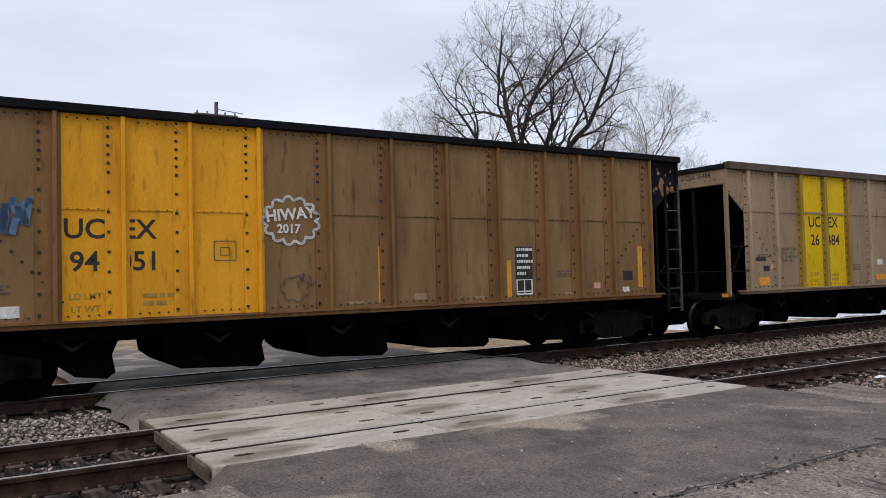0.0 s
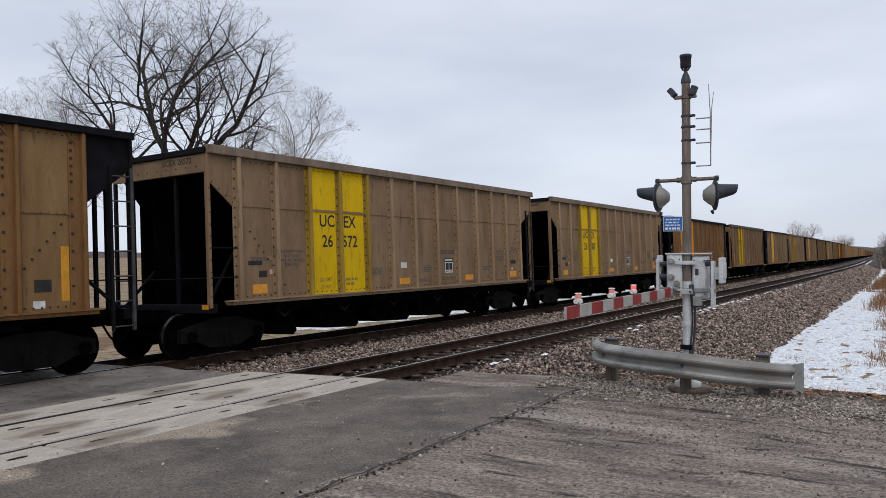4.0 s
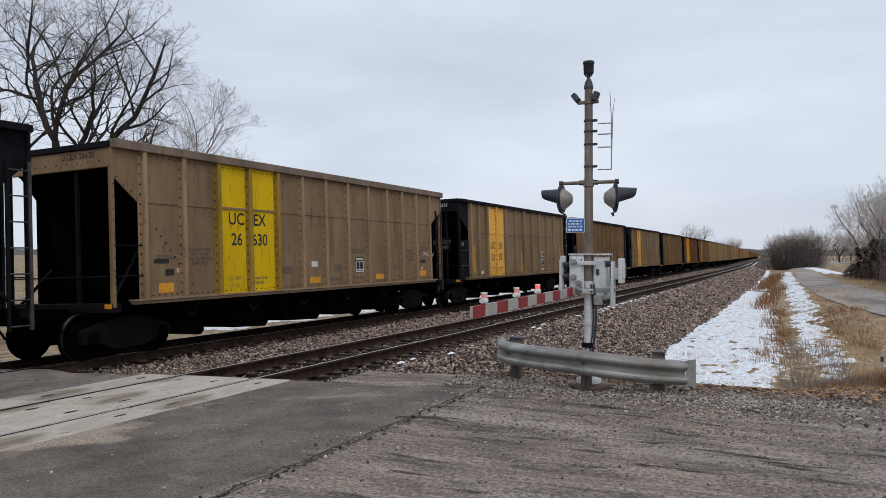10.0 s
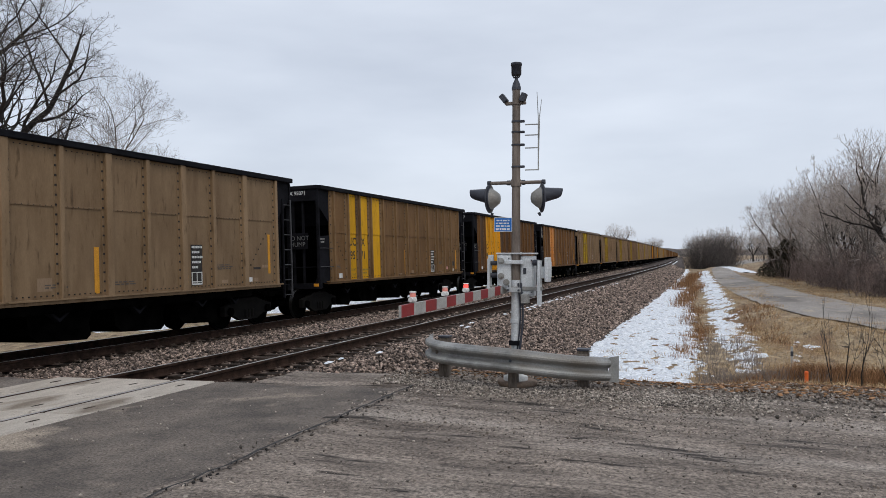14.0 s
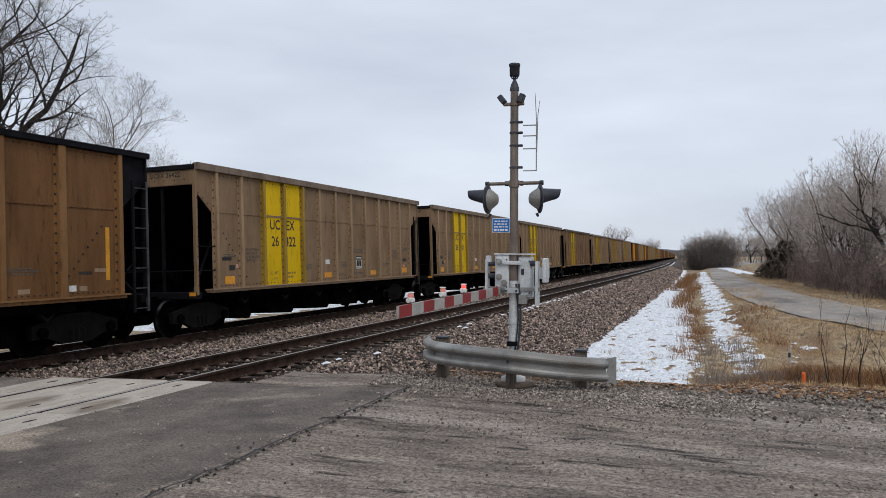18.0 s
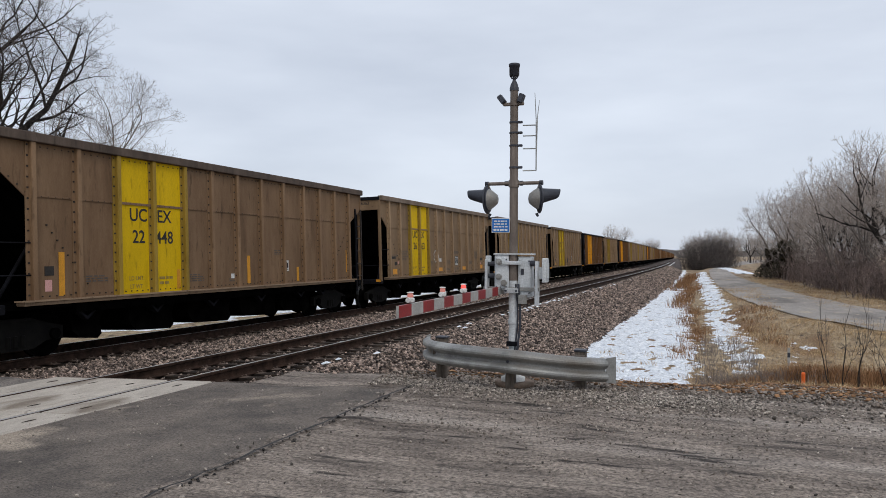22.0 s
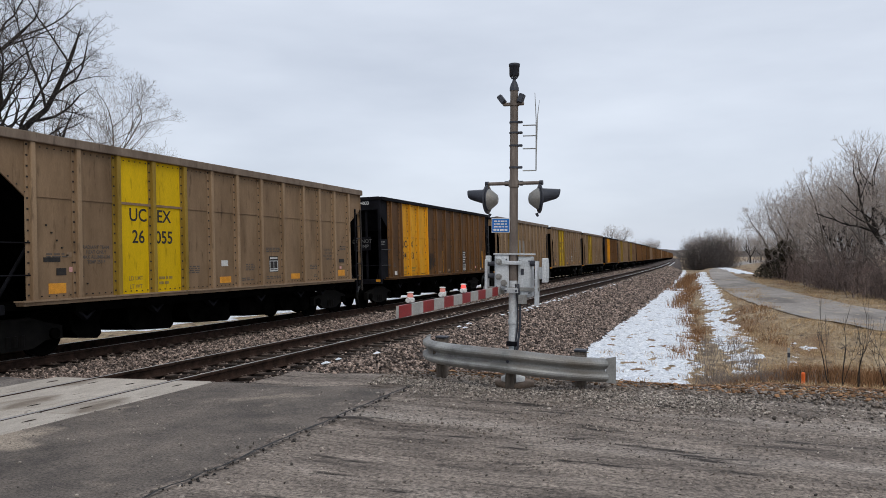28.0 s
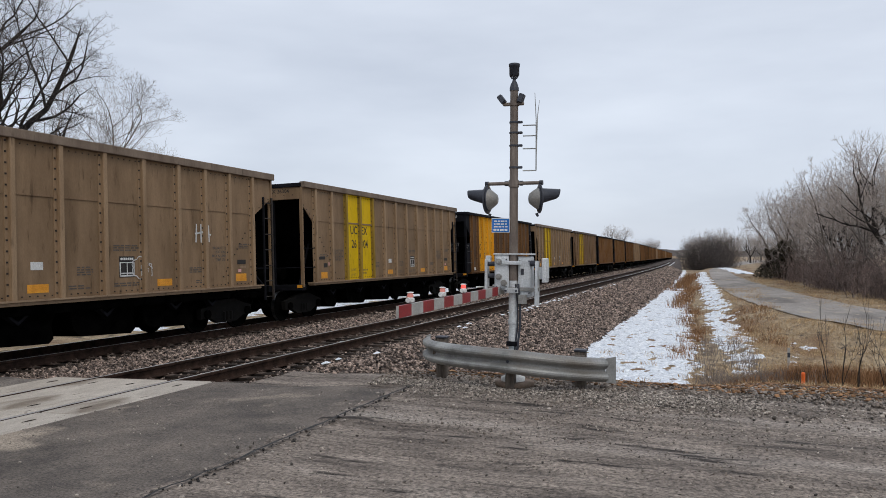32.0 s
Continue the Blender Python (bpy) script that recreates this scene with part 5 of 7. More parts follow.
def flake(seed, w, hgt, count):
    """Ragged flakes where the black paint has come off."""
    q, rng = Build(), random.Random(seed)
    for _ in range(count):
        cy, cz, r = rng.uniform(0, w), rng.uniform(0, hgt), rng.uniform(0.03, 0.13)
        n = rng.randint(6, 9)
        ring = [(0, cy + r * rng.uniform(0.4, 1.2) * math.cos(6.283 * i / n), cz + r * rng.uniform(0.5, 1.5) * math.sin(6.283 * i / n)) for i in range(n)]
        q.add(ring, [tuple(range(n))])
    return q


for k, e, z, w, hh, count, coat in ((0, 0.8, 3.1, 0.6, 0.85, 12, m_olive), (15, 14.75, 3.2, 0.6, 0.7, 10, m_grey_patch)):
    ob = part("paint_flakes", flake(k + 2, w, hh, count), coat, CAR[k], "bare patches where black paint has peeled", "stuff")
    ob.matrix_basis = pose(X_PANEL + 0.003, Y(e), z)

tag(CAR[18], scrawl(44, 0.45, 0.16, 5), 11.5, 2.0, 0.04, m_chalk, "white sprayed scrawl")
tag(CAR[22], [[(0, 0), (0.1, 0.5), (0.35, 0.55), (0.5, 0.1), (0.7, 0.6), (0.95, 0.5), (1.0, 0.05)]] + scrawl(46, 1.0, 0.6, 7), 8.9, 1.22, 0.09, m_letter, "dark sprayed figure")

# ---- crossing signal: mast, lamps, bell, gate gear and arm ----
MX, MY = -2.58, 9.95
MZ = lot_z(MX, MY) - 0.1
signal = thing("crossing_signal", pose(MX, MY, 0), "weathered steel crossing mast with light units, bell and gate gear", "crossing signal")
part("mast", Build().tube((0, 0, 1.5), (0, 0, 4.1), 0.059, 0.053, 18), m_mast, signal, "brown-grey weathered steel mast")
part("lower_mast", Build().tube((0, 0, MZ + 0.1), (0, 0, 1.52), 0.06, 0.06, 16).tube((0, 0, 0.95), (0, 0, 1.0), 0.072, n=16), m_silver, signal, "pale aluminium-painted lower mast")
part("base_flange", Build().lathe([(0.16, MZ + 0.165), (0.16, MZ + 0.215), (0.11, MZ + 0.23), (0.085, MZ + 0.33)], 20), m_white, signal, "white-painted mast base")
b = Build().lathe([(0.062, 4.04), (0.062, 4.08), (0.056, 4.09), (0.05, 4.12), (0.024, 4.175), (0.022, 4.19), (0.034, 4.215)], 14)
for a in range(4):
    b.tube((0.028 * math.cos(a * 1.57), 0.028 * math.sin(a * 1.57), 4.2), (0.06 * math.cos(a * 1.57), 0.06 * math.sin(a * 1.57), 4.25), 0.01, n=6)
part("bell_neck", b, m_lamp, signal)
part("bell", Build().lathe([(0.05, 4.235), (0.066, 4.25), (0.068, 4.36), (0.075, 4.365), (0.075, 4.395), (0.07, 4.4), (0.03, 4.402)], 18), m_lamp, signal, "dark cylindrical crossing bell")
# small floodlights on a collar
part("collar", Build().tube((0, 0, 3.84), (0, 0, 3.88), 0.066, n=16).box(-0.15, 0.13, -0.03, 0.03, 3.845, 3.885, 0.006), m_mast, signal)
for x, tilt in ((-0.165, 38), (0.1, -20)):
    fl = part("floodlight", Build().box(-0.035, 0.035, -0.05, 0.05, -0.06, 0.06, 0.008).box(-0.028, 0.028, -0.056, -0.048, -0.05, 0.05), m_lamp, signal, "small dark floodlight")
    fl.matrix_basis = pose(x, -0.02, 3.93, 0, -tilt, 0)
# whip antenna on stand-off arms
for z, two in ((3.62, 1), (3.48, 0), (3.31, 1), (3.02, 1)):
    cl = part("antenna_clamp", Build().tube((0, 0, z - 0.011), (0, 0, z + 0.011), 0.064, n=14).box(0.05, 0.115, -0.018, 0.018, z - 0.016, z + 0.016, 0.006), m_lamp, signal)
    part("standoff_arm", Build().tube((0.12, 0, z - 0.045), (0.3, 0.02, z - 0.045), 0.008, n=6), m_galv, cl)
part("antenna", Build().tube((0.295, 0.02, 2.98), (0.295, 0.02, 3.62), 0.009, n=6).tube((0.295, 0.02, 3.62), (0.275, 0.02, 4.0), 0.007, 0.004, 6)
     .tube((0.3, 0.02, 3.2), (0.31, 0.03, 3.7), 0.006, n=6).tube((0.31, 0.03, 3.7), (0.335, 0.03, 3.9), 0.006, 0.003, 6), m_galv, signal, "thin pale whip antenna")
# cross arm and the two light units, back to back along the road
part("cross_arm", Build().tube((-0.37, 0.0, 2.81), (0.37, 0.0, 2.81), 0.024, n=10).tube((0, 0, 2.76), (0, 0, 2.85), 0.07, n=16)
     .tube((-0.37, 0, 2.83), (-0.34, 0, 2.72), 0.02, n=8).tube((0.37, 0, 2.83), (0.34, 0, 2.72), 0.02, n=8).box(-0.14, 0.14, -0.035, 0.035, 2.792, 2.828, 0.008), m_mast, signal)
for x in (-0.37, -0.1, 0.1, 0.37):
    part("arm_collar", Build().tube((x - 0.022, 0, 2.81), (x + 0.022, 0, 2.81), 0.034, n=10), m_lamp, signal)
for sgn, turn in ((-1, -3), (1, 25)):
    place = pose(sgn * 0.335, -0.03, 2.6, 0, 0, turn) @ (pose(0, 0, 0, 0, 90 * sgn, 0))
    housing = part("lamp_housing", Build().lathe([(0.03, -0.125), (0.065, -0.115), (0.11, -0.06), (0.138, -0.015), (0.145, 0.0), (0.145, 0.012)], 22), m_galv, signal, "silver-grey lamp housing")
    housing.matrix_basis = place
    part("background", Build().lathe([(0.1, 0.012), (0.19, 0.012), (0.195, 0.02), (0.19, 0.028), (0.1, 0.026)], 26), m_lamp, housing, "dark round backing disc")
    part("lens", Build().lathe([(0.098, 0.026), (0.085, 0.04), (0.03, 0.05)], 18), m_red, housing, "unlit red lens")
    v = Build()
    n = 16
    # a half-round hood: level on top, cut back and rising below
    for r in (0.118, 0.111):
        for zz in (0.02, 1.0):
            for i in range(n + 1):
                a = radians(-50 + 280 * i / n)
                low = (1 - math.sin(a)) / 1.77
                reach = 0.02 if zz < 0.1 else 0.29 - 0.07 * low
                tall = r * math.sin(a) * (1.0 if zz < 0.1 else (0.93 if a < 3.1416 and a > 0 else 0.3))
                v.v.append((-sgn * (tall + 0.02), r * math.cos(a), reach))
    w = n + 1
    for k in (0, 2):
        v.f += [(k * w + i, k * w + i + 1, (k + 1) * w + i + 1, (k + 1) * w + i) for i in range(n)]
    v.f += [(w + i, w + i + 1, 3 * w + i + 1, 3 * w + i) for i in range(n)]
    v.smooth = [True] * len(v.f)
    part("hood", v, m_lamp, housing, "dark slate sheet-metal hood")
    part("hinge_knob", Build().tube((sgn * 0.19, 0, -0.02), (sgn * 0.235, 0, 0.0), 0.022, 0.014, 8), m_lamp, housing)
    part("rim", Build().lathe([(0.143, -0.006), (0.154, -0.004), (0.154, 0.008), (0.145, 0.011)], 24), m_lamp, housing)
# blue notice: white border and lines too small to read
notice = part("notice", Build().box(-0.12, 0.12, -0.004, 0.004, -0.095, 0.095, 0.002), m_white, signal, "small blue notice with white border and lines")
notice.matrix_basis = pose(-0.15, -0.1, 2.25, 0, 0, 15)
part("notice_field", Build().box(-0.112, 0.112, -0.007, -0.0045, -0.087, 0.087), m_blue, notice)
q = Build()
for i, (z, w, hh) in enumerate(((0.055, 0.085, 0.018), (0.018, 0.09, 0.018), (-0.018, 0.09, 0.018), (-0.06, 0.095, 0.026))):
    x, k = -w, 0
    while x < w - 0.01:
        l = (0.038, 0.022, 0.05)[(k + i) % 3]
        q.box(x, min(x + l, w), -0.009, -0.0075, z - hh / 2, z + hh / 2)
        x, k = x + l + 0.012, k + 1
part("notice_lines", q, m_white, notice)
# gate mechanism
mech = part("gate_mechanism", Build().box(-0.25, -0.06, -0.12, 0.16, 1.4, 1.86, 0.01).box(0.06, 0.24, -0.1, 0.16, 1.3, 1.84, 0.01).box(-0.08, 0.08, 0.1, 0.2, 1.45, 1.84, 0.006), m_silver, signal, "silver gate mechanism housing")
mech.matrix_basis = pose(0.0, 0.06, 0, 0, 0, 6)
part("mechanism_lid", Build().box(-0.265, 0.26, -0.135, 0.2, 1.86, 1.88, 0.005), m_silver, mech)
part("access_cover", Build().box(-0.235, -0.075, -0.133, -0.12, 1.42, 1.83, 0.004), m_silver, mech)
part("side_cover", Build().box(0.08, 0.22, -0.113, -0.1, 1.33, 1.81, 0.004), m_silver, mech)
for x, z in ((-0.19, 1.77), (-0.19, 1.57), (-0.12, 1.49)):
    part("bolt_boss", Build().tube((x, -0.13, z), (x, -0.165, z), 0.042, n=14).tube((x, -0.165, z), (x, -0.2, z), 0.022, n=6), m_galv, mech)
for x, z in ((-0.22, 1.8), (-0.09, 1.8), (-0.22, 1.44), (-0.09, 1.44), (0.09, 1.78), (0.21, 1.78), (0.09, 1.36), (0.21, 1.36)):
    part("cover_screw", Build().tube((x, -0.11, z), (x, -0.142, z), 0.01, n=6), m_lamp, mech)
part("latch", Build().box(0.1, 0.14, -0.13, -0.112, 1.6, 1.68, 0.004), m_lamp, mech)
part("saddle_clamp", Build().tube((0, 0, 1.73), (0, 0, 1.78), 0.1, n=16).box(-0.13, 0.13, -0.115, -0.075, 1.73, 1.78, 0.006), m_silver, signal)
part("lower_clamp", Build().tube((0, 0, 1.36), (0, 0, 1.42), 0.095, n=16).box(-0.09, 0.09, -0.12, -0.09, 1.36, 1.42, 0.004), m_silver, signal)
part("clamp_bolt", Build().tube((-0.07, -0.12, 1.39), (-0.07, -0.15, 1.39), 0.014, n=6).tube((0.07, -0.12, 1.39), (0.07, -0.15, 1.39), 0.014, n=6), m_lamp, signal)
part("shaft", Build().box(-0.4, 0.36, -0.06, -0.03, 1.385, 1.435, 0.004).tube((-0.38, 0.02, 1.41), (0.36, -0.02, 1.41), 0.026, n=10), m_galv, signal, "dull steel cross bar")
part("arm_support", Build().box(-0.37, -0.335, -0.1, 0.02, 1.28, 1.8, 0.006).box(-0.37, -0.3, -0.06, 0.0, 1.76, 1.85, 0.008), m_silver, signal, "silver gate arm bracket")
part("arm_clevis", Build().tube((-0.335, -0.05, 1.74), (-0.25, 0.0, 1.74), 0.032, n=10).tube((-0.335, -0.05, 1.58), (-0.25, 0.0, 1.58), 0.032, n=10), m_lamp, signal)
part("counterweight_arm", Build().prism([(-0.1, 1.2), (0.02, 1.2), (0.04, 1.5), (0.02, 1.78), (-0.08, 1.78), (-0.1, 1.5)], 0.31, 0.345), m_silver, signal, "flat silver counterweight arm")
part("counterweight", Build().box(0.4, 0.45, -0.08, 0.12, 1.5, 1.82, 0.008).box(0.345, 0.4, -0.02, 0.03, 1.55, 1.7).box(0.45, 0.462, -0.05, 0.09, 1.56, 1.76, 0.004), m_silver, signal, "bolted counterweight plates")
part("pinion", Build().tube((0.24, -0.02, 1.75), (0.315, -0.03, 1.75), 0.04, n=10), m_lamp, signal)
part("junction_box", Build().box(0.1, 0.2, -0.14, -0.05, 1.22, 1.34, 0.006), m_galv, signal)
# flexible cable down the mast
b, prev = Build(), (0.08, -0.05, 1.48)
for i in range(1, 13):
    t = i / 12
    p = (0.075 + 0.035 * math.sin(t * 3.6), -0.06, 1.48 - 0.95 * t)
    b.tube(prev, p, 0.017, n=6)
    b.tube((prev[0] - 0.035, -0.05, prev[2]), (p[0] - 0.035, -0.05, p[2]), 0.012, n=6)
    prev = p
part("cable", b, m_lamp, signal, "black flexible cable")
part("foot_bracket", Build().box(-0.07, 0.07, -0.09, 0.02, 0.66, 0.72, 0.005), m_black, signal)
solid("mast_foundation", Build().lathe([(0.24, MZ - 0.2), (0.245, MZ + 0.1), (0.26, MZ + 0.11), (0.262, MZ + 0.15), (0.24, MZ + 0.165), (0.1, MZ + 0.168)], 28, pose(MX + 0.02, MY + 0.02, 0)), m_ring, "round rust-brown foundation ring round the mast", "foundation")

# lowered gate arm, parallel to the tracks, striped red and white
arm = thing("gate_arm", pose(MX - 0.17, MY - 0.15, 1.385, 0.7, 0, 0), "lowered red and white striped gate arm with small lights", "gate arm")
y, k = 0.0, 0
while y < 3.36:
    l = min(0.305, 3.36 - y)
    seg = part("stripe", Build().box(-0.014, 0.014, -y - l + 0.001, -y, -0.056, 0.056, 0.002), (m_armwhite, m_red)[(k + 1) % 2], arm)
    y, k = y + 0.305, k + 1
part("arm_hinge", Build().box(-0.03, 0.03, -0.05, 0.25, -0.05, 0.05, 0.008), m_galv, arm)
for y, lit in ((-3.05, 0), (-2.15, 0), (-1.45, 1)):
    lt = part("gate_light", Build().box(-0.032, 0.032, y - 0.04, y + 0.04, 0.062, 0.115, 0.012).tube((0, y - 0.03, 0.09), (0, y - 0.065, 0.09), 0.024, n=10), m_white, arm, "small white gate light housing")
    part("light_lens", Build().lathe([(0.028, 0.115), (0.031, 0.132), (0.026, 0.15), (0.01, 0.157)], 12, pose(0, y, 0)), m_redlamp if lit else m_pinklamp, lt, "red gate lamp")
    part("light_cap", Build().lathe([(0.036, 0.157), (0.033, 0.164), (0.015, 0.167)], 12, pose(0, y, 0)), m_white, lt)

# ---- bowed guard rail before the mast ----
guard = thing("guard_rail", pose(0, 0, 0), "short bowed galvanised guard rail on weathered timber posts", "guard rail")
CURVE_G = [(-4.02, 10.62, 0.655), (-3.82, 10.2, 0.65), (-3.45, 9.93, 0.65), (-3.0, 9.74, 0.652), (-2.57, 9.62, 0.65), (-2.2, 9.66, 0.62), (-1.9, 9.8, 0.58), (-1.62, 10.0, 0.545), (-1.4, 10.15, 0.525)]
PROF = [(0.0, 0.0), (0.03, -0.008), (0.085, -0.04), (0.1, -0.062), (0.1, -0.085), (0.085, -0.105), (0.02, -0.135), (0.01, -0.156), (0.02, -0.177), (0.085, -0.207), (0.1, -0.227), (0.1, -0.25), (0.085, -0.272), (0.03, -0.304), (0.0, -0.312)]


def beam(points, name, thick=0.006):
    q = Build()
    fine = []
    for i in range(len(points) - 1):
        p0, p1, p2, p3 = (Vector(points[max(i - 1, 0)]), Vector(points[i]), Vector(points[i + 1]), Vector(points[min(i + 2, len(points) - 1)]))
        for k in range(5):
            t = k / 5
            fine.append(0.5 * ((2 * p1) + (-p0 + p2) * t + (2 * p0 - 5 * p1 + 4 * p2 - p3) * t * t + (-p0 + 3 * p1 - 3 * p2 + p3) * t ** 3))
    fine.append(Vector(points[-1]))
    for i, p in enumerate(fine):
        d = (fine[min(i + 1, len(fine) - 1)] - fine[max(i - 1, 0)])
        nrm = Vector((d.y, -d.x, 0)).normalized()
        for o, u in PROF:
            q.v.append(tuple(p + nrm * o + Vector((0, 0, u))))
        for o, u in PROF:
            q.v.append(tuple(p + nrm * (o - thick) + Vector((0, 0, u))))
    w = len(PROF)
    for j in range(len(fine) - 1):
        for i in range(w - 1):
            a = j * 2 * w + i
            q.f.append((a, a + 1, a + 2 * w + 1, a + 2 * w))
            q.f.append((a + w, a + w + 1, a + 3 * w + 1, a + 3 * w))
        for i in (0, w - 1):
            a = j * 2 * w + i
            q.f.append((a, a + w, a + 3 * w, a + 2 * w))
    q.smooth = [False] * len(q.f)
    return q


part("beam", beam(CURVE_G, "beam"), m_galv, guard, "dull galvanised corrugated beam")
part("splice_bolt", Build().tube((-2.56, 9.6, 0.494), (-2.56, 9.585, 0.494), 0.02, n=6).tube((-2.5, 9.545, 0.56), (-2.5, 9.53, 0.56), 0.014, n=6), m_lamp, guard)
for (x, y, z), nx in ((CURVE_G[0], -1), (CURVE_G[-1], 1)):
    d = Vector((-0.1, 0.2, 0)).normalized() if nx < 0 else Vector((0.75, 0.4, 0)).normalized()
    nrm = Vector((d.y, -d.x, 0)) * (-1 if nx < 0 else 1)
    side = Vector((-d.y, d.x, 0)) if nx < 0 else Vector((d.y, -d.x, 0))
    q = Build()
    a, c = Vector((x, y, z)), Vector((x, y, z)) + d * (0.2 if nx < 0 else 0.16)
    for p, up, lo, o in ((a, 0.004, -0.316, 0.05), (c, 0.012, -0.325, -0.03)):
        for zz in (up, (up + lo) / 2, lo):
            q.v.append(tuple(p + side * o + Vector((0, 0, zz))))
        for zz in (up, (up + lo) / 2, lo):
            q.v.append(tuple(p + side * (o - 0.012) + Vector((0, 0, zz))))
    q.f = [(0, 1, 7, 6), (1, 2, 8, 7), (3, 4, 10, 9), (4, 5, 11, 10), (0, 3, 9, 6), (2, 5, 11, 8), (6, 7, 10, 9), (7, 8, 11, 10), (0, 1, 4, 3), (1, 2, 5, 4)]
    q.smooth = [False] * len(q.f)
    part("end_shoe", q, m_galv, guard, "flared end piece")
for x, y, top, w in ((-3.7, 10.3, 0.68, 0.07), (-2.56, 9.76, 0.42, 0.06), (-1.72, 10.17, 0.6, 0.07)):
    z0 = lot_z(x, y) - 0.3
    part("post", Build().box(x - w, x + w, y - w, y + w, z0, top, 0.012), m_post, guard, "weathered grey timber post")
    if w > 0.065:
        part("post_cap", Build().box(x - w - 0.012, x + w + 0.012, y - w - 0.012, y + w + 0.012, top, top + 0.025, 0.004), m_lamp, guard)
        part("blockout", Build().box(x - 0.07, x + 0.07, y - w - 0.14, y - w, top - 0.34, top - 0.04, 0.008), m_post, guard)

# ---- snow, weeds, trees ----
def band(y, rows):
    for (a, l0, r0), (c, l1, r1) in zip(rows, rows[1:]):
        if a <= y <= c:
            t = (y - a) / (c - a)
            return l0 + (l1 - l0) * t, r0 + (r1 - r0) * t
    return None


def snow(name, rows, step, label, hole=0.1, lift=0.035, seed=3.0, top=None, rough_=0.62):
    """Patchy old snow: a lumpy sheet with bare gaps, ragged where it has melted back."""
    q, index = Build(), {}
    top = top or ground_z
    y0, y1 = rows[0][0], rows[-1][0]
    x0, x1 = min(r[1] for r in rows) - 1, max(r[2] for r in rows) + 1
    ny, nx = int((y1 - y0) / step[1]), int((x1 - x0) / step[0])

    def vert(i, j):
        if (i, j) not in index:
            x, y = x0 + i * step[0], y0 + j * step[1]
            k = band(y, rows) or (x, x)
            inside = min(x - k[0], k[1] - x)
            f = min(inside, 0.5) * 1.3 + 0.45 * lump(x, y * 0.6, 1.1, seed) + rough_ * lump(x, y * 0.7, 2.6, seed + 4) + rough_ * lump(x, y * 0.5, 6.5, seed + 2)
            index[(i, j)] = (len(q.v), f)
            q.v.append((x, y, top(x, y) - 0.06 + lift * min(1.0, max(0.0, (f - hole) * 2.5)) * 2.6 + 0.035 * lump(x, y, 3, seed) + 0.03 * lump(x, y, 8, seed + 1)))
        return index[(i, j)]
    for j in range(ny):
        if band(y0 + j * step[1], rows) is None:
            continue
        for i in range(nx):
            c = [vert(i, j), vert(i + 1, j), vert(i + 1, j + 1), vert(i, j + 1)]
            if max(v[1] for v in c) > hole:
                q.f.append(tuple(v[0] for v in c))
    q.smooth = [True] * len(q.f)
    return solid(name, q, m_snow, label, "snow", kind="structure")


def bank_z(x, y):
    """Whichever stands higher, the ballast's flank or the ground."""
    bx, bz, _ = bend(y)
    r = x - (RAIL_X + bx)
    flank = bz + bed_up(-r) + 0.02 if r < 3.6 else -9
    return max(ground_z(x, y), flank)


snow("snow", [(13.2, -1.9, -0.9), (15, -3.6, -0.3), (18, -4.5, -0.4), (30, -5.1, -0.7), (60, -5.0, -2.2), (102, -5.9, -4.6), (170, -7.6, -6.6)], (0.09, 0.12),
     "patchy old snow lying on the bank beside the tracks", top=bank_z, hole=0.0)
snow("snow", [(22.5, 0.3, 1.0), (25, 0.1, 1.4), (31, -0.4, 1.3), (40, -0.8, 0.9), (60, -1.5, 0.2), (83, -2.2, -0.6), (130, -3.8, -2.2)], (0.12, 0.2), "thin strip of melting snow in the ditch", seed=7.0, hole=0.15)
snow("snow", [(15.5, -0.2, 1.6), (20, 0.6, 3.0), (26, 1.4, 3.8), (33, 2.4, 3.8)], (0.1, 0.14), "scattered remnants of snow among the weeds", seed=12.0, hole=0.85)
snow("snow", [(120, 2.5, 5.0), (150, 0.5, 3.4), (175, -1.0, 1.5)], (0.4, 1.0), "snow at the mouth of a side track", seed=5.0, hole=0.0, lift=0.06)
# snow in the shade behind the far track, and along the tie ends
snow("snow", [(21, -25, -20), (34, -27, -18.8), (80, -30, -19), (170, -40, -22), (300, -52, -27)], (0.5, 1.0), "snow lying on the field beyond the tracks", seed=2.0, hole=-0.1, lift=0.08)
q = Build()
rng = random.Random(9)
for s in spread([(12, 260, 0.5)]):
    for left, wide, odds in ((-0.62, 0.14, 0.9 if s > 26 else 0.15), (0.75, 0.3, 0.1), (-0.9, 0.1, 0.2 if s > 20 else 0.04)):
        if rng.random() < odds:
            m = on_track(s + rng.uniform(-0.1, 0.1), left + rng.uniform(-0.06, 0.06), -0.2)
            l, w = rng.uniform(0.12, 0.3) * (1.5 if s > 30 and left == -0.62 else 1.0), wide * rng.uniform(0.5, 1.1)
            k = 7
            ring = [m @ Vector((w * math.cos(6.283 * i / k) * rng.uniform(0.6, 1.1), l * math.sin(6.283 * i / k) * rng.uniform(0.6, 1.1), 0.0)) for i in range(k)]
            inner = [m @ Vector((0, 0, 0.035))]
            q.add([tuple(p) for p in ring + inner], [(i, (i + 1) % k, k) for i in range(k)], True)
tagged(new("snow_remnants", q.mesh("snow_remnants", m_snow)), "thin remnants of snow on the tie ends", "snow", kind="stuff")


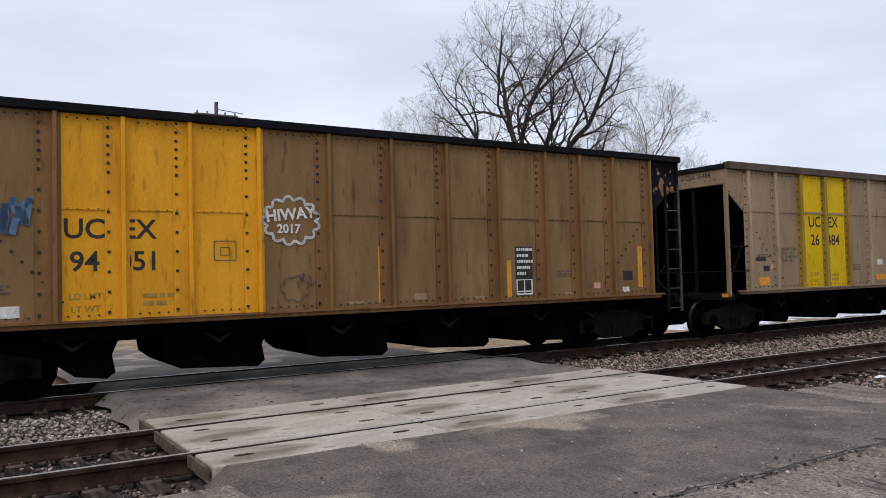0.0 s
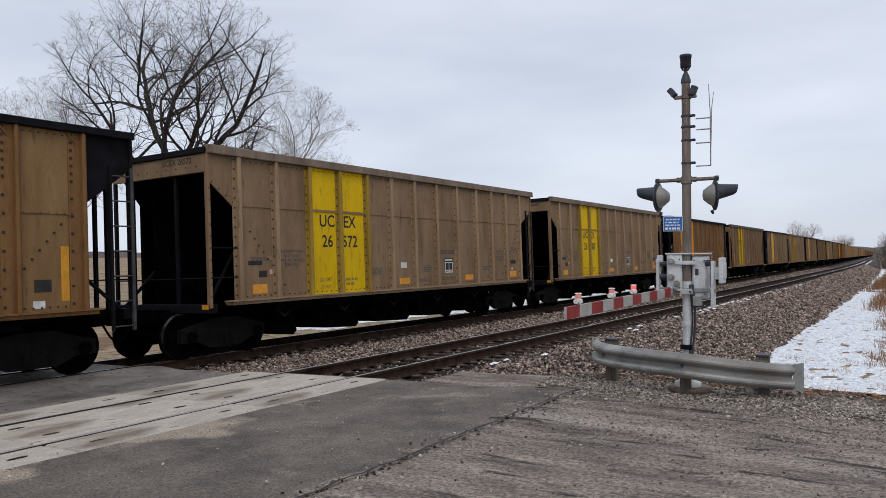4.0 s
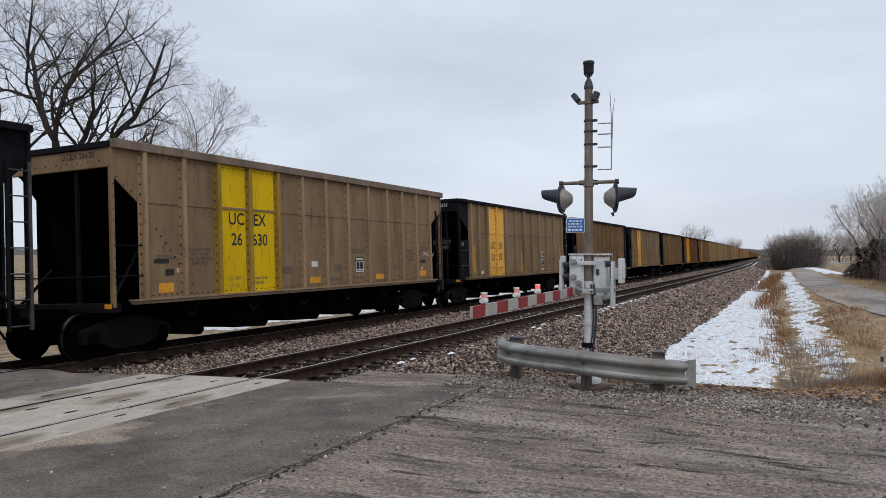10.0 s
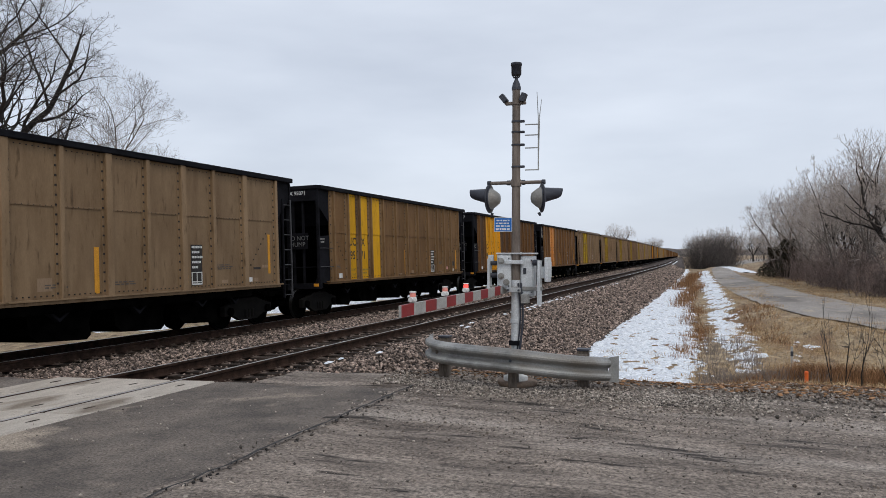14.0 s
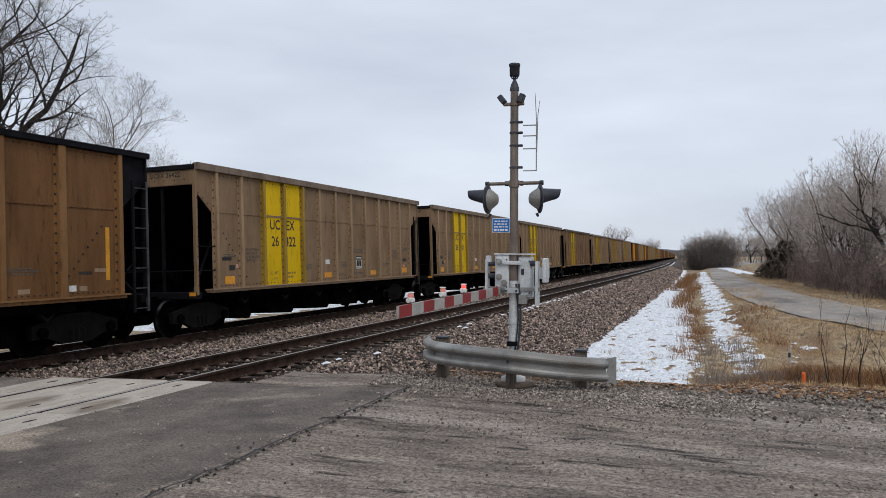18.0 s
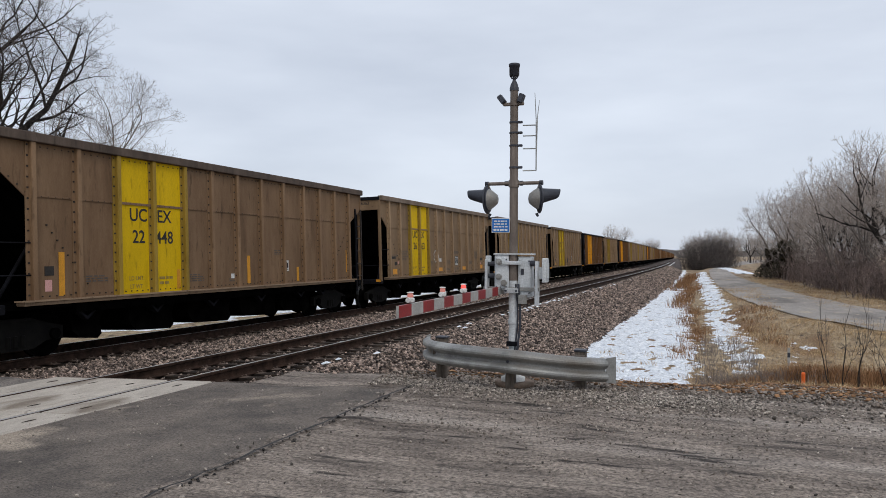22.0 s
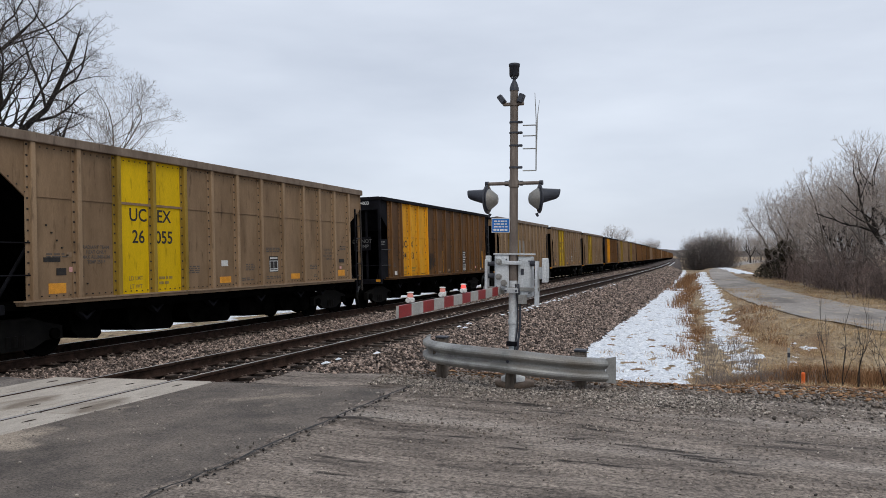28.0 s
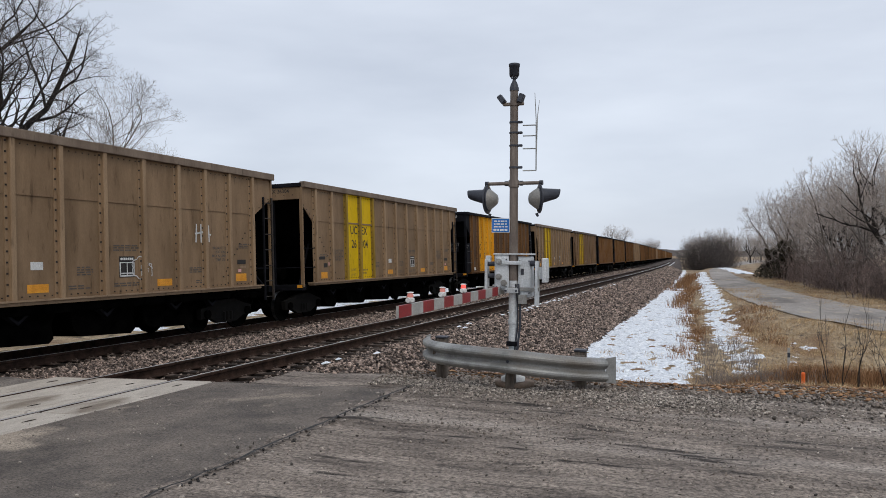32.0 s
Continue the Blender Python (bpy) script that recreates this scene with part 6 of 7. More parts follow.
def blades(name, rows, material, label, seed):
    """Dry stalks as narrow bent blades. rows: count, x range, y range, height range, lean, clump count."""
    rng = random.Random(seed)
    q = Build()
    for count, x0, x1, y0, y1, h0, h1, lean, clumps in rows:
        centres = [(rng.uniform(x0, x1), rng.uniform(y0, y1)) for _ in range(clumps)]
        for _ in range(count):
            cx, cy = rng.choice(centres)
            sx = 0.14 + 0.003 * (cy - 12)
            x, y = cx + rng.gauss(0, sx), cy + rng.gauss(0, sx)
            z = bank_z(x, y) - 0.02
            hh, a = rng.uniform(h0, h1), rng.uniform(0, 6.283)
            w = 0.002 + 0.00013 * y
            l = hh * rng.uniform(0.1, lean)
            dx, dy = math.cos(a), math.sin(a)
            mx, my, mz = x + dx * l * 0.4, y + dy * l * 0.4, z + hh * 0.62
            q.add([(x - w, y, z), (x + w, y, z), (mx - w * 0.7, my, mz), (mx + w * 0.7, my, mz), (x + dx * l, y + dy * l, z + hh)], [(0, 1, 3, 2), (2, 3, 4)])
    me = bpy.data.meshes.new(name)
    me.from_pydata(q.v, [], q.f)
    me.materials.append(material)
    return tagged(new(name, me), label, "grass", kind="stuff")


blades("dry_grass", [(16000, -0.8, 7, 13.0, 24, 0.03, 0.12, 2.4, 1600), (12000, 0.4, 6.0, 22, 37, 0.04, 0.14, 2.4, 1100), (3000, 5.0, 9.5, 44, 70, 0.05, 0.16, 1.8, 300), (2600, 3.4, 7.4, 68, 106, 0.06, 0.18, 1.8, 260), (1600, -4.4, -0.2, 11.4, 13.6, 0.02, 0.07, 1.8, 160), (900, -2.4, 7, 11.4, 13.2, 0.02, 0.07, 1.8, 120),
                     (2600, 0.2, 3.0, 36, 70, 0.06, 0.2, 1.4, 200), (500, -3.6, -0.6, 14.5, 26, 0.06, 0.2, 0.9, 14), (2600, 8, 13, 50, 95, 0.06, 0.2, 1.4, 200)],
       m_blade, "matted tan dead grass on the ditch bank", 31)
blades("russet_weeds", [(9500, 1.2, 3.3, 15.6, 19.5, 0.2, 0.55, 0.7, 85), (3500, 0.0, 1.6, 15.5, 19.5, 0.1, 0.34, 0.9, 120), (4000, 3.2, 6.5, 14.5, 22, 0.15, 0.5, 0.9, 110), (1400, -1.2, 0.2, 15.0, 17.5, 0.06, 0.25, 1.0, 60), (900, -1.4, -0.6, 25, 36, 0.1, 0.35, 0.7, 34), (450, -1.8, -1.1, 36, 48, 0.15, 0.42, 0.6, 30), (900, -2.8, -1.8, 48, 72, 0.25, 0.7, 0.5, 46), (1100, -4.2, -3.0, 72, 110, 0.35, 0.9, 0.5, 50), (900, 0.6, 2.4, 30, 44, 0.1, 0.3, 1.2, 50)],
       m_weed, "russet dead weeds standing in the ditch", 32)


blades("grey_stalks", [(3600, -0.4, 2.0, 15.4, 21, 0.15, 0.45, 0.8, 220), (1200, 2.4, 6, 15, 22, 0.15, 0.4, 0.8, 90), (700, -0.6, 1.0, 22, 30, 0.15, 0.4, 0.8, 60), (260, -3.0, -0.8, 14, 17, 0.08, 0.25, 0.8, 30)],
       m_paletwig, "thin grey dead weed stalks", 33)


def grow(seed, height, spread_, stems, levels, first=0.3, droop=0.0, thin=1.0, kids=(3, 4), twig=0.006, upright=0.6):
    """A bare tree: limbs in one Build, twigs in another."""
    rng = random.Random(seed)
    limbs, twigs = Build(), Build()

    def branch(p, d, length, radius, level):
        steps = 4 if level < 2 else 3
        dirs = []
        for i in range(steps):
            wob = 0.16 if level < 2 else 0.3
            d = (d + Vector((rng.gauss(0, wob), rng.gauss(0, wob), rng.gauss(0, wob * 0.6) + (upright * 0.12 if level else 0.05) - droop * 0.1 * level))).normalized()
            n = p + d * (length / steps)
            r1 = radius * (1 - 0.42 * (i + 1) / steps) if i < steps - 1 or level < levels else radius * 0.3
            r0 = radius * (1 - 0.42 * i / steps)
            tgt = limbs if level < levels - 1 else twigs
            tgt.tube(p, n, max(r0, twig * 0.5), max(r1, twig * 0.4), 7 if level == 0 else (5 if level < levels - 1 else 3), caps=False)
            p = n
            dirs.append((p.copy(), d.copy(), max(r1, twig)))
        if level >= levels:
            return
        count = rng.randint(*kids) + (1 if level >= 2 else 0)
        for c in range(count):
            at = dirs[-1] if c == 0 else rng.choice(dirs[1 if level else 2:])
            a = rng.uniform(0, 6.283)
            side = at[1].orthogonal().normalized()
            side = (Matrix.Rotation(a, 3, at[1]) @ side)
            openness = spread_ * (0.35 if c == 0 else rng.uniform(0.55, 1.1))
            nd = (at[1] + side * openness + Vector((0, 0, 0.12 * upright))).normalized()
            branch(at[0], nd, length * rng.uniform(0.6, 0.84), at[2] * (0.85 if c == 0 else rng.uniform(0.45, 0.7)), level + 1)

    for s in range(stems):
        a = 6.283 * s / max(stems, 1) + rng.uniform(-0.4, 0.4)
        lean = 0.0 if stems == 1 else rng.uniform(0.15, 0.4)
        branch(Vector((0.25 * math.cos(a) * (stems > 1), 0.25 * math.sin(a) * (stems > 1), -0.4)), Vector((lean * math.cos(a), lean * math.sin(a), 1)).normalized(), height * first, height * 0.017 * thin, 0)
    return limbs, twigs


def arbor(seed, height, width, fork, stems, kids=(7, 6, 5, 4), tip=0.009, girth=0.16, flare=0.68, rise=0.07, wob=0.1, trunk=True):
    """A bare tree: limbs fan from the fork into a vase-shaped crown, and each limb carries shoots that turn upwards at their tips.
    stems: the ways in which the limbs leave the fork. flare: height of the crown's widest part, as a share of the whole."""
    rng_ = random.Random(seed)
    limbs, twigs = Build(), Build()
    mid = height * flare
    gauss, uniform = rng_.gauss, rng_.uniform
    lobes = [uniform(0, 6.283) for _ in range(3)]

    def room(p, d):
        """How far the crown's outline lies from p along d."""
        k = 0.0
        while k < height:
            q = p + d * k
            a = math.atan2(q.y, q.x)
            half = width / 2 * (1 + 0.1 * math.sin(3 * a + lobes[0]) + 0.07 * math.sin(5 * a + q.z + lobes[1]))
            up = (height - mid) if q.z > mid else (mid - fork * 0.7)
            if (q.x * q.x + q.y * q.y) / (half * half) + ((q.z - mid) / up) ** 2 > 1:
                return k
            k += 0.25
        return k

    def branch(p, d, length, r, level):
        n = max(2, round(length / (0.9, 0.6, 0.45, 0.32, 0.25)[level]))
        side = 7 if level == 0 else (5 if level == 1 else 3)
        nodes, last = [], len(kids)
        w = wob * (1.0, 1.1, 1.3, 1.6, 1.9)[level]
        for i in range(n):
            d = Vector((d.x + gauss(0, w), d.y + gauss(0, w), d.z + gauss(0, w) + rise)).normalized()
            q = p + d * (length / n)
            r0, r1 = r * (1 - 0.62 * i / n), r * (1 - 0.62 * (i + 1) / n)
            (limbs if r0 > tip * 2.2 else twigs).tube(p, q, max(r0, tip * 0.6), max(r1, tip * 0.45), side, caps=False)
            p = q
            nodes.append((q, d, r1))
        if level >= last:
            return
        turn = uniform(0, 6.283)
        count = kids[level]
        for c in range(count):
            t = 1.0 if c == 0 else 0.22 + 0.78 * (c - uniform(0.1, 0.9)) / count
            at_, way, rr = nodes[min(n - 1, int(t * n))]
            turn += 2.4 + gauss(0, 0.5)
            open_ = radians(uniform(8, 24) if c == 0 else uniform(32, 68))
            out = Matrix.Rotation(turn, 3, way) @ way.orthogonal().normalized()
            nd = (way * math.cos(open_) + out * math.sin(open_) + Vector((0, 0, 0.08))).normalized()
            l = length * (0.68 - 0.2 * t) * uniform(0.7, 1.2)
            free = room(at_, nd)
            if free < 0.3 and level < 3:
                l = min(l, 0.7)
            l = max(0.22, min(l, free * uniform(0.85, 1.1) + 0.25))
            branch(at_, nd, l, rr * (0.88 if c == 0 else uniform(0.52, 0.74)), level + 1)

    foot = Vector((0, 0, fork))
    if trunk:
        limbs.tube((0, 0, -0.6), (0, 0, 0.5), girth * 1.9, girth * 1.45, 9, caps=False)
        limbs.tube((0, 0, 0.5), foot, girth * 1.45, girth * 1.25, 9, caps=False)
    for i, (dx, dy, dz) in enumerate(stems):
        d = Vector((dx, dy, dz)).normalized()
        p = foot if trunk else Vector((dx * 0.5, dy * 0.5, -0.3))
        branch(p, d, max(1.0, room(foot + d * 0.4, d)) * uniform(0.8, 0.95) + (0 if trunk else fork), girth * uniform(0.62, 0.9), 0)
    return limbs, twigs


def fit_height(limbs, twigs, height, width=None):
    """Scales a grown tree to its true height and width."""
    zs = max(p[2] for p in twigs.v)
    k = height / zs
    kw = k if width is None else width / (max(max(p[0] for p in twigs.v) - min(p[0] for p in twigs.v), max(p[1] for p in twigs.v) - min(p[1] for p in twigs.v)))
    for b_ in (limbs, twigs):
        b_.v = [(p[0] * kw, p[1] * kw, p[2] * k) for p in b_.v]


def fast_mesh(build, name, material):
    me = bpy.data.meshes.new(name)
    me.from_pydata(build.v, [], build.f)
    me.polygons.foreach_set("use_smooth", [True] * len(build.f))
    me.materials.append(material)
    return me


def tree(m, seed, height, width, label, bark, tw, stems=1, levels=5, spread_=0.8, group="", category="tree", **kw):
    limbs, twigs = grow(seed, height, spread_, stems, levels, **kw)
    fit_height(limbs, twigs, height, width)
    t = thing("bare_tree", m, label, category, group)
    part("trunk", fast_mesh(limbs, "trunk", bark), None, t)
    part("crown", fast_mesh(twigs, "crown", tw), None, t, "bare twigs")
    return t


def crowned(m, label, bark, tw, group="", **kw):
    limbs, twigs = arbor(**kw)
    t = thing("bare_tree", m, label, "tree", group)
    part("trunk", fast_mesh(limbs, "trunk", bark), None, t)
    part("crown", fast_mesh(twigs, "crown", tw), None, t, "bare twigs")
    return t


def at(deg, rng_, side=0.0):
    """A spot by bearing (degrees left of the line) and range from the camera."""
    x, y = -rng_ * math.sin(radians(deg)), rng_ * math.cos(radians(deg))
    return x, y, ground_z(x, y) - 0.1


def fan(right, deep, up, bearing):
    """A limb's way from its lean across and along the line of sight at a bearing."""
    c, n = math.cos(radians(bearing)), math.sin(radians(bearing))
    return (right * c - deep * n, right * n + deep * c, up)


crowned(pose(*at(51.5, 43)), "tall dark leafless elm with wide spreading limbs", m_bark, m_twig, seed=14, height=16.9, width=11.0, fork=6.0, girth=0.24, flare=0.7, kids=(8, 7, 5, 4), tip=0.0088, rise=0.05, wob=0.15,
        stems=[fan(*v, 51) for v in ((-0.85, 0.2, 0.8), (-0.3, -0.3, 1.0), (-0.02, 0.3, 1.0), (0.42, -0.15, 1.0), (-1.0, -0.4, 0.35), (0.9, 0.1, 0.6), (0.1, -0.8, 0.8))])
PALE = ((-0.5, 0.1, 0.9), (-0.15, -0.4, 1.0), (0.2, 0.3, 1.0), (0.6, 0.0, 0.8), (0.1, -0.7, 0.8))
pale = crowned(pose(*at(43.6, 56)), "pale grey leafless tree with fine twigs", m_palebark, m_paletwig, "pale trees beyond the tracks", seed=5, height=15.2, width=9.4, fork=4.0, girth=0.13, flare=0.66,
               stems=[fan(*v, 44) for v in PALE], kids=(8, 6, 5, 4), tip=0.0085, wob=0.13)
copy_thing(pale, pose(*at(59.0, 62), 0, 0, 130))
copy_thing(pale, pose(*at(40.3, 70), 0, 0, 70) @ Matrix.Diagonal((0.8, 0.8, 0.76, 1)))


# ---- woods along the lane ----
def ring(count, lean, seed):
    r = random.Random(seed)
    return [(lean * r.uniform(0.5, 1.2) * math.cos(6.283 * i / count + r.uniform(-0.4, 0.4)), lean * r.uniform(0.5, 1.2) * math.sin(6.283 * i / count + r.uniform(-0.4, 0.4)), 1.0) for i in range(count)]


woods = [crowned(pose(9.6, 70, ground_z(9.6, 70)), "grey leafless tree at the edge of the woods", m_palebark, m_woodtwig, "bare trees along the lane", seed=41, height=10.6, width=8.6, fork=1.4, girth=0.12, flare=0.62, stems=ring(5, 0.6, 1), kids=(8, 6, 4, 2), tip=0.014, wob=0.13, trunk=False),
         crowned(pose(11.4, 61, ground_z(11.4, 61)), "dark-limbed leafless tree at the edge of the woods", m_bark, m_woodtwig, "bare trees along the lane", seed=42, height=11.6, width=9.6, fork=2.2, girth=0.2, flare=0.62, stems=ring(5, 0.7, 2), kids=(8, 7, 4, 2), tip=0.014, wob=0.15),
         crowned(pose(7.6, 94, ground_z(7.6, 94)), "grey leafless tree at the edge of the woods", m_palebark, m_woodtwig, "bare trees along the lane", seed=43, height=10.4, width=9.0, fork=1.0, girth=0.12, flare=0.6, stems=ring(6, 0.65, 3), kids=(8, 6, 4, 2), tip=0.014, wob=0.13, trunk=False)]
EDGE = [(14.6, 36), (10.2, 52), (8.3, 70), (6.4, 98), (5.8, 114)]


def edge_x(y):
    for (x0, y0), (x1, y1) in zip(EDGE, EDGE[1:]):
        if y <= y1:
            return x0 + (x1 - x0) * (y - y0) / (y1 - y0)
    return EDGE[-1][0]


rng = random.Random(51)
for y, back, which, scale in ((50, 6, 0, 1.0), (57, 4.4, 2, 0.95), (63, 3.2, 0, 0.98), (64, 7, 2, 1.05), (73, 2.6, 2, 0.95), (76, 6, 0, 1.0), (79, 3.4, 1, 0.85),
                              (83, 2.2, 0, 0.95), (90, 5, 2, 1.0), (98, 2.8, 2, 1.0), (104, 1.4, 0, 0.97), (108, 4.6, 2, 1.0), (72, 11, 2, 1.05)):
    x = edge_x(y) + back
    copy_thing(woods[which], pose(x, y, ground_z(x, y) - 0.15, 0, 0, rng.uniform(0, 360)) @ Matrix.Diagonal((scale * 1.06, scale * 1.06, scale * 1.1, 1)))
# far clump beside the line, and trees on the skyline
for x, y, which, ang, k in ((-5.6, 176, 0, 10, 0.7), (-4.0, 186, 2, 80, 0.75), (-2.6, 176, 2, 150, 0.78), (-1.0, 190, 0, 200, 0.85), (0.6, 184, 2, 300, 0.8), (-5.0, 198, 1, 40, 0.7), (1.6, 196, 2, 20, 0.75), (-3.0, 205, 0, 260, 0.8), (-0.4, 178, 0, 100, 0.8), (-4.4, 181, 2, 330, 0.7),
                         (10, 330, 0, 0, 1), (16, 345, 1, 60, 1), (22, 350, 2, 100, 1), (30, 360, 0, 150, 1), (36, 350, 1, 220, 1), (44, 370, 2, 10, 1), (-32.7, 262, 1, 40, 1.1), (-40, 420, 0, 20, 1), (-35, 430, 1, 80, 1), (-58, 520, 2, 30, 1), (-50, 540, 0, 100, 1), (-44, 560, 1, 10, 1)):
    copy_thing(woods[which], pose(x, y, ground_z(x, y) - 0.15, 0, 0, ang) @ Matrix.Diagonal((k, k, k, 1)))


def bush(m, seed, height, width, label, stems, tw, group=""):
    """Dense brush: many thin stems from the ground."""
    rng_ = random.Random(seed)
    limbs, twigs = Build(), Build()
    for s in range(stems):
        a, r = rng_.uniform(0, 6.283), rng_.uniform(0, width * 0.4)
        p = Vector((r * math.cos(a), r * math.sin(a), -0.2))
        d = Vector((0.5 * math.cos(a) * r / width + rng_.gauss(0, 0.15), 0.5 * math.sin(a) * r / width + rng_.gauss(0, 0.15), 1)).normalized()
        l = height * rng_.uniform(0.55, 1.05) * (1 - 0.35 * (r / (width * 0.5)) ** 2)
        for i in range(4):
            n = p + d * (l / 4)
            limbs.tube(p, n, 0.022 * (1 - i * 0.2), 0.022 * (0.8 - i * 0.2), 4, caps=False)
            for _ in range(4):
                t = rng_.random()
                b0 = p.lerp(n, t)
                bd = (d + Vector((rng_.gauss(0, 0.7), rng_.gauss(0, 0.7), rng_.gauss(0.1, 0.35)))).normalized()
                b1 = b0 + bd * l * rng_.uniform(0.12, 0.26)
                twigs.tube(b0, b1, 0.011, 0.007, 3, caps=False)
                for _ in range(2):
                    b2 = b0.lerp(b1, rng_.uniform(0.4, 1)) 
                    twigs.tube(b2, b2 + (bd + Vector((rng_.gauss(0, 0.6), rng_.gauss(0, 0.6), rng_.gauss(0, 0.4)))).normalized() * l * rng_.uniform(0.06, 0.16), 0.008, 0.005, 3, caps=False)
            p, d = n, (d + Vector((rng_.gauss(0, 0.15), rng_.gauss(0, 0.15), 0))).normalized()
    t = thing("bush", m, label, "bush", group)
    part("stem_mass", fast_mesh(limbs, "stem_mass", tw), None, t, kind="stuff")
    part("twig_mass", fast_mesh(twigs, "twig_mass", tw), None, t, kind="stuff")
    return t


brush = [bush(pose(8.0, 71, ground_z(8.0, 71)), 61, 3.6, 4.2, "dense russet-grey leafless brush beside the lane", 32, m_brush, "brush along the lane"),
         bush(pose(9.4, 56, ground_z(9.4, 56)), 62, 3.0, 3.8, "dense russet-grey leafless brush beside the lane", 30, m_brush, "brush along the lane")]
thicket = bush(pose(-2.6, 171, ground_z(-2.6, 171)), 63, 6.2, 6.6, "tall grey leafless thicket beside the line", 60, m_thicket, "thickets beside the line")
y, i = 42.0, 0
while y < 106:
    for back in (0.7, 2.9):
        x = edge_x(y) + back + rng.uniform(-0.5, 0.5)
        k = rng.uniform(0.65, 1.08)
        copy_thing(brush[i % 2], pose(x, y + rng.uniform(-0.8, 0.8), ground_z(x, y) - 0.1, 0, 0, rng.uniform(0, 360)) @ Matrix.Diagonal((k, k, k, 1)))
        i += 1
    y += 2.5 if y < 75 else 3.6
for x, y in ((-5.6, 174), (-4.6, 178), (-3.4, 174), (-2.2, 177), (-1.0, 174), (0.4, 178), (-5.0, 182), (-3.8, 184), (-1.4, 184), (-0.2, 171), (1.2, 176), (1.8, 188), (-5.8, 190)):
    k = 0.8 + 0.18 * (i % 3)
    copy_thing(thicket, pose(x, y, ground_z(x, y), 0, 0, i * 50) @ Matrix.Diagonal((k, k, k, 1)))
    i += 1


def cedar(m, seed, height, width):
    rng_ = random.Random(seed)
    q = Build()
    for _ in range(2600):
        t = rng_.random() ** 0.8
        r = width / 2 * (1 - t * 0.75) * math.sqrt(rng_.random()) * (0.8 + 0.35 * math.sin(7 * t + rng_.random()))
        a = rng_.uniform(0, 6.283)
        p = Vector((r * math.cos(a), r * math.sin(a), 0.15 + t * (height - 0.3)))
        d = Vector((math.cos(a) + rng_.gauss(0, 0.5), math.sin(a) + rng_.gauss(0, 0.5), rng_.uniform(0.1, 1.0))).normalized()
        s = d.orthogonal().normalized() * rng_.uniform(0.05, 0.12)
        e = p + d * rng_.uniform(0.15, 0.4)
        q.add([tuple(p - s), tuple(p + s), tuple(e)], [(0, 1, 2)])
    t = thing("cedar", m, "dark green-brown cedar bush among bare brush", "cedar")
    part("trunk", Build().tube((0, 0, -0.2), (0, 0, height * 0.8), 0.09, 0.03, 6), m_bark, t)
    part("foliage", fast_mesh(q, "foliage", m_cedar), None, t)
    return t


cedar(pose(6.9, 94, ground_z(6.9, 94)), 71, 4.4, 4.6)
cedar(pose(5.6, 98, ground_z(5.6, 98)), 72, 3.6, 3.6)

# low woods along the far skyline, with haze in their colour
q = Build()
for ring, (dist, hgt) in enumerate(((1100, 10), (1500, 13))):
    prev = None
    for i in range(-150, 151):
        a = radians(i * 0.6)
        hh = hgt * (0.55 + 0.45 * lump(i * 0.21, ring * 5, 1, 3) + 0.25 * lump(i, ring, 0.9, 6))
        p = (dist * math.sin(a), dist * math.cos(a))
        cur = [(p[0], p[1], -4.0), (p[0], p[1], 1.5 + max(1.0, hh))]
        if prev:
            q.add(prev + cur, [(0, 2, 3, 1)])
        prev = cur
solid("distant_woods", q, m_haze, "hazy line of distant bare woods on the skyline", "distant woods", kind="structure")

# saplings, markers and a utility pole
sap = tree(pose(1.99, 14.5, bank_z(1.99, 14.5) - 0.05), 81, 1.6, 1.0, "thin leafless sapling at the lot's edge", m_bark, m_twig, stems=3, levels=3, spread_=0.5, category="sapling", kids=(2, 3), twig=0.006, thin=1.0)
copy_thing(sap, pose(2.5, 13.2, bank_z(2.5, 13.2) - 0.35, 0, 0, 140))
copy_thing(sap, pose(3.1, 15.5, bank_z(3.1, 15.5) - 0.2, 0, 0, 60))
x, y = 1.62, 21.0
mk = thing("marker_post", pose(x, y, ground_z(x, y)), "slim white marker post with a dark band", "marker post")
part("post", Build().box(-0.03, 0.03, -0.015, 0.015, -0.2, 0.9, 0.005), m_armwhite, mk)
part("band", Build().box(-0.032, 0.032, -0.017, 0.017, 0.66, 0.78, 0.002), m_lamp, mk)
x, y = 1.42, 15.3
mk = thing("utility_marker", pose(x, y, ground_z(x, y)), "short bright orange plastic utility marker", "marker")
part("tube", Build().tube((0, 0, -0.1), (0, 0, 0.24), 0.035, 0.033, 12), m_orange, mk)
part("cap", Build().lathe([(0.036, 0.24), (0.03, 0.265), (0.01, 0.275)], 12), m_orange, mk)
x, y = -43.3, 12.3
up = thing("utility_pole", pose(x, y, -1.2), "weathered timber utility pole with a cross arm", "utility pole")
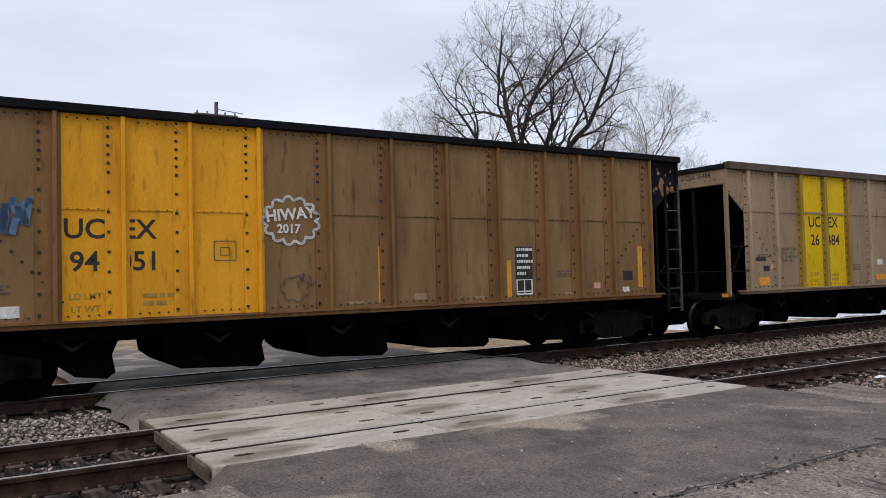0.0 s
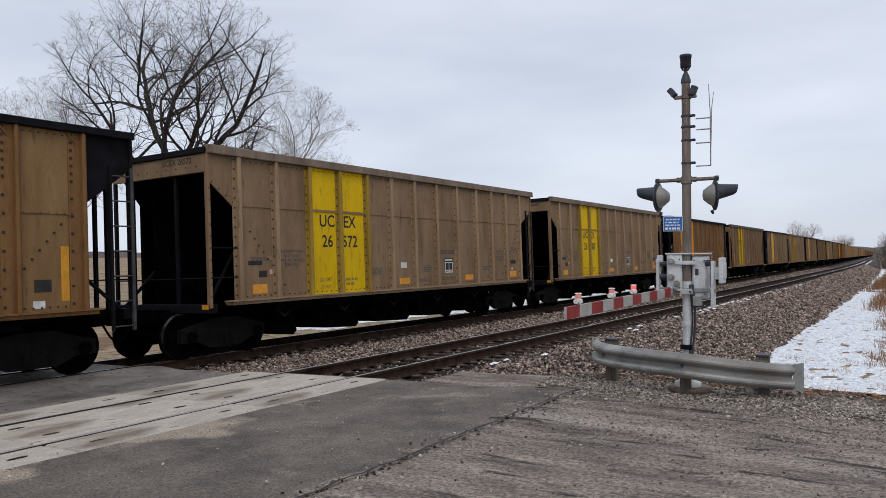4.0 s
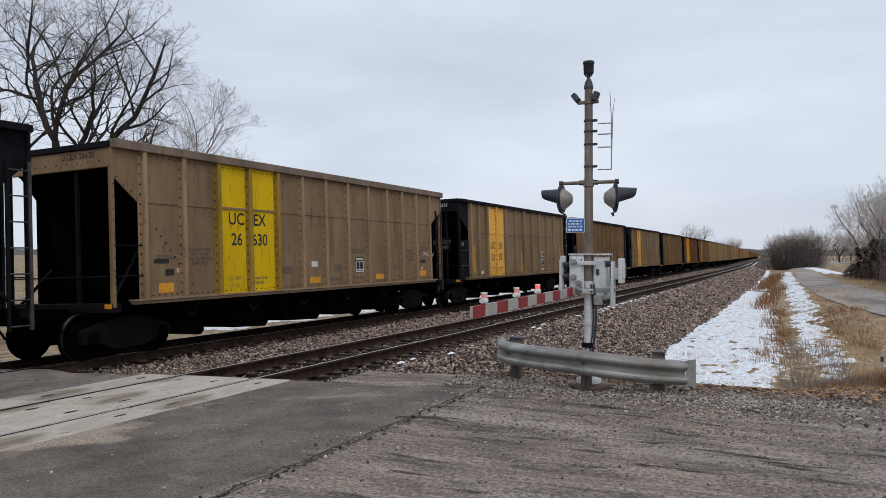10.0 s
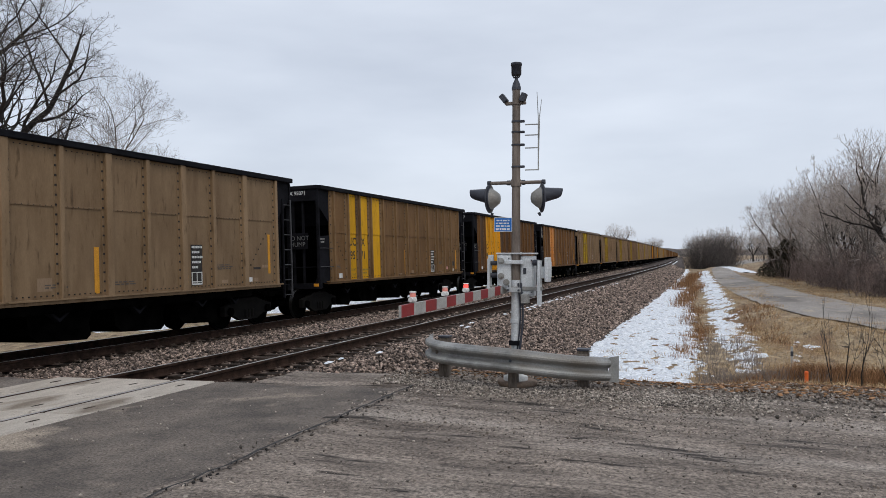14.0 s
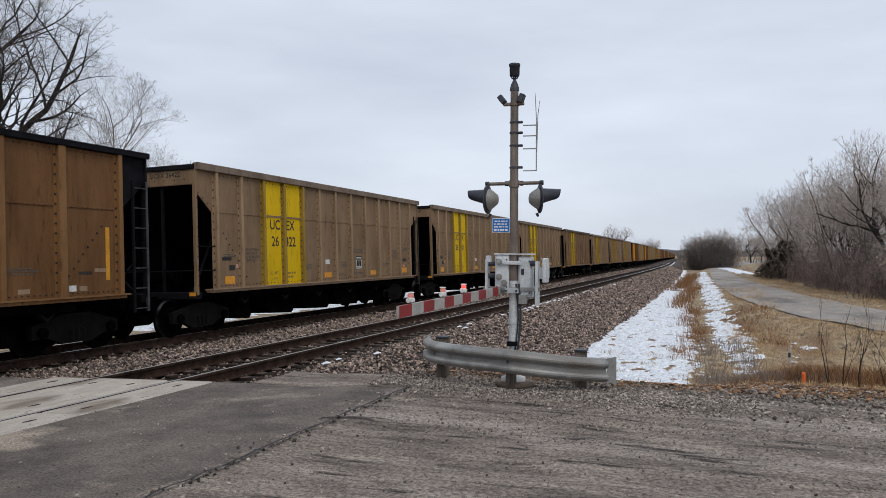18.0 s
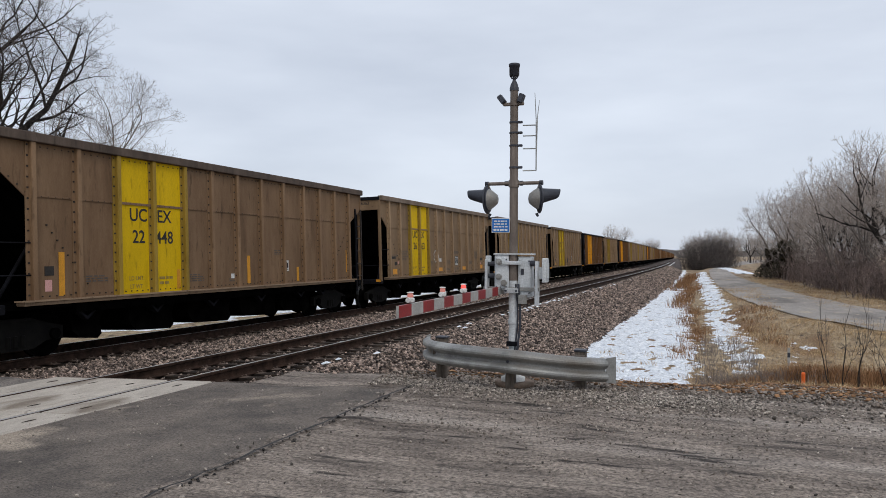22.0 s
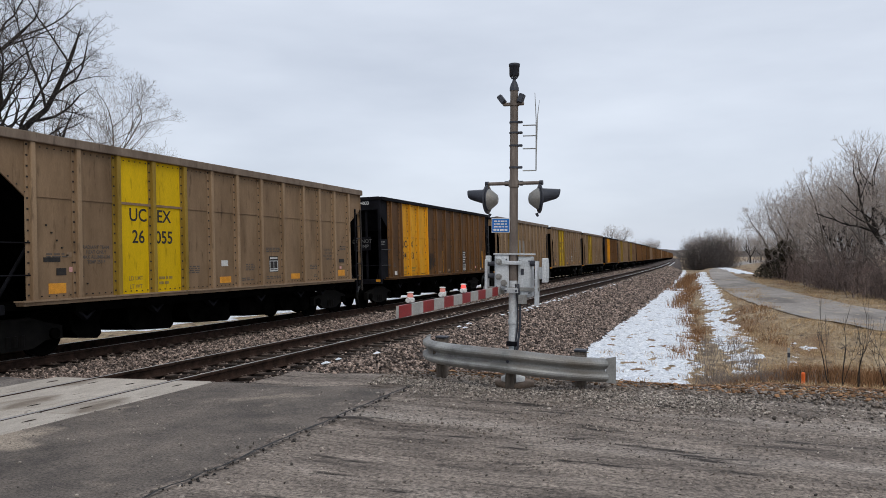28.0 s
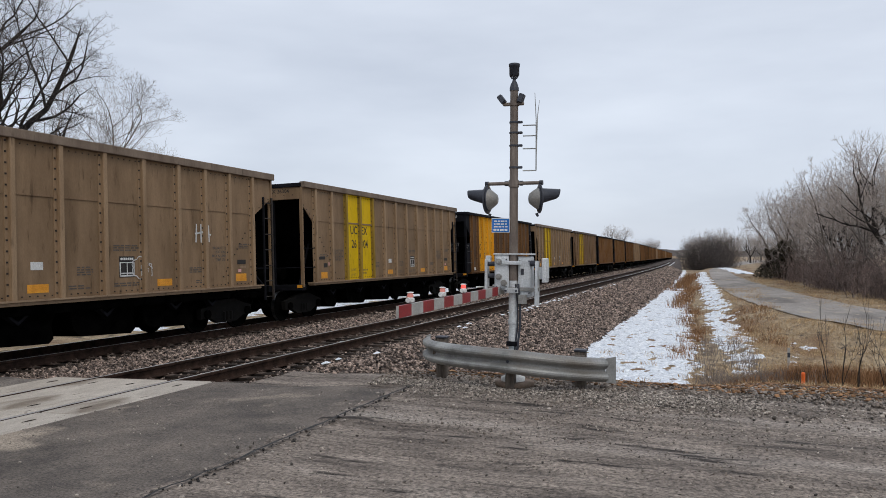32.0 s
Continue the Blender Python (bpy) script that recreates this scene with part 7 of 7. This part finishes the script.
part("pole", Build().tube((0, 0, -0.5), (0, 0, 11.7), 0.16, 0.1, 10), m_post, up)
part("cross_arm", Build().box(-0.06, 0.06, -1.2, 1.2, 10.9, 11.02, 0.01), m_post, up)
for yy in (-1.05, -0.5, 0.5, 1.05):
    part("insulator", Build().lathe([(0.03, 11.02), (0.06, 11.06), (0.05, 11.16)], 8, pose(0, yy, 0)), m_galv, up)
part("lamp_bracket", Build().tube((0, 0, 11.3), (0.1, 1.5, 11.15), 0.03, n=6), m_galv, up)

# more bare woods in the distance behind the lane
for i in range(16):
    x, y = 4 + i * 4.6 + rng.uniform(-2, 2), 270 + (i % 4) * 16 + rng.uniform(-6, 6)
    copy_thing(woods[i % 3], pose(x, y, ground_z(x, y) - 0.2, 0, 0, i * 47))


# ---- motion ----
# metres by which the train lags its even pace, at seconds
SLACK = ((0, 0.0), (1, 0.04), (2, 0.05), (3, 0.3), (6, 0.28), (7, 0.38), (8, 0.4), (9, 0.36), (10, 0.5), (11, 0.42), (12, 0.36), (13, 0.56), (14, 0.5), (17, 0.0), (25, -0.08), (28, -0.06), (29, -0.42), (32, -0.38))


def slack(t):
    for (t0, a), (t1, c) in zip(SLACK, SLACK[1:]):
        if t <= t1:
            return a + (c - a) * (t - t0) / (t1 - t0)
    return SLACK[-1][1]


def motions():
    turn_rate = PITCH / PERIOD / 0.457
    for kind, sets in WHEELSETS.items():
        first = {}
        for y, ob in sets:
            if y not in first:
                base = ob.matrix_basis.translation.copy()
                rows = []
                for i in range(961):
                    t = i / 30
                    rows.append((t, Matrix.LocRotScale(base, Euler((turn_rate * t, 0, 0)), None)))
                walk(ob, rows)
                first[y] = ob
            else:
                src = first[y]
                ob.rotation_mode = "QUATERNION"
                ob.animation_data_create()
                ob.animation_data.action = src.animation_data.action
                ob.animation_data.action_slot = src.animation_data.action_slot
    for k, car in CARS:
        rows = []
        for i in range(33):
            s = CAR_FRONT + PITCH * k - PITCH / PERIOD * i - BODY / 2 + slack(i)
            rows.append((float(i), on_track(s, SPACING + GAUGE / 2)))
        walk(car, rows)


motions()
